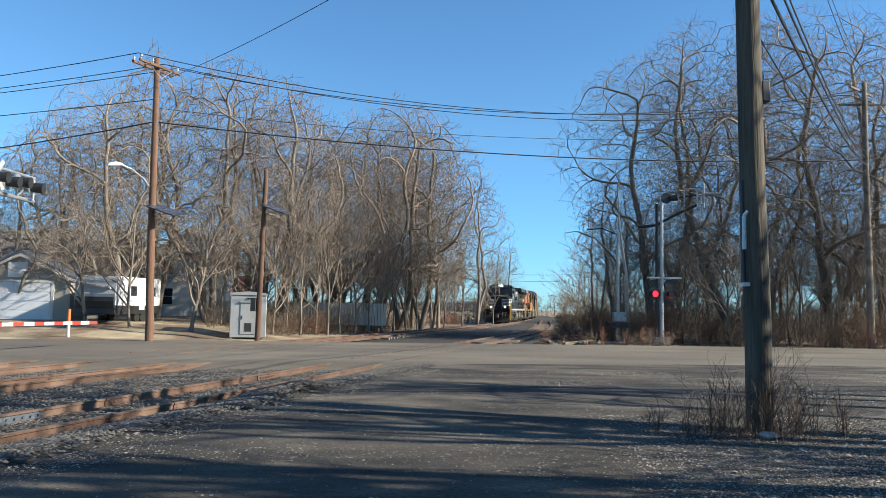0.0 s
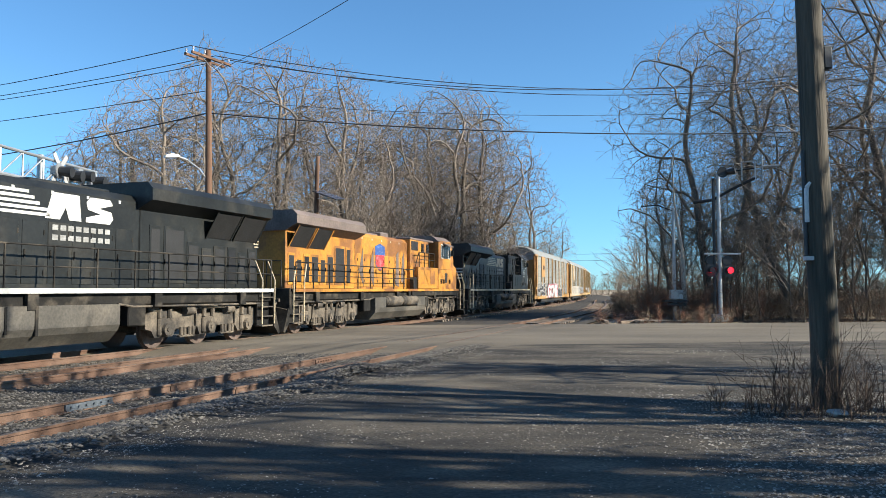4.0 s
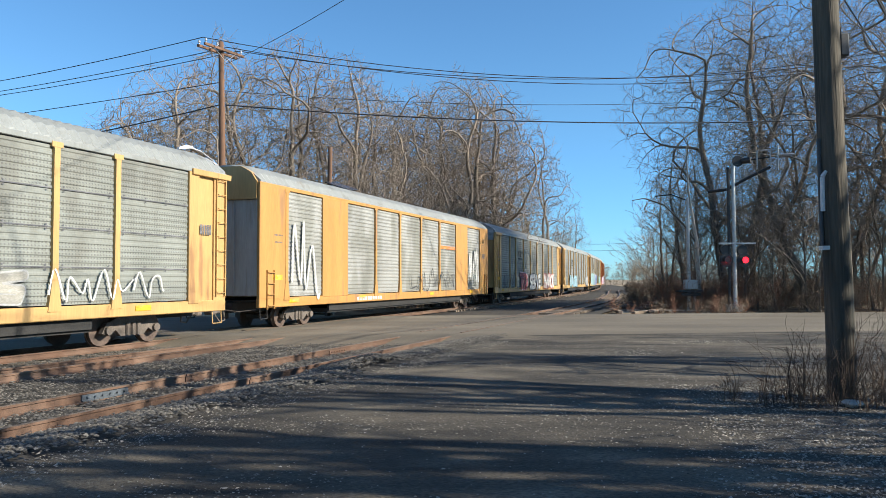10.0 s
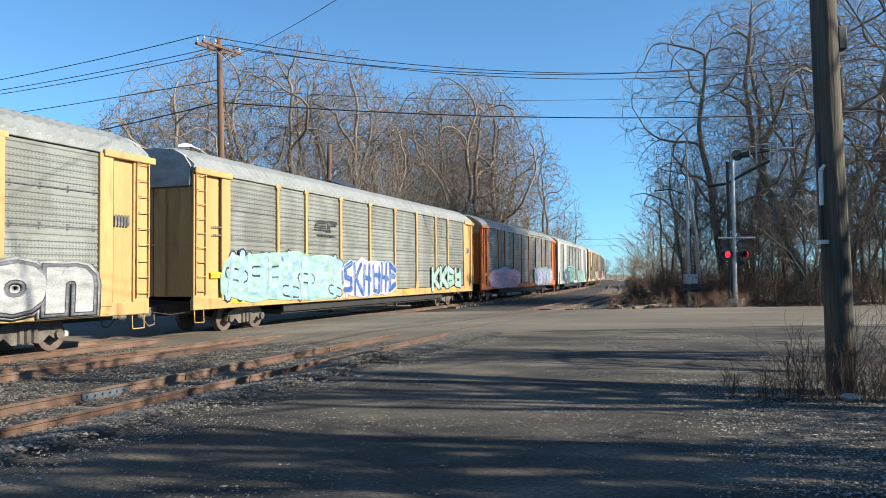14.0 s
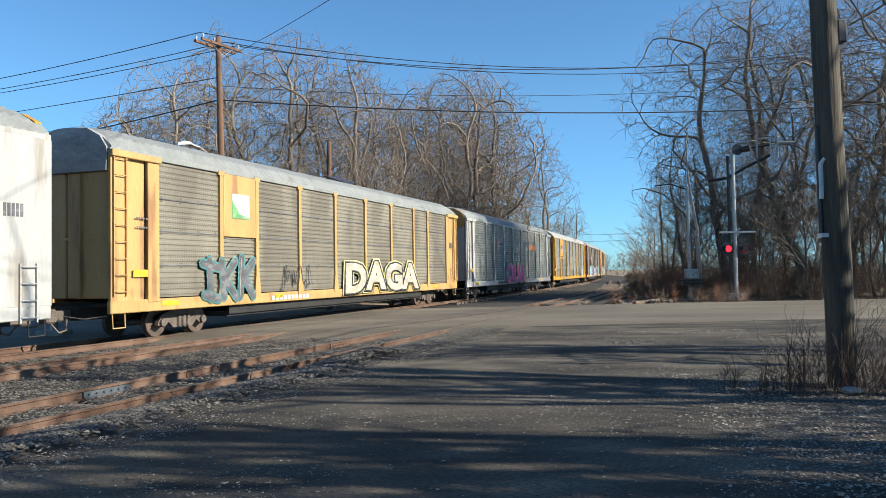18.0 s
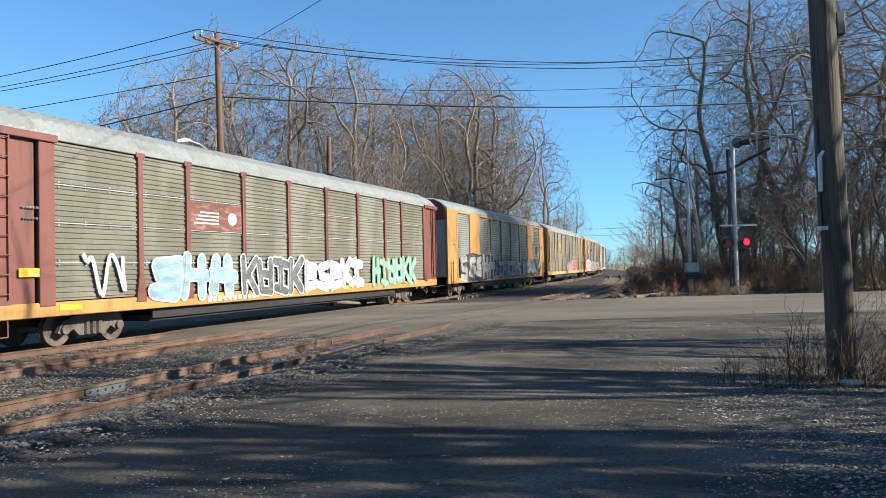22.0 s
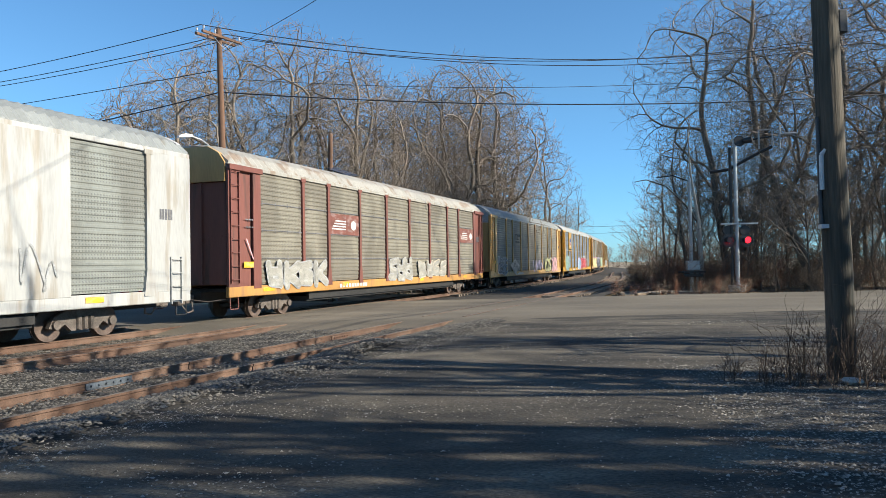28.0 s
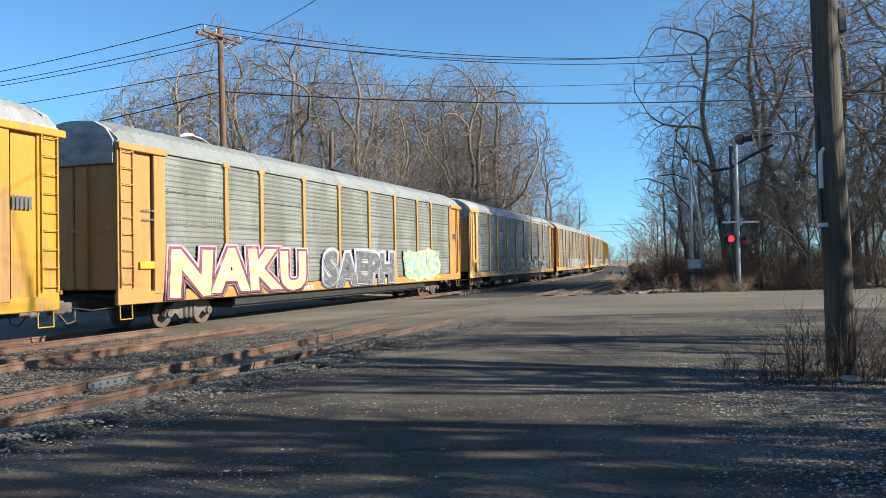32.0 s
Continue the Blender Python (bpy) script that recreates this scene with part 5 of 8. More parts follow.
truck_mat = surface("dusty_truck_steel", (0.11, 0.09, 0.075), 0.8, vary=0.35, scale=3, grain=25, bump=0.3)
wheel_mat = surface("brown_wheel_steel", (0.12, 0.085, 0.068), 0.6, metal=0.3, vary=0.3, scale=4, grain=30, bump=0.15)
mark = {n: surface(n + "_paint_mark", tuple(0.74 * q for q in c), 0.7, vary=0.28, scale=1.6, grain=16, bump=0.0, colour2=tuple(0.6 * q + 0.08 for q in c), patch=0.35, patch_scale=2.5, stretch=(1, 1, 2.5)) for n, c in {
    "white": (0.66, 0.66, 0.63), "black": (0.02, 0.02, 0.022), "amber": (0.80, 0.45, 0.02), "pink": (0.75, 0.13, 0.33), "rose": (0.75, 0.42, 0.45), "red": (0.55, 0.04, 0.05), "navy": (0.03, 0.09, 0.30),
    "sky": (0.27, 0.43, 0.51), "mint": (0.28, 0.45, 0.38), "teal": (0.06, 0.22, 0.22), "green": (0.16, 0.40, 0.16), "lemon": (0.72, 0.68, 0.30), "lilac": (0.50, 0.46, 0.66), "grey": (0.12, 0.12, 0.13), "cream": (0.50, 0.445, 0.355),
    "teal2": (0.10, 0.27, 0.26), "chalk": (0.32, 0.315, 0.295), "haze": (0.34, 0.325, 0.28), "brown": (0.20, 0.07, 0.05), "silver": (0.38, 0.38, 0.37), "orange": (0.65, 0.2, 0.05), "brick": (0.38, 0.07, 0.07), "plum": (0.22, 0.06, 0.12)}.items()}


def ribbed(x0, x1, z0, z1, y, pitch=0.12, depth=0.03):
    """A sheet ribbed along its length, closed at the back."""
    pts = []
    n = max(2, round((z1 - z0) / pitch))
    for i in range(n):
        z = z0 + (z1 - z0) * i / n
        h = (z1 - z0) / n
        pts += [(y - depth, z), (y - depth, z + h * 0.35), (y, z + h * 0.5), (y, z + h * 0.85)]
    pts.append((y - depth, z1))
    v = [(x, a, b) for x in (x0, x1) for a, b in pts] + [(x, y - depth - 0.02, z) for x in (x0, x1) for z in (z0, z1)]
    k = len(pts)
    f = [(i, i + 1, k + i + 1, k + i) for i in range(k - 1)] + [(2 * k, 2 * k + 1, 2 * k + 3, 2 * k + 2)]
    s = Shape()
    s.v, s.f = v, f
    return s


def roof_shape(half, ribs):
    prof = [(1.56, 5.12), (1.56, 5.2), (1.30, 5.52), (0.85, 5.76), (0.3, 5.86), (0, 5.87), (-0.3, 5.86), (-0.85, 5.76), (-1.30, 5.52), (-1.56, 5.2), (-1.56, 5.12)]
    v, f = [], []
    n = int(half * 2 / ribs)
    for i in range(n + 1):
        x = -half + 2 * half * i / n
        k = 0.055 if i % 2 else 0.0
        for y, z in prof:
            t = max(0.0, abs(x) - half + 0.5)
            v.append((x, y * (1 - k * 0.4), z - k - (t * 0.2 if z > 5.4 else 0)))
    w = len(prof)
    for i in range(n):
        for j in range(w - 1):
            f.append((i * w + j, i * w + j + 1, (i + 1) * w + j + 1, (i + 1) * w + j))
    f += [tuple(range(w)), tuple(range((n + 1) * w - 1, n * w - 1, -1))]
    s = Shape()
    s.v, s.f = v, f
    return s


def wheel_shape(r, n=20):
    s = Shape()
    s.prism([(r * math.cos(6.2832 * i / n), r * math.sin(6.2832 * i / n)) for i in range(n)], "y", -0.06, 0.05)
    s.prism([((r + 0.03) * math.cos(6.2832 * i / n), (r + 0.03) * math.sin(6.2832 * i / n)) for i in range(n)], "y", -0.09, -0.06)
    for i in range(n):
        a, b = 6.2832 * i / n, 6.2832 * (i + 1) / n
        s.add([(q * math.cos(c), y, q * math.sin(c)) for c in (a, b) for q, y in ((r * 0.98, 0.052), (r * 0.8, 0.052), (r * 0.72, 0.02), (r * 0.3, 0.06))],
              [(0, 1, 5, 4), (1, 2, 6, 5), (2, 3, 7, 6)])
    s.tube((0, 0.05, 0), (0, 0.13, 0), r * 0.28, r * 0.24, 10)
    return s


WHEEL, BIG_WHEEL = wheel_shape(0.42).mesh("wheel"), wheel_shape(0.53).mesh("wheel")
for me in (WHEEL, BIG_WHEEL):
    weld = bmesh.new()
    weld.from_mesh(me)
    bmesh.ops.remove_doubles(weld, verts=weld.verts[:], dist=0.0005)
    weld.to_mesh(me)
    weld.free()
    me.materials.append(wheel_mat)


def truck_frame():
    """Side frames, bolster, springs and axles of a freight truck."""
    s = Shape()
    for y in (-0.98, 0.98):
        s.prism([(-1.1, 0.35), (-0.95, 0.62), (-0.45, 0.78), (0.45, 0.78), (0.95, 0.62), (1.1, 0.35), (0.85, 0.28), (0.62, 0.42), (0.42, 0.24), (-0.42, 0.24), (-0.62, 0.42), (-0.85, 0.28)], "y", y - 0.06, y + 0.06)
        for x in (-0.9, 0.9):
            s.tube((x, y - 0.02, 0.42), (x, y + (0.13 if y > 0 else -0.13), 0.42), 0.13, 0.12, 10)
        for x in (-0.2, 0.0, 0.2):
            s.tube((x, y + (0.07 if y > 0 else -0.07), 0.27), (x, y + (0.07 if y > 0 else -0.07), 0.6), 0.075, 0.075, 8)
    s.box(-0.28, -1.05, 0.58, 0.28, 1.05, 0.8, 0.02)
    for x in (-0.9, 0.9):
        s.tube((x, -0.8, 0.42), (x, 0.8, 0.42), 0.08, 0.08, 8)
    return s


TRUCK = truck_frame().mesh("truck_frame")
TRUCK.materials.append(truck_mat)
HALF = 13.55
Z0, Z1 = 1.17, 4.98
POSTS_A = (-8.92, -6.96, -4.17, -1.39, 1.39, 4.17, 6.96, 8.92)
EDGE_A = (-11.85,) + POSTS_A + (11.85,)
SHARED = {}


def once(key, make):
    if key not in SHARED:
        SHARED[key] = make().mesh(key.split(":")[0])
    return SHARED[key]


def put(name, key, make, material, parent, m=None, label="", smooth=False):
    """A part on a mesh that all wagons share; its material is the object's own."""
    me = once(key, make)
    if not me.materials:
        me.materials.append(None)
    ob = part(name, me, None, parent, label)
    ob.material_slots[0].link = "OBJECT"
    ob.material_slots[0].material = material
    if m is not None:
        ob.matrix_basis = m
    return ob


TURN = pose(0, 0, 0, 0, 0, 180)


def gusset_post(w=0.17):
    s = Shape().box(-w / 2, 1.49, 1.05, w / 2, 1.60, 5.02)
    s.prism([(-w * 1.15, 1.02), (w * 1.15, 1.02), (w / 2 + 0.005, 1.75), (-w / 2 - 0.005, 1.75)], "y", 1.50, 1.605)
    s.box(-w * 0.95, 1.5, 4.93, w * 0.95, 1.608, 5.06)
    return s


def ladder_shape(lo, hi, n):
    s = Shape()
    for x in (-0.22, 0.22):
        s.box(x - 0.02, 1.575, lo, x + 0.02, 1.635, hi)
    for i in range(n):
        z = lo + 0.12 + (hi - lo - 0.2) * i / (n - 1)
        s.bar([(-0.22, 1.60, z), (-0.2, 1.66, z), (0.2, 1.66, z), (0.22, 1.60, z)], 0.014, 5)
    return s


def stirrup():
    return Shape().bar([(-0.22, 1.5, 0.85), (-0.22, 1.52, 0.42), (0.22, 1.52, 0.42), (0.22, 1.5, 0.85)], 0.018, 5)


def coupler_shape():
    s = Shape().box(HALF - 0.5, -0.14, 0.62, HALF + 0.45, 0.14, 0.9, 0.03)
    s.box(HALF + 0.35, -0.2, 0.58, HALF + 0.68, 0.17, 0.95, 0.05)
    s.bar([(HALF + 0.1, 0.2, 0.7), (HALF + 0.3, 0.4, 0.4), (HALF + 0.5, 0.35, 0.35), (HALF + 0.66, 0.25, 0.6)], 0.025, 6)
    s.bar([(HALF - 0.05, 1.4, 0.75), (HALF + 0.2, 0.9, 0.68), (HALF + 0.3, 0.3, 0.75)], 0.02, 5)
    return s


def end_cap():
    return Shape().prism([(1.44, 4.55), (1.46, 5.15), (1.22, 5.48), (0.8, 5.7), (-0.8, 5.7), (-1.22, 5.48), (-1.46, 5.15), (-1.44, 4.55)], "x", HALF - 0.16, HALF + 0.02)


def end_doors():
    s = Shape()
    for y0, y1 in ((-1.44, -0.02), (0.02, 1.44)):
        s.box(HALF - 0.22, y0, 1.2, HALF - 0.08, y1, 4.55, 0.03)
    s.box(HALF - 0.09, -1.3, 2.75, HALF - 0.06, 1.3, 2.82)
    s.tube((HALF - 0.05, 0.5, 1.2), (HALF - 0.05, 0.5, 5.3), 0.025, 0.025, 6)
    return s


def fasteners(edges):
    s = Shape()
    for a, b in zip(edges, edges[1:]):
        n = max(2, round((b - a) / 0.8))
        for z in (2.02, 2.13, 2.98, 3.09, 3.9, 4.01):
            if z in (2.02, 2.98, 3.9):
                s.box(a + 0.08, 1.53, z + 0.04, b - 0.08, 1.545, z + 0.07)
            for i in range(n):
                x = a + 0.25 + (b - a - 0.5) * i / (n - 1)
                s.add([(x + p, 1.547, z + q) for p, q in ((-0.022, -0.022), (0.022, -0.022), (0.022, 0.022), (-0.022, 0.022))], [(0, 1, 2, 3)])
    return s


# stems and bars of sprayed pieces that cannot be read
STROKES = ((((0.0, 0.0), (0.2, 1.0)), ((0.7, 0.0), (0.78, 1.0)), ((0.02, 0.55), (0.95, 0.48))),
           (((0.1, 0.0), (0.1, 1.0)), ((0.1, 0.95), (0.9, 0.8)), ((0.12, 0.5), (0.8, 0.5)), ((0.1, 0.05), (0.95, 0.16))),
           (((0.5, 0.0), (0.42, 1.0)), ((0.0, 0.95), (1.0, 0.84)), ((0.1, 0.1), (0.95, 0.0))),
           (((0.05, 0.95), (0.15, 0.1), (0.9, 0.05)), ((0.9, 0.05), (0.85, 0.95)), ((0.3, 0.62), (0.7, 0.6))),
           (((0.9, 0.95), (0.15, 0.82), (0.2, 0.5), (0.85, 0.42), (0.8, 0.05), (0.05, 0.12)),),
           (((0.12, 0.0), (0.08, 1.0)), ((0.15, 0.42), (0.95, 1.0)), ((0.3, 0.5), (1.0, 0.0))))


def fat_line(pts, r, y, step=0.0004):
    """A painted line with round ends and joints; each stretch lies a hair above the last."""
    s = Shape()
    for k, (p, q) in enumerate(zip(pts, pts[1:])):
        a = math.atan2(q[1] - p[1], q[0] - p[0])
        out = [(q[0] + r * math.cos(a + c), q[1] + r * math.sin(a + c)) for c in (-1.57, -0.8, 0, 0.8, 1.57)]
        out += [(p[0] + r * math.cos(a + c), p[1] + r * math.sin(a + c)) for c in (1.57, 2.35, 3.14, 3.93, 4.71)]
        s.add([(u, y + step * k, max(w, 0.82)) for u, w in out], [tuple(range(9, -1, -1))])
    return s


def graffiti(parent, x0, x1, z0, z1, fill, line, seed, count=5, y=1.612, back=None):
    """Sprayed fat letters that cannot be read: outline, fill and highlights, thin coats of paint on the wagon's side."""
    rng = random.Random(seed)
    if back:
        bk = Shape()
        n = 26
        pts = [(x0 + (x1 - x0) * (0.5 + 0.53 * math.cos(6.2832 * i / n) * rng.uniform(0.94, 1.05)), (z0 + z1) / 2 + (z1 - z0) * 0.6 * math.copysign(abs(math.sin(6.2832 * i / n)) ** 0.5, math.sin(6.2832 * i / n)) * rng.uniform(0.8, 1.12)) for i in range(n)]
        bk.prism([(a, max(b, 0.86)) for a, b in pts], "y", y - 0.006, y - 0.004)
        part("graffiti", bk, mark[back], parent, "sprayed paint cloud")
    w, h = (x1 - x0) / count, z1 - z0
    for i in range(count):
        dz, tip = rng.uniform(-0.05, 0.05) * h, rng.uniform(-0.12, 0.12) * w
        base = rng.choice(STROKES)
        r = min(w, h) * rng.uniform(0.11, 0.16)
        lw = 0.03 + 0.02 * h
        inner, outer, shine = Shape(), Shape(), Shape()
        for k, line_pts in enumerate(base):
            pts = [(x1 - w * (i + 0.06 + 0.86 * a) + tip * b + rng.gauss(0, 0.02) * w, z0 + dz + r + (h - 2 * r) * b + rng.gauss(0, 0.02) * h) for a, b in line_pts]
            g, o = fat_line(pts, r, y + 0.0012 * k), fat_line(pts, r + lw, y - 0.006 + 0.0012 * k)
            inner.add(g.v, g.f)
            outer.add(o.v, o.f)
            if k == 0:
                g = fat_line([(a + r * 0.4, b) for a, b in pts[:2]], 0.018, y + 0.008)
                shine.add(g.v, g.f)
        coat = fill if fill not in ("white", "cream", "silver") else "haze" if line in ("white", "silver", "cream", "grey") else "chalk"
        ob = part("graffiti_letter", inner, mark[coat], parent, "" if i else "sprayed " + fill.rstrip("2") + " fat letter that cannot be read")
        part("outline", outer, mark[line], ob)
        if rng.random() < 0.6:
            part("stroke", shine, mark["chalk"], ob)


def flat_word(words, fat):
    """The face of a word in thick letters, as points and faces, centred, one metre high."""
    cu = bpy.data.curves.new("word", "FONT")
    cu.body, cu.size, cu.bevel_depth, cu.bevel_resolution, cu.align_x, cu.resolution_u, cu.space_character = words, 1.0, fat, 1, "CENTER", 3, 1.2
    tmp = bpy.data.objects.new("word", cu)
    me = bpy.data.meshes.new_from_object(tmp)
    bpy.data.objects.remove(tmp)
    return me


def sprayed_word(parent, words, x0, x1, z0, z1, coat, line, y=1.612, glow=None):
    """A sprayed word in fat letters with an outline, laid on the near side between x0 and x1; each letter is a part."""
    faces = []
    for ch in words:
        me = flat_word(ch, 0.05)
        xs, ys = [q.co.x for q in me.vertices], [q.co.y for q in me.vertices]
        faces.append((min(xs), max(xs) - min(xs)))
    low, high = (-0.06, 0.80) if words.isupper() else (-0.06, 0.62)
    sx, sz = (x1 - x0) / sum(w * 0.97 for _, w in faces), (z1 - z0) / (high - low)
    at_x = 0.0
    for i, (ch, (left, w)) in enumerate(zip(words, faces)):
        letter = None
        bob = 0.05 * math.sin(2.4 * i + x0)
        for name, fat, m, dy in (("graffiti_letter", 0.055, coat, 0.004), ("outline", 0.1, line, -0.001), ("glow", 0.135, glow, -0.006)):
            if not m:
                continue
            me = flat_word(ch, fat)
            for q in me.vertices:
                a, b = (at_x + q.co.x - left) * sx, (q.co.y - low) * sz + bob
                a += 0.10 * (b - 0.6) * math.sin(1.7 * i + 1)
                q.co = (x1 - a, y + dy + 0.0005 * (i % 3) + 0.015 * q.co.z, max(0.83, z0 + b))
            me.materials.clear()
            me.materials.append(mark[m])
            ob = part(name, me, None, letter or parent, "sprayed " + coat.rstrip("2") + " fat letter " + ch if letter is None else "")
            letter = letter or ob
        at_x += w * 0.97


def scribble(parent, x0, x1, z0, z1, colour, seed, y=1.612, width=0.026):
    """A thin sprayed line that winds up and down."""
    rng = random.Random(seed)
    s = Shape()
    knots, x, up = [], x0, True
    while x < x1:
        knots.append((x + rng.uniform(-0.14, 0.14), rng.uniform(0.62, 1.0) * (z1 - z0) + z0 if up else z0 + rng.uniform(0.0, 0.34) * (z1 - z0)))
        x += rng.uniform(0.10, 0.34)
        up = not up if rng.random() < 0.85 else up
    left = []
    for p0, p1, p2, p3 in zip(knots, knots[1:], knots[2:], knots[3:]):
        for k in range(5):
            u = k / 5
            left.append(tuple(0.5 * (2 * p1[q] + (p2[q] - p0[q]) * u + (2 * p0[q] - 5 * p1[q] + 4 * p2[q] - p3[q]) * u * u + (3 * p1[q] - p0[q] - 3 * p2[q] + p3[q]) * u ** 3) for q in (0, 1)))
    for (a, b), (c, d) in zip(left, left[1:]):
        k = math.hypot(c - a, d - b) or 1
        u, w = (d - b) / k * width, -(c - a) / k * width
        q = len(s.v)
        if not q:
            s.v += [(a - u, y, b - w), (a + u, y, b + w)]
            q = 2
        s.v += [(c - u, y, d - w), (c + u, y, d + w)]
        s.f.append((q - 2, q - 1, q + 1, q))
    part("graffiti", s, mark[colour], parent, "thin sprayed " + colour + " scribble")


def bars(parent, x, z, w, h, n, colour, name="lettering", y=1.612, label=""):
    """Small lettering as plain bars."""
    s = Shape()
    for i in range(n):
        a = x - w / 2 + w * i / n
        s.box(a, y - 0.002, z - h / 2, a + w / n * 0.72, y + 0.002, z + h / 2)
    return part(name, s, mark[colour], parent, label or "plain " + colour + " lettering bars")


def plate(parent, x0, x1, z0, z1, material, name, y=1.58, label="", t=0.03):
    return part(name, Shape().box(x0, y - t, z0, x1, y, z1, 0.008), material, parent, label)


def emblem(parent, kind, twice=False):
    """The marks of the owners, as plain shapes in their colours."""
    if kind == "dark":
        s = Shape()
        for i in range(5):
            s.prism([(6.13 + 0.05 * i, 3.95 - 0.09 * i), (5.43 - 0.02 * i, 3.95 - 0.09 * i), (5.44 - 0.02 * i, 4.0 - 0.09 * i), (6.13 + 0.05 * i, 4.0 - 0.09 * i)], "y", 1.55, 1.556)
        s.prism([(5.38, 3.55), (4.98, 3.55), (5.08, 3.8), (4.53, 3.8), (4.48, 4.02), (5.33, 4.02), (5.23, 3.8)], "y", 1.55, 1.556)
        part("emblem", s, mark["black"], parent, "dark striped emblem in plain shapes")
        bars(parent, 5.33, 3.4, 1.6, 0.1, 12, "black", y=1.555)
    elif kind in ("shield", "worded_shield"):
        part("emblem", Shape().prism([(7.42, 3.95), (7.42, 3.72), (7.93, 3.42), (8.44, 3.72), (8.44, 3.95)], "y", 1.606, 1.611), mark["white"], parent, "white and red lower half of a shield")
        part("emblem", Shape().prism([(7.42, 3.95), (7.38, 4.35), (7.6, 4.3), (7.93, 4.45), (8.26, 4.3), (8.48, 4.35), (8.44, 3.95)], "y", 1.61, 1.616), mark["navy"], parent, "blue upper half of a shield")
        for i in range(5):
            part("emblem", Shape().box(7.49 + 0.2 * i, 1.61, 3.52 + 0.08 * abs(i - 2), 7.58 + 0.2 * i, 1.616, 3.93), mark["red"], parent)
        if kind == "shield":
            bars(parent, 7.93, 3.2, 1.2, 0.09, 12, "black", y=1.615)
    elif kind == "letters":
        bars(parent, 7.93, 3.95, 0.95, 0.42, 3, "black", y=1.615)
        bars(parent, 7.93, 3.62, 0.95, 0.05, 1, "black", y=1.615)
    elif kind == "yellow_letters":
        bars(parent, 5.53, 3.75, 1.5, 0.5, 3, "amber", y=1.556)
        bars(parent, 5.53, 3.35, 1.6, 0.12, 1, "amber", y=1.556)
    elif kind == "white_square":
        plate(parent, 7.5, 8.4, 3.55, 4.5, mark["white"], "emblem", 1.616, "white patch over an old emblem", 0.004)
    elif kind == "green":
        plate(parent, 7.45, 8.4, 3.6, 4.4, mark["white"], "emblem", 1.616, "white and green emblem", 0.004)
        part("emblem", Shape().prism([(8.4, 3.6), (8.4, 4.2), (8.0, 3.75), (7.45, 3.65), (7.45, 3.6)], "y", 1.615, 1.62), mark["green"], parent)
    elif kind == "round":
        n = 20
        for r, c, t in ((0.43, "navy", 0), (0.31, "silver", 0.003), (0.27, "sky", 0.006)):
            part("emblem", Shape().prism([(12.45 + r * 0.9 * math.cos(6.2832 * i / n), 4.2 + r * math.sin(6.2832 * i / n)) for i in range(n)], "y", 1.585 + t, 1.588 + t), mark[c], parent)
        part("emblem", Shape().box(12.12, 1.593, 4.17, 12.78, 1.597, 4.23).box(12.42, 1.593, 3.85, 12.48, 1.597, 4.55), mark["white"], parent)
    elif kind == "brown_plate":
        for o in (2.78,) + ((-13.2,) if twice else ()):
            plate(parent, 1.5 + o, 4.06 + o, 3.05, 3.9, mark["brown"], "emblem", 1.56, "red-brown plate with white emblem shapes", 0.01)
            s = Shape()
            for i in range(4):
                s.box(2.7 + o, 1.56, 3.25 + 0.11 * i, 3.9 - 0.1 * i + o, 1.566, 3.3 + 0.11 * i)
            s.prism([(2.0 + o + 0.24 * math.cos(6.2832 * i / 12), 3.46 + 0.2 * math.sin(6.2832 * i / 12)) for i in range(12)], "y", 1.56, 1.566)
            part("emblem", s, mark["white"], parent)
    elif kind == "cross":
        part("emblem", Shape().prism([(6.28, 3.6), (6.18, 3.6), (5.68, 4.0), (5.78, 4.0)], "y", 1.555, 1.56).prism([(5.68, 3.6), (5.78, 3.6), (6.28, 4.0), (6.18, 4.0)], "y", 1.56, 1.565), mark["red"], parent, "red cross emblem")
        bars(parent, 4.98, 3.75, 1.2, 0.14, 9, "grey", y=1.556)


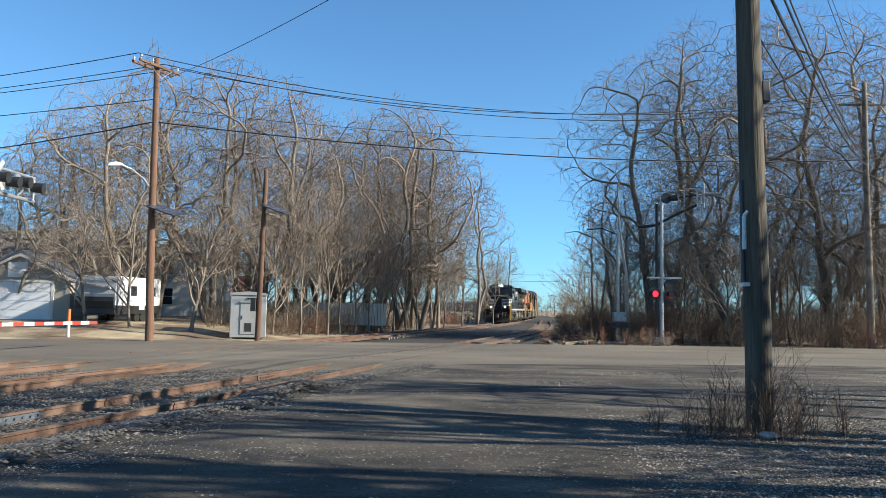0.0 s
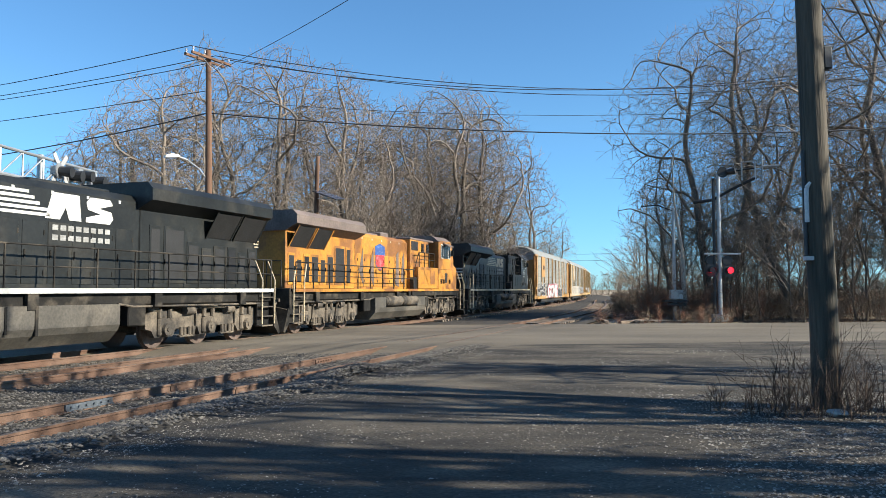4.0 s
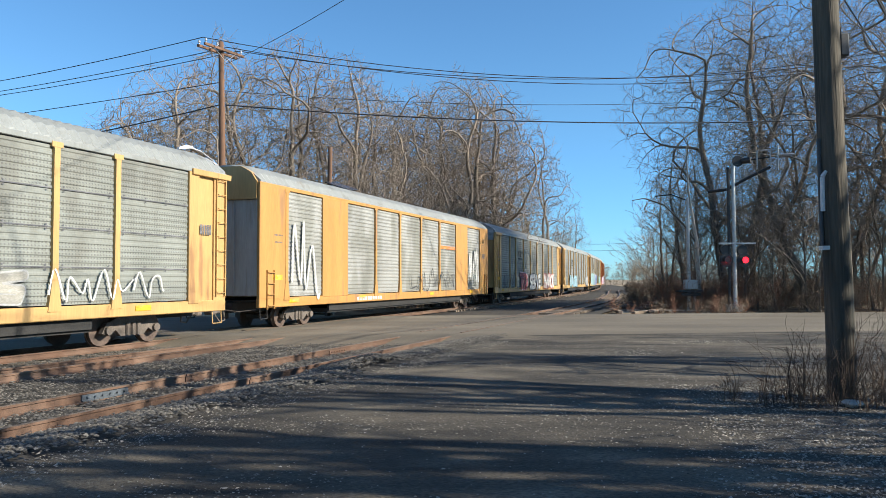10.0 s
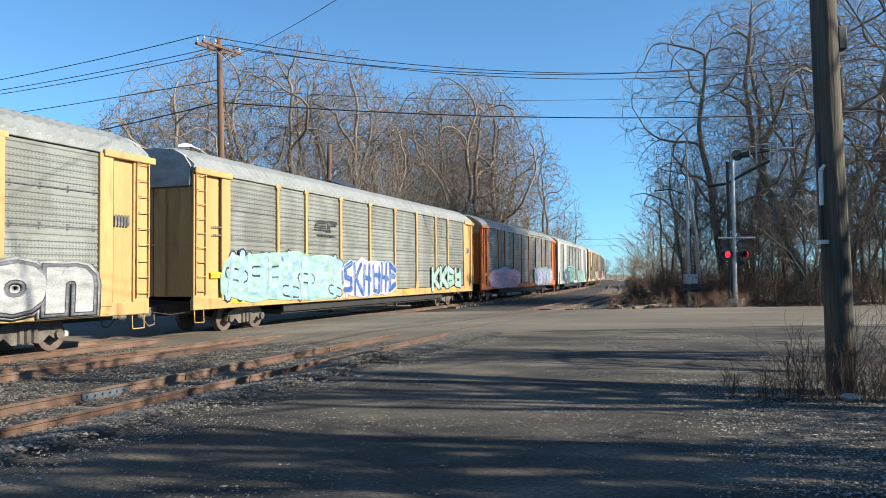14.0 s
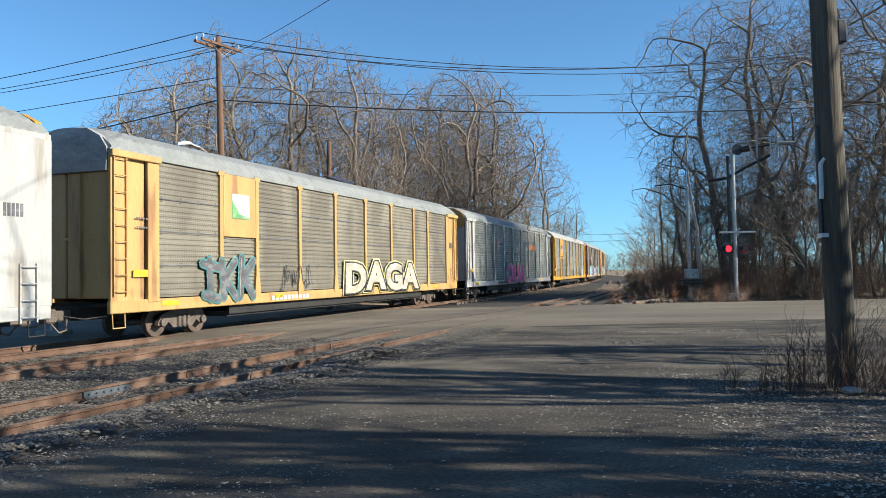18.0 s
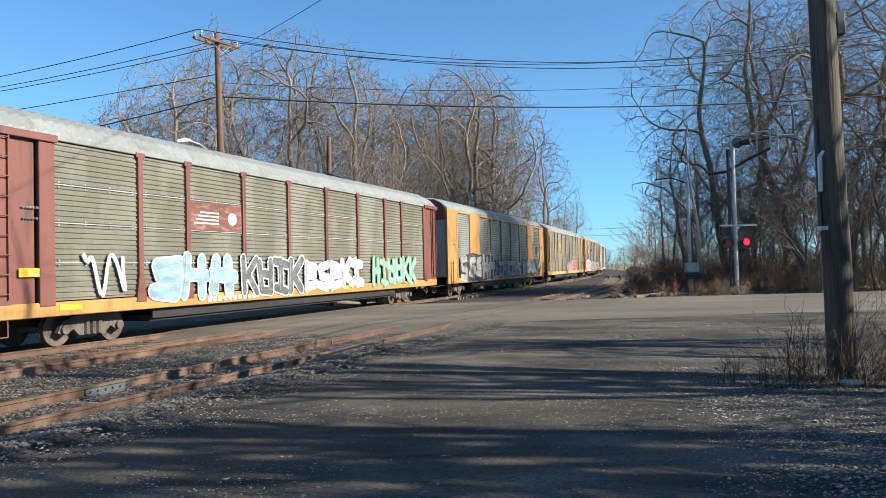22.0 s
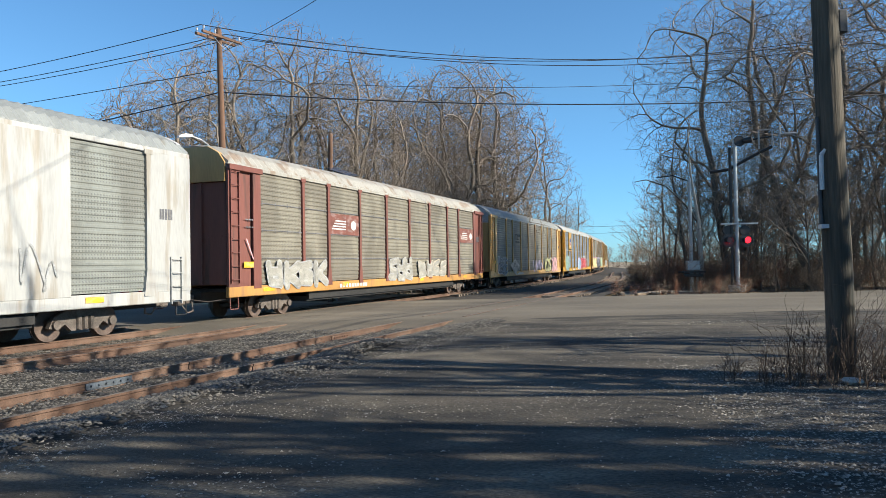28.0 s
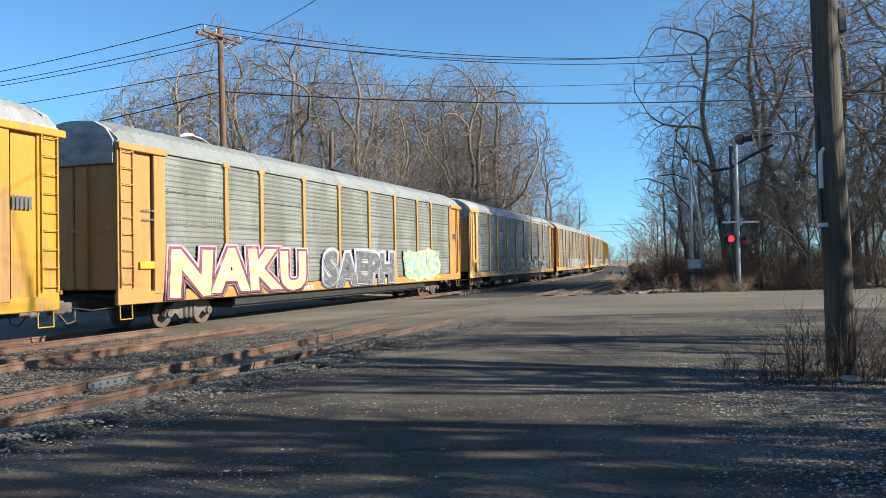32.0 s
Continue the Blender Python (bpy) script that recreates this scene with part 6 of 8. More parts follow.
def autorack(label, body, sheet, roof="grey", style="a", plate_up=False, cap="silver"):
    """A covered wagon for motor cars."""
    e = thing("autorack_wagon", pose(0, 0, 0), label, "railway wagon", "autorack wagons of the train")
    pm, sm = PAINTS[body], SHEETS[sheet]
    put("underframe", "underframe", lambda: Shape().box(-HALF + 0.1, -0.4, 0.62, HALF - 0.1, 0.4, 0.97), steel_black, e)
    put("deck", "deck", lambda: Shape().box(-HALF + 0.4, -1.42, 0.98, HALF - 0.4, 1.42, 1.06), steel_black, e)
    # low deck and skirts, deepened in black to stand for the shadow underneath
    put("low_deck", "low_deck", lambda: Shape().box(-8.3, -1.3, 0.44, 8.3, 1.3, 0.61), steel_black, e)
    for sy in (-1, 1):
        put("skirt", "skirt:%d" % sy, lambda sy=sy: Shape().box(-8.3, min(sy * 1.3, sy * 1.4), 0.52, 8.3, max(sy * 1.3, sy * 1.4), 0.98), steel_black, e)
    put("roof", "roof", lambda: roof_shape(HALF - 0.05, 0.16), ROOFS[roof], e)
    edges = EDGE_A if style == "a" else (-11.83, -9.17, -7.0, -4.2, -1.4, 1.4, 4.2, 7.0, 9.17, 11.83)
    for turn in (None, TURN):
        near = turn is None
        put("side_sill", "side_sill", lambda: Shape().box(-HALF, 1.44, 0.80, HALF, 1.58, 1.14, 0.02), PAINTS["yellow"] if body == "brown" else pm, e, turn)
        put("top_rail", "top_rail", lambda: Shape().box(-HALF, 1.46, 5.0, HALF, 1.585, 5.14, 0.015), ROOFS[roof] if style == "a" else pm, e, turn)
        for i, (a, b) in enumerate(zip(edges, edges[1:])):
            if style == "b" and i in (1, len(edges) - 3):
                put("blank_panel", "blank:%.2f" % (b - a), lambda a=a, b=b: Shape().box(-(b - a) / 2, 1.5, 1.1, (b - a) / 2, 1.59, 5.03, 0.01), pm, e, (turn or Matrix()) @ pose((a + b) / 2, 0, 0))
                continue
            if plate_up and i == 7 and near:
                put("side_panel", "panel_low", lambda a=a, b=b: ribbed(-(b - a) / 2, (b - a) / 2, Z0, 3.0, 1.53), sm, e, pose((a + b) / 2, 0, 0))
                plate(e, a + 0.1, b - 0.1, 3.0, 5.0, pm, "sign_panel", 1.60, "plain painted panel above the sheet", 0.1)
                continue
            kind = "rib" if sheet in ("slot", "dusty_slot", "blue") else "flat"
            put("side_panel", "panel:%.2f%s" % (b - a, kind), lambda a=a, b=b, k=kind: ribbed(-(b - a) / 2, (b - a) / 2, Z0, Z1, 1.53, 0.13 if k == "rib" else 0.16, 0.026 if k == "rib" else 0.016), sm, e, (turn or Matrix()) @ pose((a + b) / 2, 0, 0))
        for x in (edges[1:-1] if style == "a" else edges[3:-3] + (edges[0], edges[-1])):
            put("side_post", "side_post", gusset_post, pm, e, (turn or Matrix()) @ pose(x, 0, 0))
        if style == "a":
            tagged(put("fastener", "fastener", lambda: fasteners(EDGE_A), mark["grey" if kind == "flat" else "silver"], e, turn), kind="stuff")
        for sx in (-1, 1):
            m = (turn or Matrix()) @ pose(sx * 12.7, 0, 0)
            if style == "a":
                put("corner_panel", "corner:%d" % sx, lambda sx=sx: Shape().box(-0.42 if sx > 0 else -0.25, 1.44, 1.1, 0.25 if sx > 0 else 0.42, 1.52, 5.0).box(0.24 * sx if sx > 0 else -0.84, 1.48, 1.12, 0.84 if sx > 0 else -0.24, 1.575, 4.98, 0.01).box(-0.95 if sx > 0 else 0.5, 1.47, 1.05, -0.5 if sx > 0 else 0.95, 1.60, 5.0, 0.015), pm, e, m)
                put("ladder", "ladder", lambda: ladder_shape(1.25, 4.95, 9), pm, e, (turn or Matrix()) @ pose(sx * 13.25, 0, 0))
                put("door_header", "header:%d" % sx, lambda: Shape().box(-1.0, 1.5, 4.92, 0.85, 1.66, 5.1, 0.015), pm, e, (turn or Matrix()) @ pose(sx * 12.7, 0, 0))
            else:
                put("corner_panel", "cornerb:%d" % sx, lambda: Shape().box(-0.87, 1.46, 1.1, 0.85, 1.585, 5.03, 0.02), pm, e, m)
                put("ladder", "ladderb", lambda: ladder_shape(0.75, 2.1, 4), pm, e, (turn or Matrix()) @ pose(sx * 12.9, 0, 0))
            put("stirrup", "stirrup", stirrup, pm if style == "a" else steel_black, e, (turn or Matrix()) @ pose(sx * 13.2, 0, 0))
    for turn in (None, TURN):
        put("end_door", "end_door", end_doors, pm if style == "a" else PAINTS["white"], e, turn)
        put("end_cap", "end_cap", end_cap, mark["silver"] if cap == "silver" else PAINTS[cap], e, turn, "pale metal cap above the end doors")
        put("coupler", "coupler", coupler_shape, truck_mat, e, turn)
        sx = 1 if turn is None else -1
        t = part("truck", TRUCK, None, e)
        t.matrix_basis = pose(sx * 10.1, 0, 0)
        for x in (-0.9, 0.9):
            for y in (-0.75, 0.75):
                w = part("wheel", WHEEL, None, t)
                w.matrix_basis = pose(x, y, 0.42, 0, 0, 0 if y > 0 else 180)
    # small marks on the near side
    for x, w in ((11.3, 0.7), (5.6, 0.55), (-2.9, 0.55), (-9.9, 0.6)):
        plate(e, x - w / 2, x + w / 2, 0.93, 1.08, mark["amber"], "reflector", 1.592, "amber reflective patch", 0.012)
    bars(e, 4.9, 0.95, 2.6, 0.15, 10, "white" if body != "white" else "black", y=1.59)
    bars(e, 12.4, 3.1, 0.5, 0.05, 6, "grey", y=1.588)
    bars(e, 12.4, 3.35, 0.55, 0.05, 6, "grey", y=1.588)
    plate(e, 12.1, 12.75, 1.75, 1.95, mark["amber"], "notice", 1.586, "yellow notice with lines", 0.01)
    bars(e, -12.5, 3.3, 0.55, 0.3, 5, "grey", y=1.588)
    return e


YEL = "yellow autorack wagon with grey sheets"
CARS = []
c = autorack(YEL + ", black and pink graffiti", "yellow", "pale", plate_up=True); emblem(c, "letters")
graffiti(c, 5.6, 12.0, 0.98, 2.4, "black", "white", 1, 5); sprayed_word(c, "GONE", -2.2, 5.2, 0.88, 2.35, "white", "red", glow="rose"); sprayed_word(c, "seain", -6.5, -2.7, 0.92, 2.05, "black", "white"); scribble(c, -11.2, -7.2, 1.3, 2.3, "silver", 3, width=0.05); CARS.append(c)
c = autorack(YEL + ", lower third sprayed white", "pale", "grey", plate_up=True); emblem(c, "white_square")
plate(c, -2.2, 11.9, 0.9, 2.2, mark["cream"], "graffiti", 1.609, "broad band of sprayed cream paint", 0.002)
scribble(c, 3.5, 11.5, 1.0, 2.3, "black", 4); graffiti(c, -5, 1.2, 1.1, 2.2, "white", "black", 5, 6); graffiti(c, -10.5, -5.3, 1.1, 2.2, "cream", "black", 6, 5); CARS.append(c)
c = autorack(YEL + ", round blue emblem and white scribbles", "pale", "grey"); emblem(c, "round")
scribble(c, 4.8, 11.5, 1.2, 2.3, "white", 7); graffiti(c, -1.2, 1.9, 1.2, 2.2, "white", "grey", 8, 3); graffiti(c, -6.2, -2.0, 1.2, 2.0, "white", "silver", 9, 4); scribble(c, -11, -6.5, 1.2, 2.1, "white", 10); CARS.append(c)
c = autorack("yellow smooth-ended autorack wagon with white spray over its sheets", "yellow", "sprayed", style="b", cap="pale")
for x in (10.6, -10.4):
    scribble(c, x - 1.2, x + 1.2, 1.2, 4.0, "white", int(x * 10 + 300), width=0.05)
scribble(c, -7.0, 0.5, 1.2, 2.3, "black", 12); plate(c, -6.9, -4.3, 3.5, 3.68, mark["orange"], "stripe", 1.57); CARS.append(c)
c = autorack(YEL + ", dark emblem, red and white graffiti", "pale", "grey"); emblem(c, "dark")
scribble(c, 6.6, 11.6, 1.1, 2.3, "black", 13); sprayed_word(c, "TD", 2.9, 5.7, 0.98, 2.4, "brick", "rose"); sprayed_word(c, "SERVE", -2.6, 1.9, 0.9, 2.3, "white", "black"); sprayed_word(c, "MANCK", -9.5, -4.3, 0.95, 2.35, "white", "red"); CARS.append(c)
c = autorack(YEL + ", dark emblem and pale blue graffiti", "pale", "grey"); emblem(c, "dark")
sprayed_word(c, "BAGEL", 0.9, 7.8, 0.9, 2.2, "sky", "teal", glow="silver"); sprayed_word(c, "on", -11.5, -8.4, 0.95, 2.3, "silver", "grey", glow="chalk"); CARS.append(c)
c = autorack(YEL + ", dark emblem, mint and blue graffiti", "pale", "grey"); emblem(c, "dark")
graffiti(c, 4.2, 12.0, 0.95, 2.6, "sky", "black", 19, 7, back="mint"); graffiti(c, -1.4, 4.0, 0.95, 2.4, "navy", "sky", 20, 6, back="lilac"); graffiti(c, -11.2, -6.2, 1.0, 2.3, "mint", "black", 21, 4); CARS.append(c)
c = autorack("orange autorack wagon with grey perforated side sheets", "orange", "grey", cap="pale")
graffiti(c, 2.5, 11.5, 0.95, 2.2, "rose", "red", 22, 7, back="lilac"); graffiti(c, -11.5, -3.5, 0.9, 2.4, "lilac", "navy", 23, 6, back="mint"); CARS.append(c)
c = autorack("white smooth-ended autorack wagon with teal graffiti", "white", "slot", style="b", cap="bright")
sprayed_word(c, "TES", 1.0, 6.7, 0.95, 2.65, "teal2", "black", glow="mint"); sprayed_word(c, "O", 6.4, 9.2, 0.9, 2.5, "navy", "teal2", glow="rose"); graffiti(c, -10.4, -2.4, 1.0, 2.4, "mint", "teal", 26, 6); plate(c, -6.9, -4.3, 3.5, 3.68, mark["orange"], "stripe", 1.57); CARS.append(c)
c = autorack(YEL + ", green and white emblem", "pale", "tan", plate_up=True); emblem(c, "green")
graffiti(c, 7.2, 9.9, 0.9, 2.3, "grey", "teal", 27, 3); scribble(c, 3.2, 6.0, 1.2, 2.2, "black", 28); sprayed_word(c, "DAGA", -7.4, 0.6, 0.95, 2.35, "cream", "black", glow="lemon"); scribble(c, -12.9, -11.9, 1.3, 2.1, "black", 30); CARS.append(c)
c = autorack("white-posted autorack wagon with grey sheets and pink graffiti", "white", "grey", cap="yellow"); emblem(c, "cross")
scribble(c, 1.5, 3.9, 1.1, 2.1, "lilac", 31); sprayed_word(c, "OUA", -2.5, 3.7, 0.88, 2.4, "pink", "cream", glow="green"); plate(c, -6.8, -4.3, 3.5, 3.9, mark["orange"], "stripe", 1.56); CARS.append(c)
c = autorack("bright yellow autorack wagon with white roof and shield emblem", "bright", "slot", "white", plate_up=True); emblem(c, "shield")
scribble(c, 9.2, 11.6, 1.1, 2.2, "black", 33); scribble(c, -2.2, 1.0, 1.2, 2.0, "black", 34); scribble(c, -11.2, -7.5, 1.0, 2.3, "white", 35, width=0.07); CARS.append(c)
c = autorack("red-brown autorack wagon with dusty ribbed sheets and graffiti", "brown", "dusty_slot"); emblem(c, "brown_plate")
scribble(c, 9.2, 11.4, 1.0, 2.3, "white", 36, width=0.06); graffiti(c, 4.6, 8.6, 0.95, 2.3, "sky", "white", 37, 3); graffiti(c, 0.6, 4.4, 0.95, 2.3, "grey", "white", 38, 4); graffiti(c, -4.5, 0.4, 1.0, 2.2, "lilac", "white", 39, 5); graffiti(c, -10.5, -5.5, 1.0, 2.3, "mint", "green", 40, 6); CARS.append(c)
c = autorack("yellow smooth-ended autorack wagon with white and black graffiti", "yellow", "slot", style="b", cap="brown")
graffiti(c, 3.4, 11.3, 0.95, 2.5, "silver", "white", 41, 5, back="black"); graffiti(c, -4.6, 2.6, 0.95, 2.2, "white", "black", 42, 6); graffiti(c, -11.6, -5.0, 1.0, 2.3, "white", "black", 43, 5); CARS.append(c)
c = autorack(YEL + ", large yellow lettering", "pale", "tan"); emblem(c, "yellow_letters")
scribble(c, 9.3, 11.4, 1.3, 2.3, "mint", 44); graffiti(c, -2.6, 1.4, 1.0, 2.1, "white", "rose", 45, 4); graffiti(c, -7.0, -2.8, 1.0, 2.2, "red", "white", 46, 4); CARS.append(c)
c = autorack(YEL + ", shield emblem, white graffiti", "yellow", "grey", plate_up=True); emblem(c, "shield")
bars(c, 3.4, 3.75, 3.6, 0.28, 14, "black", y=1.61); graffiti(c, 4.4, 11.8, 0.95, 2.3, "silver", "grey", 47, 6, back="rose"); graffiti(c, -2.8, 4.0, 0.95, 2.2, "white", "black", 48, 6); graffiti(c, -11.0, -3.2, 0.95, 2.2, "white", "grey", 49, 7); CARS.append(c)
c = autorack("clean white smooth-ended autorack wagon with grey sheets", "white", "grey", style="b", cap="white"); scribble(c, -9.0, -7.2, 1.2, 2.4, "silver", 50); CARS.append(c)
c = autorack("red-brown autorack wagon with dusty sheets and pink tags", "brown", "tan", "tan", cap="pale"); emblem(c, "brown_plate", True)
scribble(c, 12.1, 12.8, 1.8, 2.9, "rose", 51, y=1.592); scribble(c, 12.1, 12.8, 3.8, 4.6, "pink", 52, y=1.592); graffiti(c, 7.2, 11.4, 1.0, 2.0, "cream", "silver", 53, 4); graffiti(c, -1.6, 1.3, 0.95, 2.1, "white", "silver", 54, 3); graffiti(c, -6.5, -2.5, 1.1, 2.0, "silver", "cream", 55, 4); CARS.append(c)
c = autorack(YEL + ", dark emblem, white diamond", "pale", "tan"); emblem(c, "dark")
graffiti(c, 8.9, 11.6, 0.92, 2.2, "grey", "white", 56, 5); part("graffiti", Shape().prism([(4.9, 1.55), (6.4, 2.1), (8.0, 1.6), (6.5, 0.9)], "y", 1.610, 1.613), mark["cream"], c, "sprayed white diamond"); scribble(c, 5.4, 7.6, 1.4, 1.8, "black", 57, y=1.617)
scribble(c, -4.6, 0.6, 1.0, 2.1, "lilac", 58, width=0.06); graffiti(c, -8.4, -5.4, 0.95, 2.3, "lemon", "grey", 59, 3); graffiti(c, -11.6, -8.5, 0.95, 2.3, "rose", "grey", 60, 4); CARS.append(c)
c = autorack("bright yellow autorack wagon with blue-grey ribbed sheets and white roof", "bright", "blue", "white", plate_up=True); emblem(c, "worded_shield")
graffiti(c, 9.0, 11.8, 0.9, 2.4, "mint", "white", 61, 3, back="sky"); graffiti(c, -1.6, 1.5, 0.95, 2.2, "sky", "navy", 62, 3, back="lilac"); graffiti(c, -7.8, -1.8, 0.95, 2.3, "red", "rose", 63, 5); scribble(c, -7.8, -2.0, 2.2, 2.6, "white", 64); CARS.append(c)
c = autorack(YEL + ", cream, grey and green graffiti", "yellow", "grey"); sprayed_word(c, "NAKU", 4.2, 11.6, 0.92, 2.45, "lemon", "plum", glow="rose"); sprayed_word(c, "SAEPH", -3.8, 2.8, 0.92, 2.4, "grey", "silver", glow="lilac"); graffiti(c, -9.9, -5.2, 1.0, 2.4, "mint", "green", 67, 5, back="lemon"); scribble(c, 12.2, 12.9, 1.2, 2.4, "pink", 68, y=1.592); CARS.append(c)
for body, sheet, roof, label in (("pale", "grey", "white", YEL), ("yellow", "tan", "grey", YEL), ("pale", "tan", "grey", YEL), ("yellow", "grey", "grey", YEL), ("white", "grey", "grey", "white-posted autorack wagon with grey side sheets"), ("yellow", "grey", "grey", YEL)):
    c = autorack(label + ", seen far off", body, sheet, roof)
    graffiti(c, -9.5, 6.5, 1.0, 2.1, "white", "grey", 70 + len(CARS), 10)
    CARS.append(c)
for j, c in enumerate(CARS):
    TRAIN.append((c, FIRST + PITCH * j + 13.55, 20.2))

# ---- locomotives ----
engine_black = surface("black_engine_paint", (0.013, 0.0145, 0.014), 0.42, vary=0.35, scale=0.8, grain=12, bump=0.03, colour2=(0.028, 0.027, 0.023), patch=0.35, patch_scale=0.7, spec=0.35)
grimy_black = surface("grimy_black_frame", (0.012, 0.011, 0.0095), 0.75, vary=0.4, scale=1.5, grain=18, bump=0.1, colour2=(0.05, 0.042, 0.032), patch=0.4, patch_scale=1.2, spec=0.25)
engine_yellow = surface("weathered_engine_yellow", (0.40, 0.175, 0.025), 0.5, vary=0.25, scale=0.8, grain=12, bump=0.05, colour2=(0.20, 0.085, 0.025), patch=0.5, patch_scale=0.6)
engine_grey = surface("engine_grey_brown", (0.13, 0.10, 0.085), 0.6, vary=0.3, scale=1, grain=14, bump=0.05)
tank_mat = surface("dusty_black_tank", (0.06, 0.054, 0.044), 0.7, vary=0.35, scale=0.9, grain=15, bump=0.1, colour2=(0.10, 0.087, 0.068), patch=0.5, patch_scale=0.6)
engine_white = surface("engine_white_trim", (0.50, 0.49, 0.45), 0.5, vary=0.15, bump=0.0)
engine_gold = surface("engine_tan_trim", (0.42, 0.34, 0.22), 0.5, vary=0.25, bump=0.0)
rail_yellow = surface("yellow_handrail", (0.50, 0.31, 0.03), 0.5, vary=0.15, bump=0.0)
truck_dust = surface("tan_dusted_truck", (0.115, 0.093, 0.068), 0.85, vary=0.4, scale=2.5, grain=22, bump=0.3, colour2=(0.045, 0.038, 0.03), patch=0.5, patch_scale=1.5)
door_black = surface("sooty_hood_door", (0.012, 0.012, 0.013), 0.45, vary=0.3, scale=2, grain=20, bump=0.05)
# pale brow: sunlight on it is put into the colour
sunlit_brow = surface("sunlit_cab_brow", (0.30, 0.31, 0.31), 0.45, vary=0.2, scale=2, grain=20, bump=0.02)
cab_glass = glassy("dark_cab_glass")
screen_mat = surface("dark_radiator_screen", (0.012, 0.012, 0.012), 0.6, vary=0.3, scale=3, grain=60, bump=0.3)
lamp_on = surface("lit_headlamp", (0.9, 0.9, 0.85), 0.3, vary=0.0, bump=0.0, emit=((1.0, 0.95, 0.85), 12.0))


def text_part(name, words, size, material, parent, m, label=""):
    cu = bpy.data.curves.new(name, "FONT")
    cu.body, cu.size, cu.extrude, cu.align_x = words, size, 0.003, "CENTER"
    tmp = bpy.data.objects.new(name, cu)
    me = bpy.data.meshes.new_from_object(tmp)
    bpy.data.objects.remove(tmp)
    me.materials.clear()
    me.materials.append(material)
    ob = part(name, me, None, parent, label)
    ob.matrix_basis = m
    return ob


def near_text(name, words, size, material, parent, x, y, z, far=False, label=""):
    """Words on a side wall, upright, read from outside."""
    return text_part(name, words, size, material, parent, pose(x, y, z, 90, 0, 0 if far else 180), label)


near_text("lettering", "BUILDING AMERICA", 0.185, mark["black"], CARS[19], 7.93, 1.606, 3.12, label="black painted lettering")
plate(CARS[19], 3.2, 6.6, 0.84, 1.06, mark["black"], "number_patch", 1.586, "black patch under the lettering", 0.006)


def engine_truck():
    """The cast frame of a three-axle truck with its boxes, springs, brake gear and pipes."""
    s = Shape()
    for y in (-1.09, 1.09):
        d = 1 if y > 0 else -1
        s.prism([(-2.85, 0.58), (-2.85, 0.98), (-2.5, 1.10), (-1.5, 1.03), (-1.25, 0.94), (1.25, 0.94), (1.5, 1.03), (2.5, 1.10), (2.85, 0.98), (2.85, 0.58), (2.6, 0.52), (2.46, 0.33), (1.68, 0.33),
                 (1.52, 0.54), (0.5, 0.57), (0.39, 0.33), (-0.39, 0.33), (-0.5, 0.57), (-1.52, 0.54), (-1.68, 0.33), (-2.46, 0.33), (-2.6, 0.52)], "y", y - 0.09, y + 0.09)
        for x in (-2.07, 0, 2.07):
            s.box(x - 0.3, min(y, y + d * 0.17), 0.36, x + 0.3, max(y, y + d * 0.17), 0.86, 0.04)
            s.tube((x, y + d * 0.1, 0.54), (x, y + d * 0.27, 0.54), 0.2, 0.17, 14)
            s.tube((x, y + d * 0.26, 0.54), (x, y + d * 0.3, 0.54), 0.07, 0.06, 8)
            for q in (-0.22, 0.22):
                s.tube((x + q, y + d * 0.12, 0.86), (x + q, y + d * 0.12, 1.12), 0.075, 0.075, 8)
        for x in (-1.03, 1.03):
            s.tube((x - 0.2, y + d * 0.16, 1.06), (x + 0.2, y + d * 0.16, 1.06), 0.13, 0.13, 12)
            s.tube((x - 0.36, y + d * 0.16, 1.06), (x - 0.2, y + d * 0.16, 1.06), 0.04, 0.04, 6)
            s.bar([(x - 0.36, y + d * 0.16, 1.06), (x - 0.42, y + d * 0.12, 0.62), (x - 0.38, y + d * 0.06, 0.42)], 0.035, 6)
            for q in (-0.28, -0.12, 0.12, 0.28):
                s.tube((x + q, y + d * 0.11, 0.34), (x + q, y + d * 0.11, 0.58), 0.06, 0.06, 8)
            s.box(x - 0.36, min(y, y + d * 0.14), 0.28, x + 0.36, max(y, y + d * 0.14), 0.35, 0.02)
        s.bar([(-2.75, y + d * 0.2, 1.2), (-1.6, y + d * 0.2, 1.24), (-0.7, y + d * 0.22, 1.12), (0.4, y + d * 0.22, 1.16), (1.5, y + d * 0.2, 1.24), (2.7, y + d * 0.2, 1.18)], 0.028, 6)
        s.bar([(-1.9, y + d * 0.15, 1.35), (-1.6, y + d * 0.2, 1.1), (-1.2, y + d * 0.2, 1.2), (-0.9, y + d * 0.15, 1.36)], 0.024, 6)
        s.bar([(0.6, y + d * 0.15, 1.36), (0.75, y + d * 0.22, 0.98), (1.3, y + d * 0.2, 1.28)], 0.024, 6)
        s.box(-0.55, min(y - 0.1, y + d * 0.12), 1.08, 0.55, max(y - 0.1, y + d * 0.12), 1.3, 0.03)
        s.box(2.3, min(y, y + d * 0.12), 1.05, 2.75, max(y, y + d * 0.12), 1.22, 0.02)
    for x in (-2.07, 0, 2.07):
        s.tube((x, -0.95, 0.53), (x, 0.95, 0.53), 0.1, 0.1, 8)
    s.box(-2.7, -0.7, 0.72, 2.7, 0.7, 1.25, 0.03)
    return s


ENGINE_TRUCK = engine_truck().mesh("truck_frame")
ENGINE_TRUCK.materials.append(truck_dust)


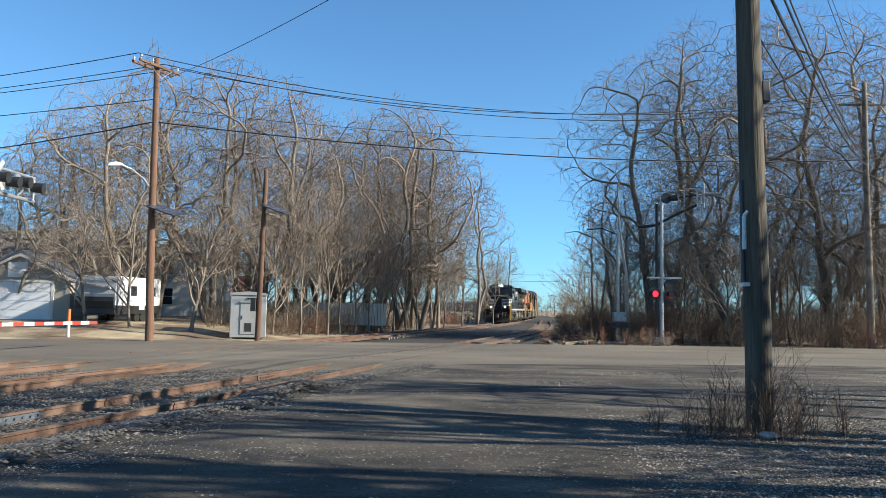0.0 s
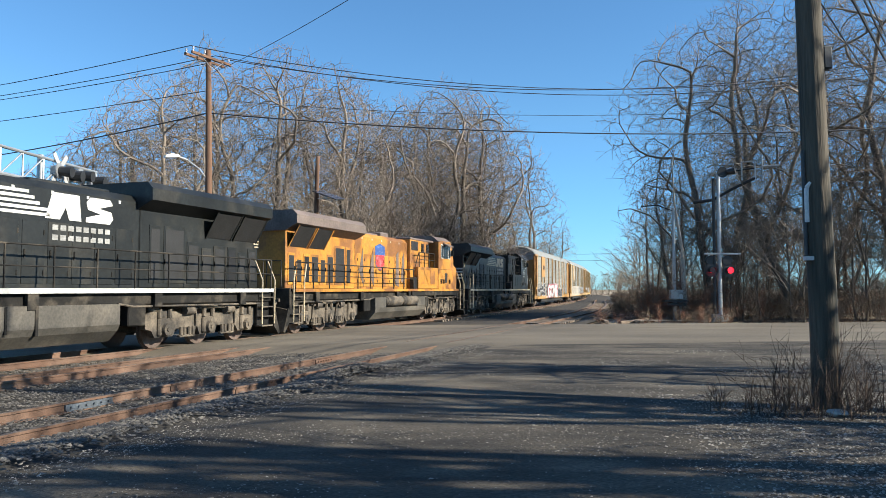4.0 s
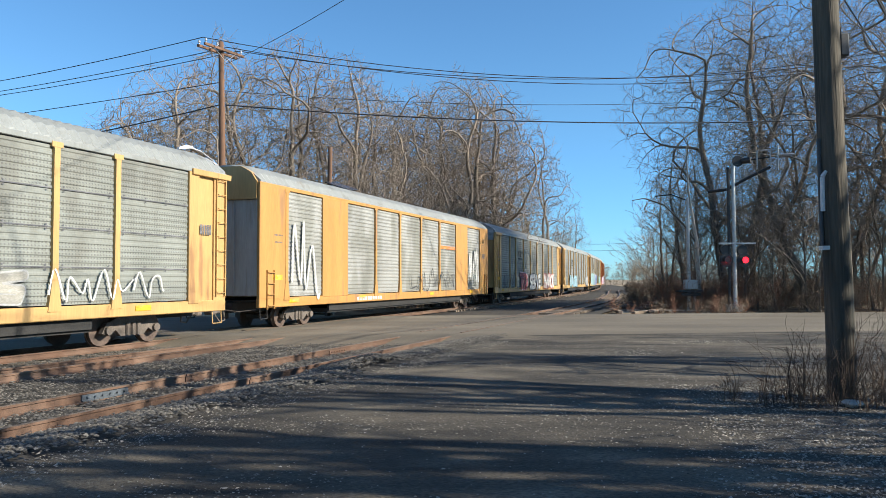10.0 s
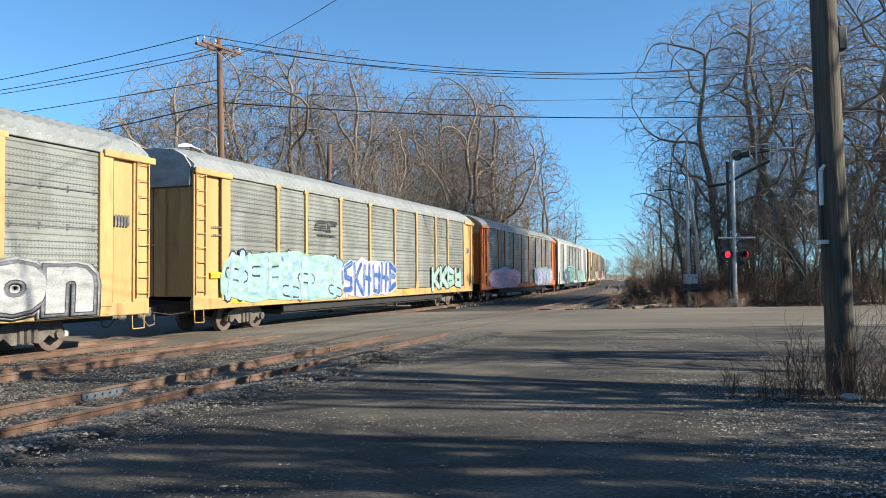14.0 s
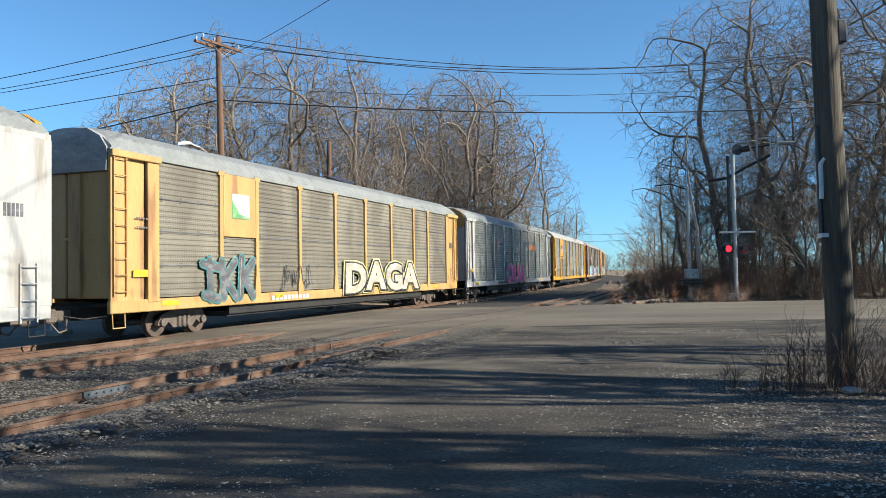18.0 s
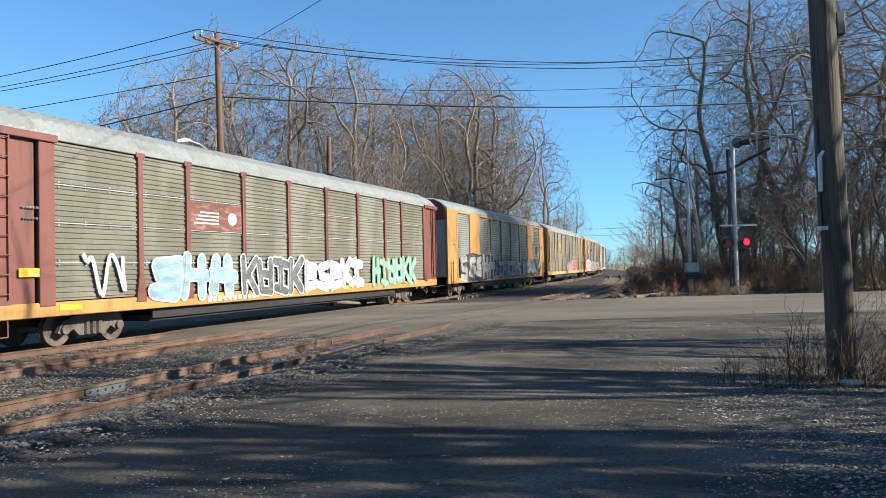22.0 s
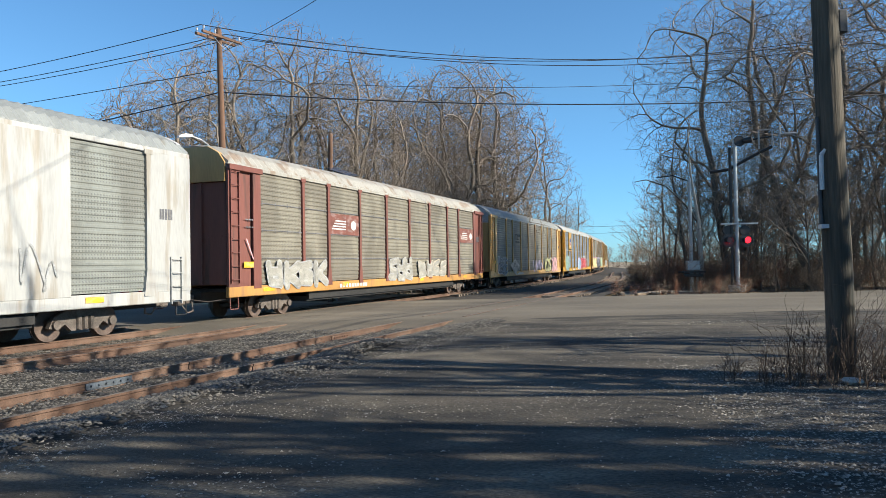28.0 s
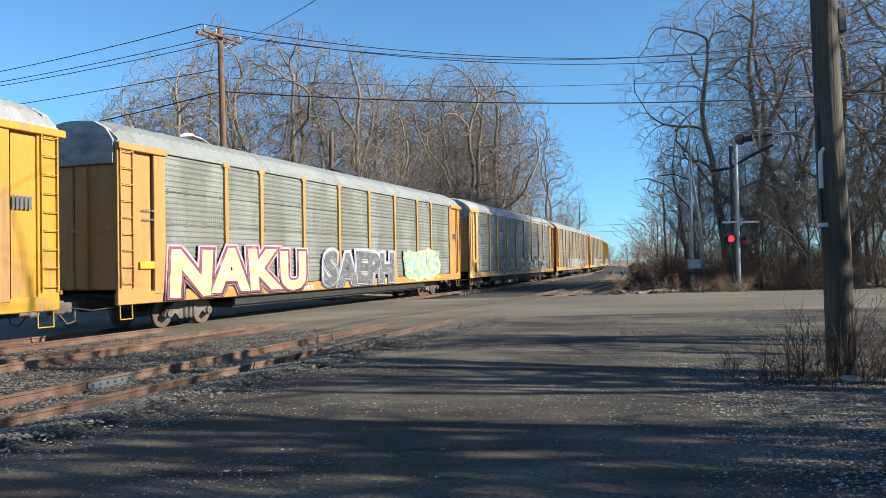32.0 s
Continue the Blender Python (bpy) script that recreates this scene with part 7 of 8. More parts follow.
def louvres(x0, x1, z0, z1, y, n):
    s = Shape().box(x0, y - 0.03, z0, x1, y, z1)
    for i in range(n):
        z = z0 + (z1 - z0) * (i + 0.3) / n
        s.prism([(y, z), (y + 0.05, z), (y, z + (z1 - z0) / n * 0.6)], "x", x0 + 0.03, x1 - 0.03)
    return s


def slab(pts, shift):
    """A thin plate on four corners, drawn out by a shift."""
    q = [tuple(a + b for a, b in zip(p, shift)) for p in pts]
    return Shape().add(list(pts) + q, [(0, 1, 2, 3), (7, 6, 5, 4), (0, 4, 5, 1), (1, 5, 6, 2), (2, 6, 7, 3), (3, 7, 4, 0)])


def side_box(x0, x1, y0, y1, z0, z1, sy, c=0.0):
    return Shape().box(x0, min(sy * y0, sy * y1), z0, x1, max(sy * y0, sy * y1), z1, c)


def locomotive(label, main, trim, number, stripes, air_tanks, roof_mat, yellow_rails):
    """A six-axle road diesel with a wide nose; its front looks along +x."""
    first = number == "4488"
    lamp = lamp_on if first else engine_white
    e = thing("locomotive", pose(0, 0, 0), label, "locomotive", "locomotives of the train")
    e.scale = (1, 1, 1.045)
    part("underframe", Shape().box(-11.05, -1.38, 1.26, 10.5, 1.38, 1.62, 0.03).box(-10.95, -0.6, 0.85, 10.4, 0.6, 1.3), grimy_black, e)
    part("walkway", Shape().box(-11.15, -1.53, 1.62, 10.7, 1.53, 1.70, 0.01), grimy_black, e)
    for sy in (-1, 1):
        part("sill_stripe", side_box(-10.95, 9.3, 1.53, 1.545, 1.58, 1.70, sy), trim, e, "pale stripe along the frame")
        part("side_skirt", side_box(1.4, 8.9, 1.40, 1.50, 1.34, 1.58, sy, 0.01), truck_dust if first else grimy_black, e)
        for x in (-9.1, -4.9, -0.6, 1.0, 5.0):
            part("jack_pad", side_box(x - 0.16, x + 0.16, 1.40, 1.52, 1.2, 1.57, sy, 0.01), grimy_black, e)
        # air pipes and boxes between frame and trucks
        part("pipe", Shape().bar([(-10.2, sy * 1.42, 1.2), (-4.0, sy * 1.42, 1.22), (-3.4, sy * 1.42, 1.3)], 0.03).bar([(9.2, sy * 1.42, 1.22), (4.4, sy * 1.42, 1.18), (3.5, sy * 1.42, 1.3)], 0.03), truck_dust, e)
        part("gear_box", side_box(3.6, 4.05, 1.1, 1.45, 0.75, 1.3, sy, 0.03), grimy_black, e)
        part("gear_box", side_box(-4.5, -3.8, 1.1, 1.42, 0.7, 1.3, sy, 0.03), grimy_black, e)
    tank = [(-1.5, 1.3), (1.5, 1.3), (1.5, 0.78), (1.42, 0.62), (1.12, 0.34), (-1.12, 0.34), (-1.42, 0.62), (-1.5, 0.78)]
    if air_tanks:
        tank = [(-1.5, 0.82), (-1.15, 0.84), (-1.1, 1.3), (1.1, 1.3), (1.15, 0.84), (1.5, 0.82), (1.46, 0.62), (1.15, 0.3), (-1.15, 0.3), (-1.46, 0.62)]
    part("fuel_tank", Shape().prism(tank, "x", -3.4, 3.4), tank_mat, e)
    for sy in (-1, 1):
        if air_tanks:
            for x0, x1 in ((0.25, 2.0), (-1.9, -0.15)):
                s = Shape().tube((x0, sy * 1.38, 1.12), (x1, sy * 1.38, 1.12), 0.25, 0.25, 18)
                for a, b in ((x0, -1), (x1, 1)):
                    s.tube((a, sy * 1.38, 1.12), (a + b * 0.09, sy * 1.38, 1.12), 0.25, 0.19, 18).tube((a + b * 0.09, sy * 1.38, 1.12), (a + b * 0.14, sy * 1.38, 1.12), 0.19, 0.08, 18)
                part("air_tank", s, truck_dust, e, smooth=True)
            part("tank_face", side_box(2.2, 3.4, 1.1, 1.5, 0.8, 1.3, sy, 0.03), tank_mat, e)
            part("tank_face", side_box(-3.4, -2.1, 1.1, 1.5, 0.8, 1.3, sy, 0.03), tank_mat, e)
        else:
            part("tank_seam", side_box(-0.75, -0.66, 1.45, 1.53, 0.62, 1.3, sy, 0.01), grimy_black, e)
            part("tank_seam", side_box(0.1, 0.16, 1.45, 1.52, 0.7, 1.3, sy), grimy_black, e)
    for x in (-7.6, 6.75):
        t = part("truck", ENGINE_TRUCK, None, e)
        t.matrix_basis = pose(x, 0, 0)
        for wx in (-2.07, 0, 2.07):
            for y in (-0.75, 0.75):
                w = part("wheel", BIG_WHEEL, None, t)
                w.matrix_basis = pose(wx, y, 0.53, 0, 0, 0 if y > 0 else 180)
    # nose: full width at the cab, drawn in a little to the front
    rear_ring = ((-1.5, 1.7), (-1.5, 3.12), (-1.05, 3.42), (1.05, 3.42), (1.5, 3.12), (1.5, 1.7))
    front_ring = ((-1.24, 1.7), (-1.24, 2.92), (-0.86, 3.18), (0.86, 3.18), (1.24, 2.92), (1.24, 1.7))
    nose = Shape().add([(8.3, *q) for q in rear_ring] + [(9.75, *q) for q in front_ring], [(i, i + 1, i + 7, i + 6) for i in range(5)] + [(0, 6, 11, 5), (6, 7, 8, 9, 10, 11)])
    nose = part("nose", nose, main, e)

    def wide(x):
        return 1.5 - (max(x, 8.3) - 8.3) / 1.45 * 0.26
    if stripes:
        for i in range(5):
            z = 2.10 + 0.17 * i
            for sy in (-1, 1):
                x0 = 8.75 - 0.11 * i
                pts = [(x, sy * (wide(x) + 0.004), z + dz) for x, dz in ((x0, 0), (9.75, 0), (9.75, 0.09), (x0 - 0.06, 0.09))]
                part("nose_stripe", slab(pts, (0, sy * 0.005, 0)), engine_white, nose)
                part("nose_stripe", side_box(9.752, 9.758, 0.40, 1.245, z, z + 0.09, sy), engine_white, nose)
    part("nose_door", Shape().box(9.75, -0.33, 1.75, 9.79, 0.33, 3.0, 0.012), main, nose)
    part("headlight_box", Shape().box(9.45, -0.2, 3.18, 9.74, 0.2, 3.27, 0.02), main, nose)
    # cab
    cab = part("cab", Shape().prism([(5.6, 1.7), (5.6, 4.34), (5.9, 4.42), (7.8, 4.42), (7.96, 4.32), (8.36, 3.40), (8.36, 1.7)], "y", -1.5, 1.5), main, e)
    part("cab_roof", Shape().prism([(-1.53, 4.36), (-1.12, 4.66), (1.12, 4.66), (1.53, 4.36)], "x", 5.5, 7.98), roof_mat, cab)
    brow = part("brow", Shape().prism([(7.9, 4.34), (8.1, 4.34), (8.06, 4.62), (7.9, 4.66)], "y", -1.14, 1.14), engine_grey if not stripes else sunlit_brow, cab)
    for sy in (-1, 1):
        for y0, y1 in ((0.04, 0.72), (0.78, 1.4)):
            a = [(8.0, sy * y0, 4.24), (8.33, sy * y0, 3.50), (8.33, sy * y1, 3.50), (8.0, sy * y1, 4.24)]
            part("windscreen", slab([(x + 0.014, y, z) for x, y, z in a], (-0.02, 0, 0)), cab_glass, cab, "dark windscreen pane")
        part("wiper", Shape().bar([(8.36, sy * 0.5, 3.45), (8.2, sy * 0.3, 3.85)], 0.012, 4), grimy_black, cab)
        for x0, x1 in ((7.36, 7.72), (6.5, 7.24), (6.05, 6.4)):
            f = part("window_frame", side_box(x0 - 0.045, x1 + 0.045, 1.49, 1.52, 3.42, 4.22, sy, 0.008), engine_white if x0 != 6.5 else engine_black, cab)
            part("pane", side_box(x0, x1, 1.5, 1.526, 3.47, 4.17, sy), cab_glass, f)
        part("sun_visor", Shape().prism([(sy * 1.5, 4.27), (sy * 1.86, 4.10), (sy * 1.87, 4.13), (sy * 1.5, 4.32)], "x", 6.35, 7.4), roof_mat, cab)
        part("mirror", Shape().box(7.78, min(sy * 1.5, sy * 1.72), 3.6, 7.81, max(sy * 1.5, sy * 1.72), 3.95, 0.005), engine_black, cab)
        part("locker_door", side_box(6.75, 7.2, 1.5, 1.515, 2.05, 2.6, sy, 0.004), screen_mat, cab)
        part("panel_seam", side_box(5.7, 8.2, 1.5, 1.508, 2.80, 2.815, sy), grimy_black, cab)
        for x in (5.95, 6.35, 7.45):
            part("vent", louvres(x, x + 0.34, 2.0, 2.24, 1.5, 4).moved(Matrix.Diagonal((1, sy, 1, 1))), grimy_black, cab)
        if number:
            near_text("road_number", number, 0.52, engine_white, e, 6.95 if first else 6.75, sy * 1.504, 2.92, sy < 0, "white painted number")
        if first:
            near_text("lettering", "DC to AC", 0.19, engine_white, e, 7.35, sy * 1.504, 2.63, sy < 0, "small white lettering")
            bars(e, 6.45, 2.70, 0.8, 0.12, 9, "white", y=sy * 1.505)
        elif stripes:
            bars(e, 6.75, 2.74, 0.7, 0.05, 6, "white", y=sy * 1.505)
    for sy in (-1, 1):
        nb = part("number_board", Shape().box(8.02, min(sy * 0.34, sy * 1.08), 4.4, 8.14, max(sy * 0.34, sy * 1.08), 4.64, 0.01), screen_mat, cab)
        if number:
            text_part("number", number, 0.22, engine_white, nb, pose(8.145, sy * 0.7, 4.44, 90, 0, 90))
    for y in (-0.14, 0.14):
        part("headlight", Shape().tube((8.0, y, 4.52), (8.14, y, 4.52), 0.1, 0.1, 14), lamp, cab)
    for y in (-0.85, 0.85):
        dl = part("ditch_light", Shape().tube((10.45, y, 1.93), (10.68, y, 1.93), 0.12, 0.12, 14), grimy_black, e)
        part("lens", Shape().tube((10.68, y, 1.93), (10.69, y, 1.93), 0.095, 0.095, 14), lamp, dl)
    # the recess behind the cab, coloured near-black for its shade, and the blower hood with its lockers
    part("vestibule", Shape().box(4.75, -0.85, 1.7, 5.62, 0.85, 4.3), grimy_black, e, "recess behind the cab, its shade put into a near-black colour")
    part("hood_roof", Shape().box(1.9, -1.2, 4.26, 5.62, 1.2, 4.38, 0.03), roof_mat, e)
    part("blower_hood", Shape().box(1.9, -1.18, 1.7, 4.75, 1.18, 4.28, 0.03), main, e)
    for sy in (-1, 1):
        flip = Matrix.Diagonal((1, sy, 1, 1))
        if first:
            for x0, x1 in ((4.72, 5.55), (3.85, 4.62)):
                part("grille", louvres(x0, x1, 3.62, 4.22, 1.2, 7).moved(flip), screen_mat, e)
            for x0, x1 in ((3.0, 3.7), (2.1, 2.8)):
                part("hood_panel", side_box(x0, x1, 1.18, 1.2, 3.2, 4.15, sy, 0.008), door_black, e)
        else:
            part("hood_panel", side_box(2.0, 3.0, 1.18, 1.2, 3.72, 4.2, sy, 0.008), screen_mat, e)
            for x0 in (3.55, 4.35):
                part("grille", louvres(x0, x0 + 0.36, 3.66, 4.14, 1.2, 6).moved(flip), screen_mat, e)
        part("locker", side_box(2.35, 5.62, 1.15, 1.49, 1.7, 2.86, sy, 0.03), main, e)
        part("locker_step", side_box(1.85, 2.35, 1.15, 1.4, 1.7, 2.3, sy, 0.02), door_black, e)
        for x in (2.8, 3.7, 4.6):
            part("locker_lid", side_box(x - 0.38, x + 0.38, 1.49, 1.502, 1.95, 2.7, sy, 0.005), main, e)
        for k in range(5):
            part("rivet_plate", side_box(-3.9 + 1.15 * k, -3.82 + 1.15 * k, 0.98, 0.992, 3.95, 4.03, sy), engine_white, e)
    part("engine_hood", Shape().prism([(-0.98, 1.7), (-0.98, 4.06), (-0.82, 4.24), (0.82, 4.24), (0.98, 4.06), (0.98, 1.7)], "x", -4.7, 1.95), main, e)
    part("radiator_hood", Shape().box(-10.75, -0.98, 1.7, -4.6, 0.98, 4.05, 0.03), main, e)
    part("radiator", Shape().prism([(0.98, 3.86), (1.52, 4.12), (1.52, 4.44), (1.34, 4.62), (-1.34, 4.62), (-1.52, 4.44), (-1.52, 4.12), (-0.98, 3.86)], "x", -10.85, -4.55), roof_mat, e, "overhanging radiator wings")
    for sy in (-1, 1):
        for x0, x1 in ((-10.6, -9.2), (-9.05, -7.7)):
            a = [(x0, sy * 1.0, 3.28), (x1, sy * 1.0, 3.28), (x1, sy * 1.46, 4.02), (x0, sy * 1.46, 4.02)]
            part("radiator_screen", slab(a, (0, -sy * 0.03, 0)), screen_mat, e)
            for k in range(2):
                x = x0 if k == 0 else x1
                part("screen_rib", slab([(x - 0.03, sy * 0.99, 3.25), (x + 0.03, sy * 0.99, 3.25), (x + 0.03, sy * 1.48, 4.05), (x - 0.03, sy * 1.48, 4.05)], (0, sy * 0.02, 0)), main, e)
        x = -10.6
        for i, (w, z1) in enumerate(((0.5, 3.05), (0.45, 2.9), (0.5, 3.05), (0.62, 3.05), (0.5, 2.95), (0.6, 3.1), (0.95, 3.5), (0.5, 3.48))):
            fr = part("hood_door", side_box(x, x + w, 0.98, 1.0, 1.85, z1, sy, 0.006), main, e)
            part("screen", side_box(x + 0.06, x + w - 0.06, 1.0, 1.008, 1.95, z1 - 0.1, sy), screen_mat if i not in (2,) else door_black, fr)
            part("latch", side_box(x + w - 0.05, x + w - 0.02, 1.0, 1.03, 2.4, 2.55, sy), grimy_black, fr)
            x += w + 0.13
        x = -4.4
        for i in range(8):
            fr = part("hood_door", side_box(x, x + 0.66, 0.98, 0.995, 1.8, 3.28, sy, 0.006), main, e)
            part("latch", side_box(x + 0.58, x + 0.61, 0.995, 1.025, 2.4, 2.6, sy), grimy_black, fr)
            part("hinge", side_box(x + 0.02, x + 0.05, 0.995, 1.01, 2.0, 2.12, sy).add(side_box(x + 0.02, x + 0.05, 0.995, 1.01, 2.95, 3.07, sy).v, [(0, 1, 3, 2), (4, 6, 7, 5), (0, 4, 5, 1), (2, 3, 7, 6), (0, 2, 6, 4), (1, 5, 7, 3)]), grimy_black, fr)
            x += 0.76
    part("exhaust_pipe", Shape().box(-0.3, -0.4, 4.2, 0.7, 0.4, 4.52, 0.06), roof_mat, e)
    part("roof_hatch", Shape().box(-3.9, -0.6, 4.22, -1.2, 0.6, 4.34, 0.03), roof_mat, e)
    part("horn", Shape().tube((3.6, 0.2, 4.48), (4.1, 0.2, 4.52), 0.03, 0.07, 8).tube((3.6, 0.0, 4.48), (4.2, 0.0, 4.54), 0.03, 0.07, 8).box(3.5, -0.1, 4.37, 3.7, 0.3, 4.5), grimy_black, e)
    # the owner's mark on the hood, in plain shapes: stripes, then two blocks
    for sy in (-1, 1):
        y = sy * 0.99
        lo, hi = min(y, y + sy * 0.005), max(y, y + sy * 0.005)
        fx = (lambda x: x) if sy > 0 else (lambda x: -2.75 - x)
        if stripes:
            for i in range(5):
                z = 3.40 + 0.125 * i
                a, b = fx(1.25 - 0.1 * i + 0.35), fx(-1.5 + 0.16 * i * (1 if i > 1 else 0.4))
                part("emblem", Shape().box(min(a, b), lo, z, max(a, b), hi, z + 0.075), engine_gold if air_tanks else engine_white, e)
            for pts in (((-1.35, 3.36), (-1.8, 3.36), (-1.98, 3.66), (-2.1, 3.36), (-2.5, 3.36), (-2.42, 4.0), (-1.55, 4.0)),
                        ((-2.65, 3.36), (-3.5, 3.36), (-3.62, 3.5), (-3.55, 3.68), (-3.1, 3.74), (-3.6, 3.86), (-3.5, 4.0), (-2.8, 4.0), (-2.66, 3.86), (-2.72, 3.68), (-3.15, 3.6), (-2.66, 3.48))):
                part("emblem", Shape().prism([(fx(a), b) for a, b in pts], "y", lo, hi), engine_gold if air_tanks else engine_white, e)
            for i in range(2):
                bars(e, fx(-2.5), 3.16 - 0.24 * i, 2.0, 0.13, 8, "chalk", y=y + sy * 0.012)
        else:
            part("emblem", Shape().prism([(fx(a), b) for a, b in ((-1.0, 2.5), (-1.6, 2.8), (-1.6, 3.7), (-1.0, 3.85), (-0.4, 3.7), (-0.4, 2.8))], "y", lo, hi), mark["navy"], e, "shield emblem in plain shapes")
            part("emblem", Shape().prism([(fx(a), b) for a, b in ((-1.0, 2.6), (-1.5, 2.85), (-1.5, 3.3), (-0.5, 3.3), (-0.5, 2.85))], "y", lo + sy * 0.005, hi + sy * 0.005), mark["red"], e)
            for i, x in enumerate((0.2, 1.0, -3.0, -4.2)):
                part("grime", Shape().prism([(x, 1.9 + 0.2 * i), (x + 0.5, 1.8), (x + 0.42, 3.6), (x + 0.12, 3.4 - 0.2 * i)], "y", lo + sy * 0.012, hi + sy * 0.010), engine_grey, e)
    # rails, steps and ends
    tail = {1: 0.0, -1: 0.55}
    rail_m = grimy_black if not yellow_rails else rail_yellow
    for sy in (-1, 1):
        y = sy * 1.49
        part("handrail", Shape().bar([(-10.85, y, 2.68), (1.7, y, 2.68)], 0.024).bar([(-10.85, y, 2.2), (1.7, y, 2.2)], 0.018), rail_m, e)
        part("handrail", Shape().bar([(1.7, y, 2.68), (2.4, y, 3.62), (4.9, y, 3.62)], 0.024).bar([(2.4, y, 3.25), (4.9, y, 3.25)], 0.018), rail_m, e)
        for i in range(10):
            part("stanchion", Shape().tube((-10.85 + 1.38 * i, y, 1.7), (-10.85 + 1.38 * i, y, 2.68), 0.026, 0.026, 6), rail_m, e)
        for i in range(4):
            part("stanchion", Shape().tube((2.45 + 0.8 * i, y, 2.84), (2.45 + 0.8 * i, y, 3.62), 0.022, 0.022, 6), rail_m, e)
        for end in (-1, 1):
            part("stairwell", Shape().box(min((end * 9.7 - tail[end]), (end * 10.5 - tail[end])), min(sy * 0.9, sy * 1.3), 0.45, max((end * 9.7 - tail[end]), (end * 10.5 - tail[end])), max(sy * 0.9, sy * 1.3), 1.64), grimy_black, e)
            for i in range(4):
                part("step", Shape().box(min((end * 9.75 - tail[end]), (end * 10.45 - tail[end])), min(sy * 1.2, sy * 1.5), 0.42 + 0.32 * i, max((end * 9.75 - tail[end]), (end * 10.45 - tail[end])), max(sy * 1.2, sy * 1.5), 0.46 + 0.32 * i), truck_dust, e)
            for x in (9.7, 10.5):
                part("grab_rail", Shape().bar([(end * x - tail[end], sy * 1.52, 0.5), (end * x - tail[end], sy * 1.52, 2.0), (end * (x - 0.35 + (0.55 if end < 0 else 0)), sy * 1.42, 2.68)], 0.028), rail_yellow if first and end > 0 or yellow_rails else engine_gold, e)
    for end in (-1, 1):
        part("end_plate", Shape().box(min((end * 10.5 - tail[end]), (end * 10.66 - tail[end])), -1.45, 0.95, max((end * 10.5 - tail[end]), (end * 10.66 - tail[end])), 1.45, 1.72, 0.02), grimy_black, e)
        part("plow", Shape().prism([((end * 10.6 - tail[end]), 1.0), ((end * 10.7 - tail[end]), 1.0), ((end * 11.05 - tail[end]), 0.16), ((end * 10.95 - tail[end]), 0.12), ((end * 10.65 - tail[end]), 0.4)], "y", -1.42, 1.42), grimy_black, e)
        part("coupler", Shape().box(min((end * 10.6 - tail[end]), (end * 11.1 - tail[end])), -0.14, 0.72, max((end * 10.6 - tail[end]), (end * 11.1 - tail[end])), 0.14, 1.0, 0.03).box(min((end * 10.95 - tail[end]), (end * 11.25 - tail[end])), -0.2, 0.66, max((end * 10.95 - tail[end]), (end * 11.25 - tail[end])), 0.17, 1.05, 0.04), truck_mat, e)
        for sy in (-1, 1):
            part("hose", Shape().bar([((end * 10.66 - tail[end]), sy * 0.4, 1.0), ((end * 10.95 - tail[end]), sy * 0.45, 0.62), ((end * 11.05 - tail[end]), sy * 0.42, 0.5)], 0.03), grimy_black, e)
            part("end_rail", Shape().bar([((end * 10.62 - tail[end]), sy * 0.4, 1.7), ((end * 10.62 - tail[end]), sy * 0.4, 2.72), ((end * 10.55 - tail[end]), sy * 1.0, 2.72), ((end * 10.55 - tail[end]), sy * 1.0, 1.7)], 0.025).bar([((end * 10.62 - tail[end]), sy * 0.4, 2.2), ((end * 10.56 - tail[end]), sy * 1.0, 2.2)], 0.02), grimy_black, e)
            part("hose_rack", Shape().box(min((end * 10.66 - tail[end]), (end * 10.8 - tail[end])), min(sy * 0.55, sy * 1.05), 1.22, max((end * 10.66 - tail[end]), (end * 10.8 - tail[end])), max(sy * 0.55, sy * 1.05), 1.34, 0.01).bar([((end * 10.76 - tail[end]), sy * 0.6, 1.25), ((end * 10.98 - tail[end]), sy * 0.6, 0.95), ((end * 10.9 - tail[end]), sy * 0.62, 0.7)], 0.026).bar([((end * 10.76 - tail[end]), sy * 0.78, 1.25), ((end * 11.0 - tail[end]), sy * 0.78, 1.0), ((end * 10.92 - tail[end]), sy * 0.82, 0.75)], 0.026).bar([((end * 10.76 - tail[end]), sy * 0.95, 1.25), ((end * 10.98 - tail[end]), sy * 0.97, 0.95), ((end * 10.9 - tail[end]), sy * 1.0, 0.8)], 0.026), truck_dust, e)
        part("uncoupling_lever", Shape().bar([((end * 10.8 - tail[end]), -1.4, 0.95), ((end * 10.9 - tail[end]), -0.5, 1.12), ((end * 10.95 - tail[end]), 0.0, 1.16), ((end * 10.9 - tail[end]), 0.5, 1.12), ((end * 10.8 - tail[end]), 1.4, 0.95)], 0.02), truck_dust, e)
    part("antenna_dome", Shape().box(6.2, -0.3, 4.64, 6.7, 0.3, 4.76, 0.03).box(7.1, -0.8, 4.62, 7.4, -0.5, 4.72, 0.03), roof_mat, cab)
    if stripes:
        for i in range(4):
            for sy in (-1, 1):
                part("tail_stripe", Shape().box(-10.762, min(sy * 0.3, sy * 0.93), 2.35 + 0.2 * i, -10.752, max(sy * 0.3, sy * 0.93), 2.45 + 0.2 * i), engine_white, e)
                part("tail_stripe", side_box(-10.75, -10.5 + 0.06 * i, 1.002, 1.008, 3.1 + 0.1 * i, 3.15 + 0.1 * i, sy), engine_gold, e)
        text_part("road_number", number, 0.3, engine_gold, e, pose(-10.86, 0.0, 4.2, 90, 0, -90))
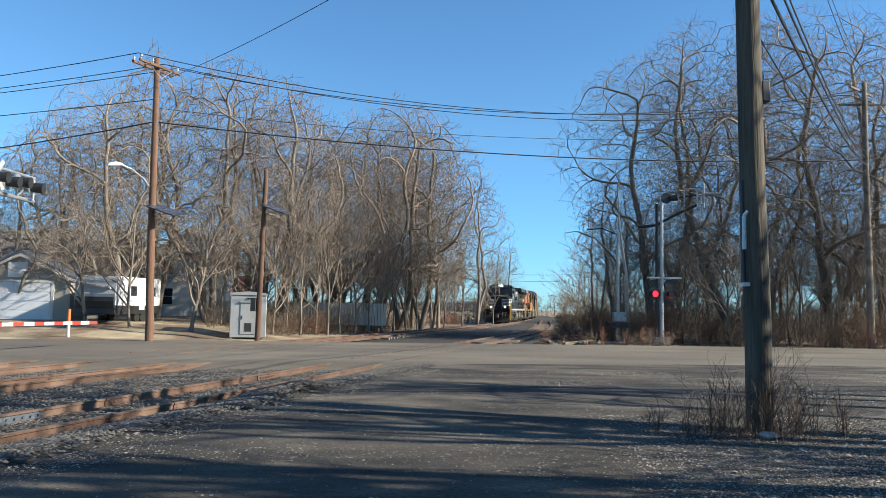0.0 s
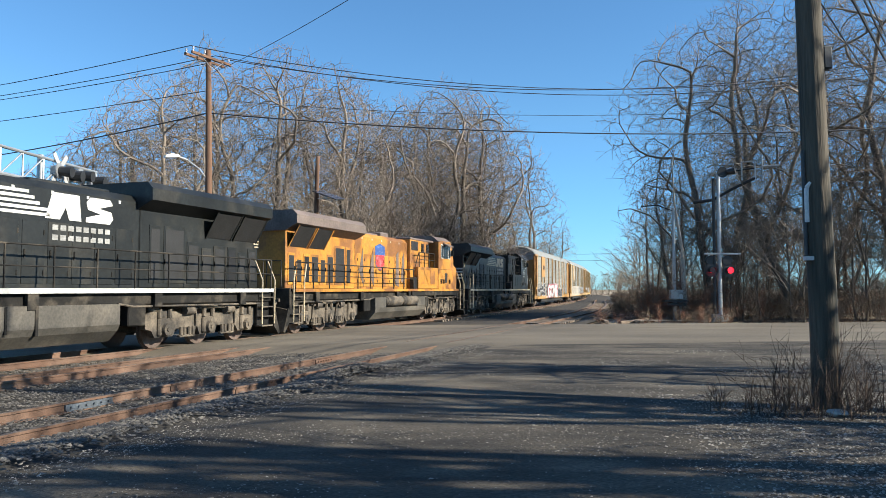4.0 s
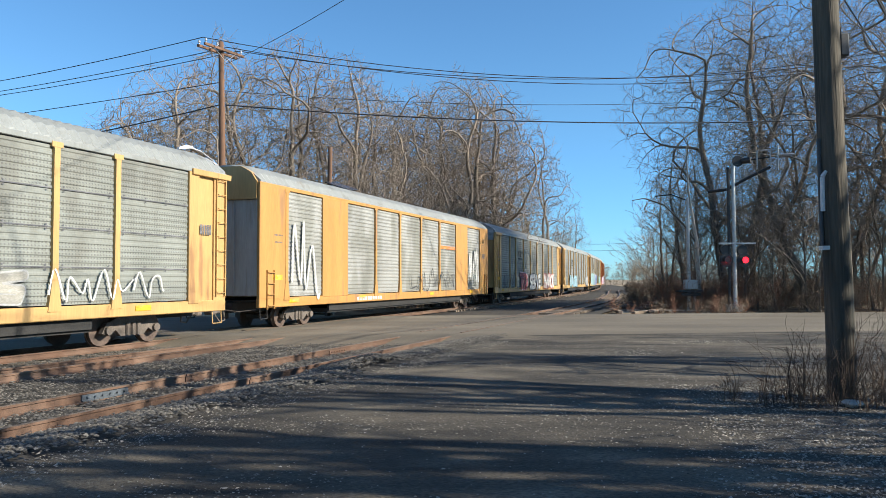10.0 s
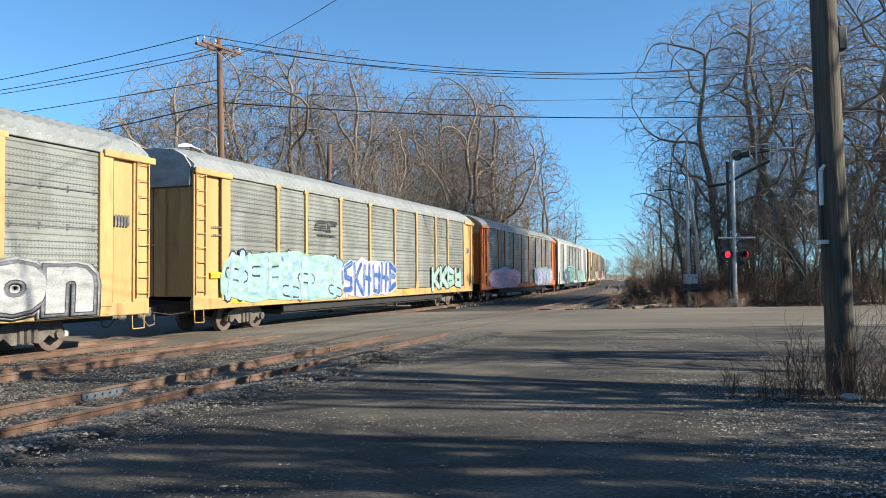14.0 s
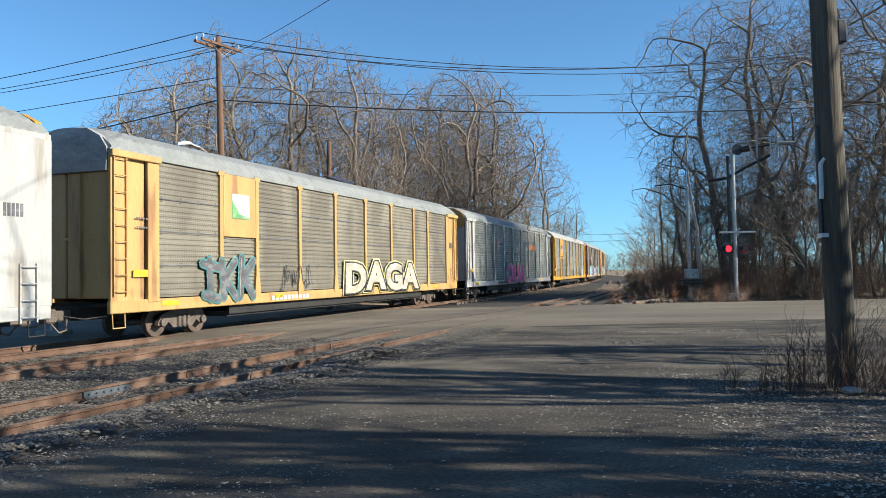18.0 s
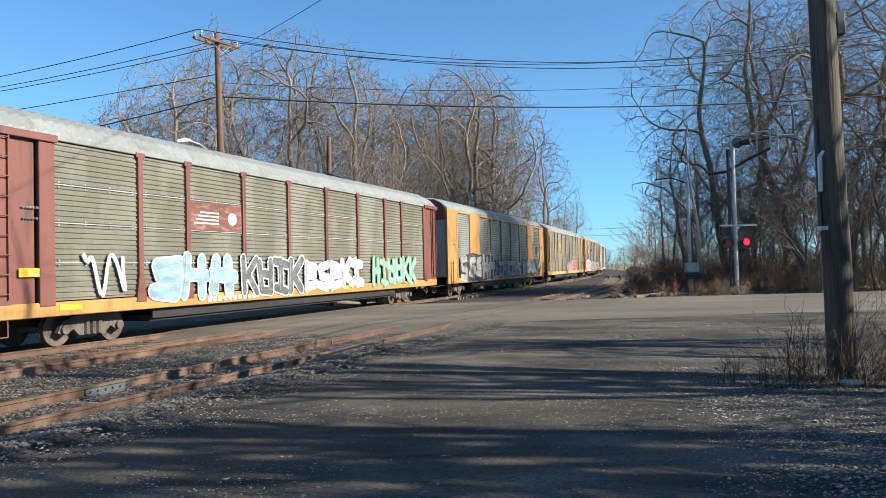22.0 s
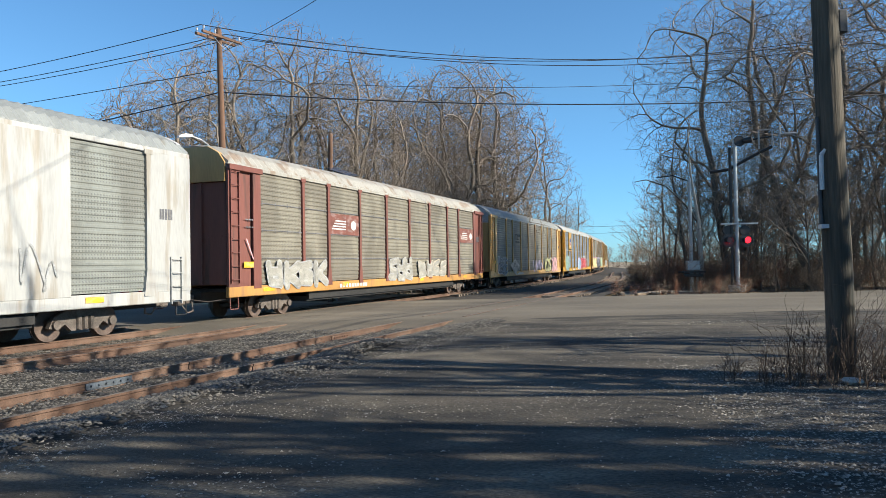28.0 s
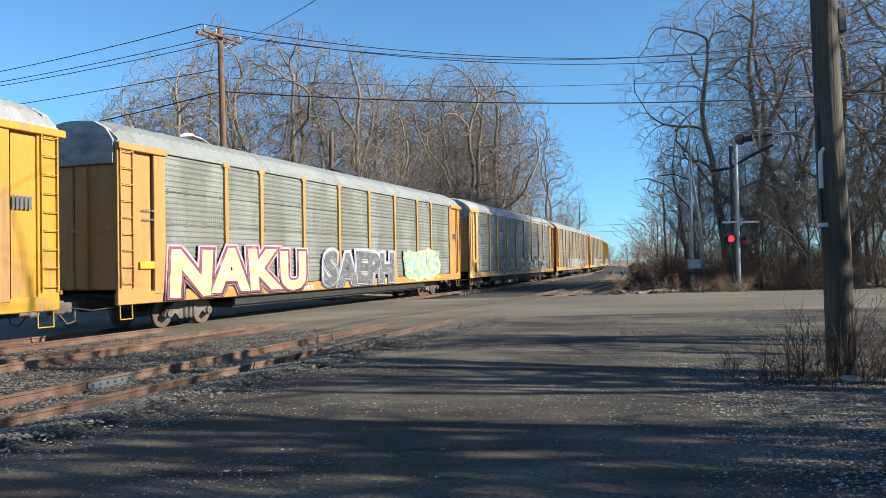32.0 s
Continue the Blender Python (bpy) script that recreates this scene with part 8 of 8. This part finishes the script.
    return e


LOCOS = [
    (locomotive("black diesel locomotive with white nose stripes and lit headlamps", engine_black, engine_white, "4488", True, False, engine_black, False), 0),
    (locomotive("weathered yellow diesel locomotive with grey roof", engine_yellow, engine_yellow, "", False, True, engine_grey, False), 180),
    (locomotive("dusty black diesel locomotive running long hood first", engine_black, engine_gold, "7633", True, True, engine_black, False), 180),
]
for i, (e, turn) in enumerate(LOCOS):
    TRAIN.append((e, FIRST - (57.7, 34.3, 11.4)[i], 13.8 if turn == 0 else -13.8))


# ---- what moves ----
def car_pose(s, base):
    """A vehicle on the line with its middle at s, its trucks base metres apart; its front looks down the line towards the crossing."""
    # a vehicle that runs backwards has its base below nought
    a, b = on_track(s - base / 2), on_track(s + base / 2)
    d = a - b
    m = (a + b) / 2
    return Matrix.Translation((m.x, m.y, 0.03)) @ pose(0, 0, 0, 0, 0, math.degrees(math.atan2(d.y, d.x)))


# how far the train lags behind an even pace: seconds, metres
LAG = ((0, 0), (6, 0), (8, -0.15), (10, 0.3), (14, 0.55), (17, 1.0), (19, 0.85), (23, 1.1), (25, 0.8), (28, 0.5), (30, 0.35), (32, -0.6))


def run(t):
    """Metres that the train has gone by t seconds."""
    return SPEED * t - float(np.interp(t, [q[0] for q in LAG], [q[1] for q in LAG]))


def motions():
    for ob, start, base in TRAIN:
        walk(ob, [(t * 0.5, car_pose(start - run(t * 0.5), base)) for t in range(65)])
    # the two lamps of the crossing signal flash in turn: each lens swings round in a tenth of a second
    for i, (lens, x) in enumerate(FLASHERS):
        rows, turn = [], 0 if i == 0 else 180
        rows.append((0.0, pose(x, -0.32, 3.06, 0, 0, turn)))
        t = 0.25
        while t < 31.9:
            for k in (0, 1, 2, 3):
                rows.append((t + k / 30, pose(x, -0.32, 3.06, 0, 0, turn + 60 * k)))
            turn += 180
            t += 0.61 if round((t - 0.25) / 0.595) % 2 == 0 else 0.58
        rows.append((32.0, pose(x, -0.32, 3.06, 0, 0, turn)))
        walk(lens, rows)


motions()
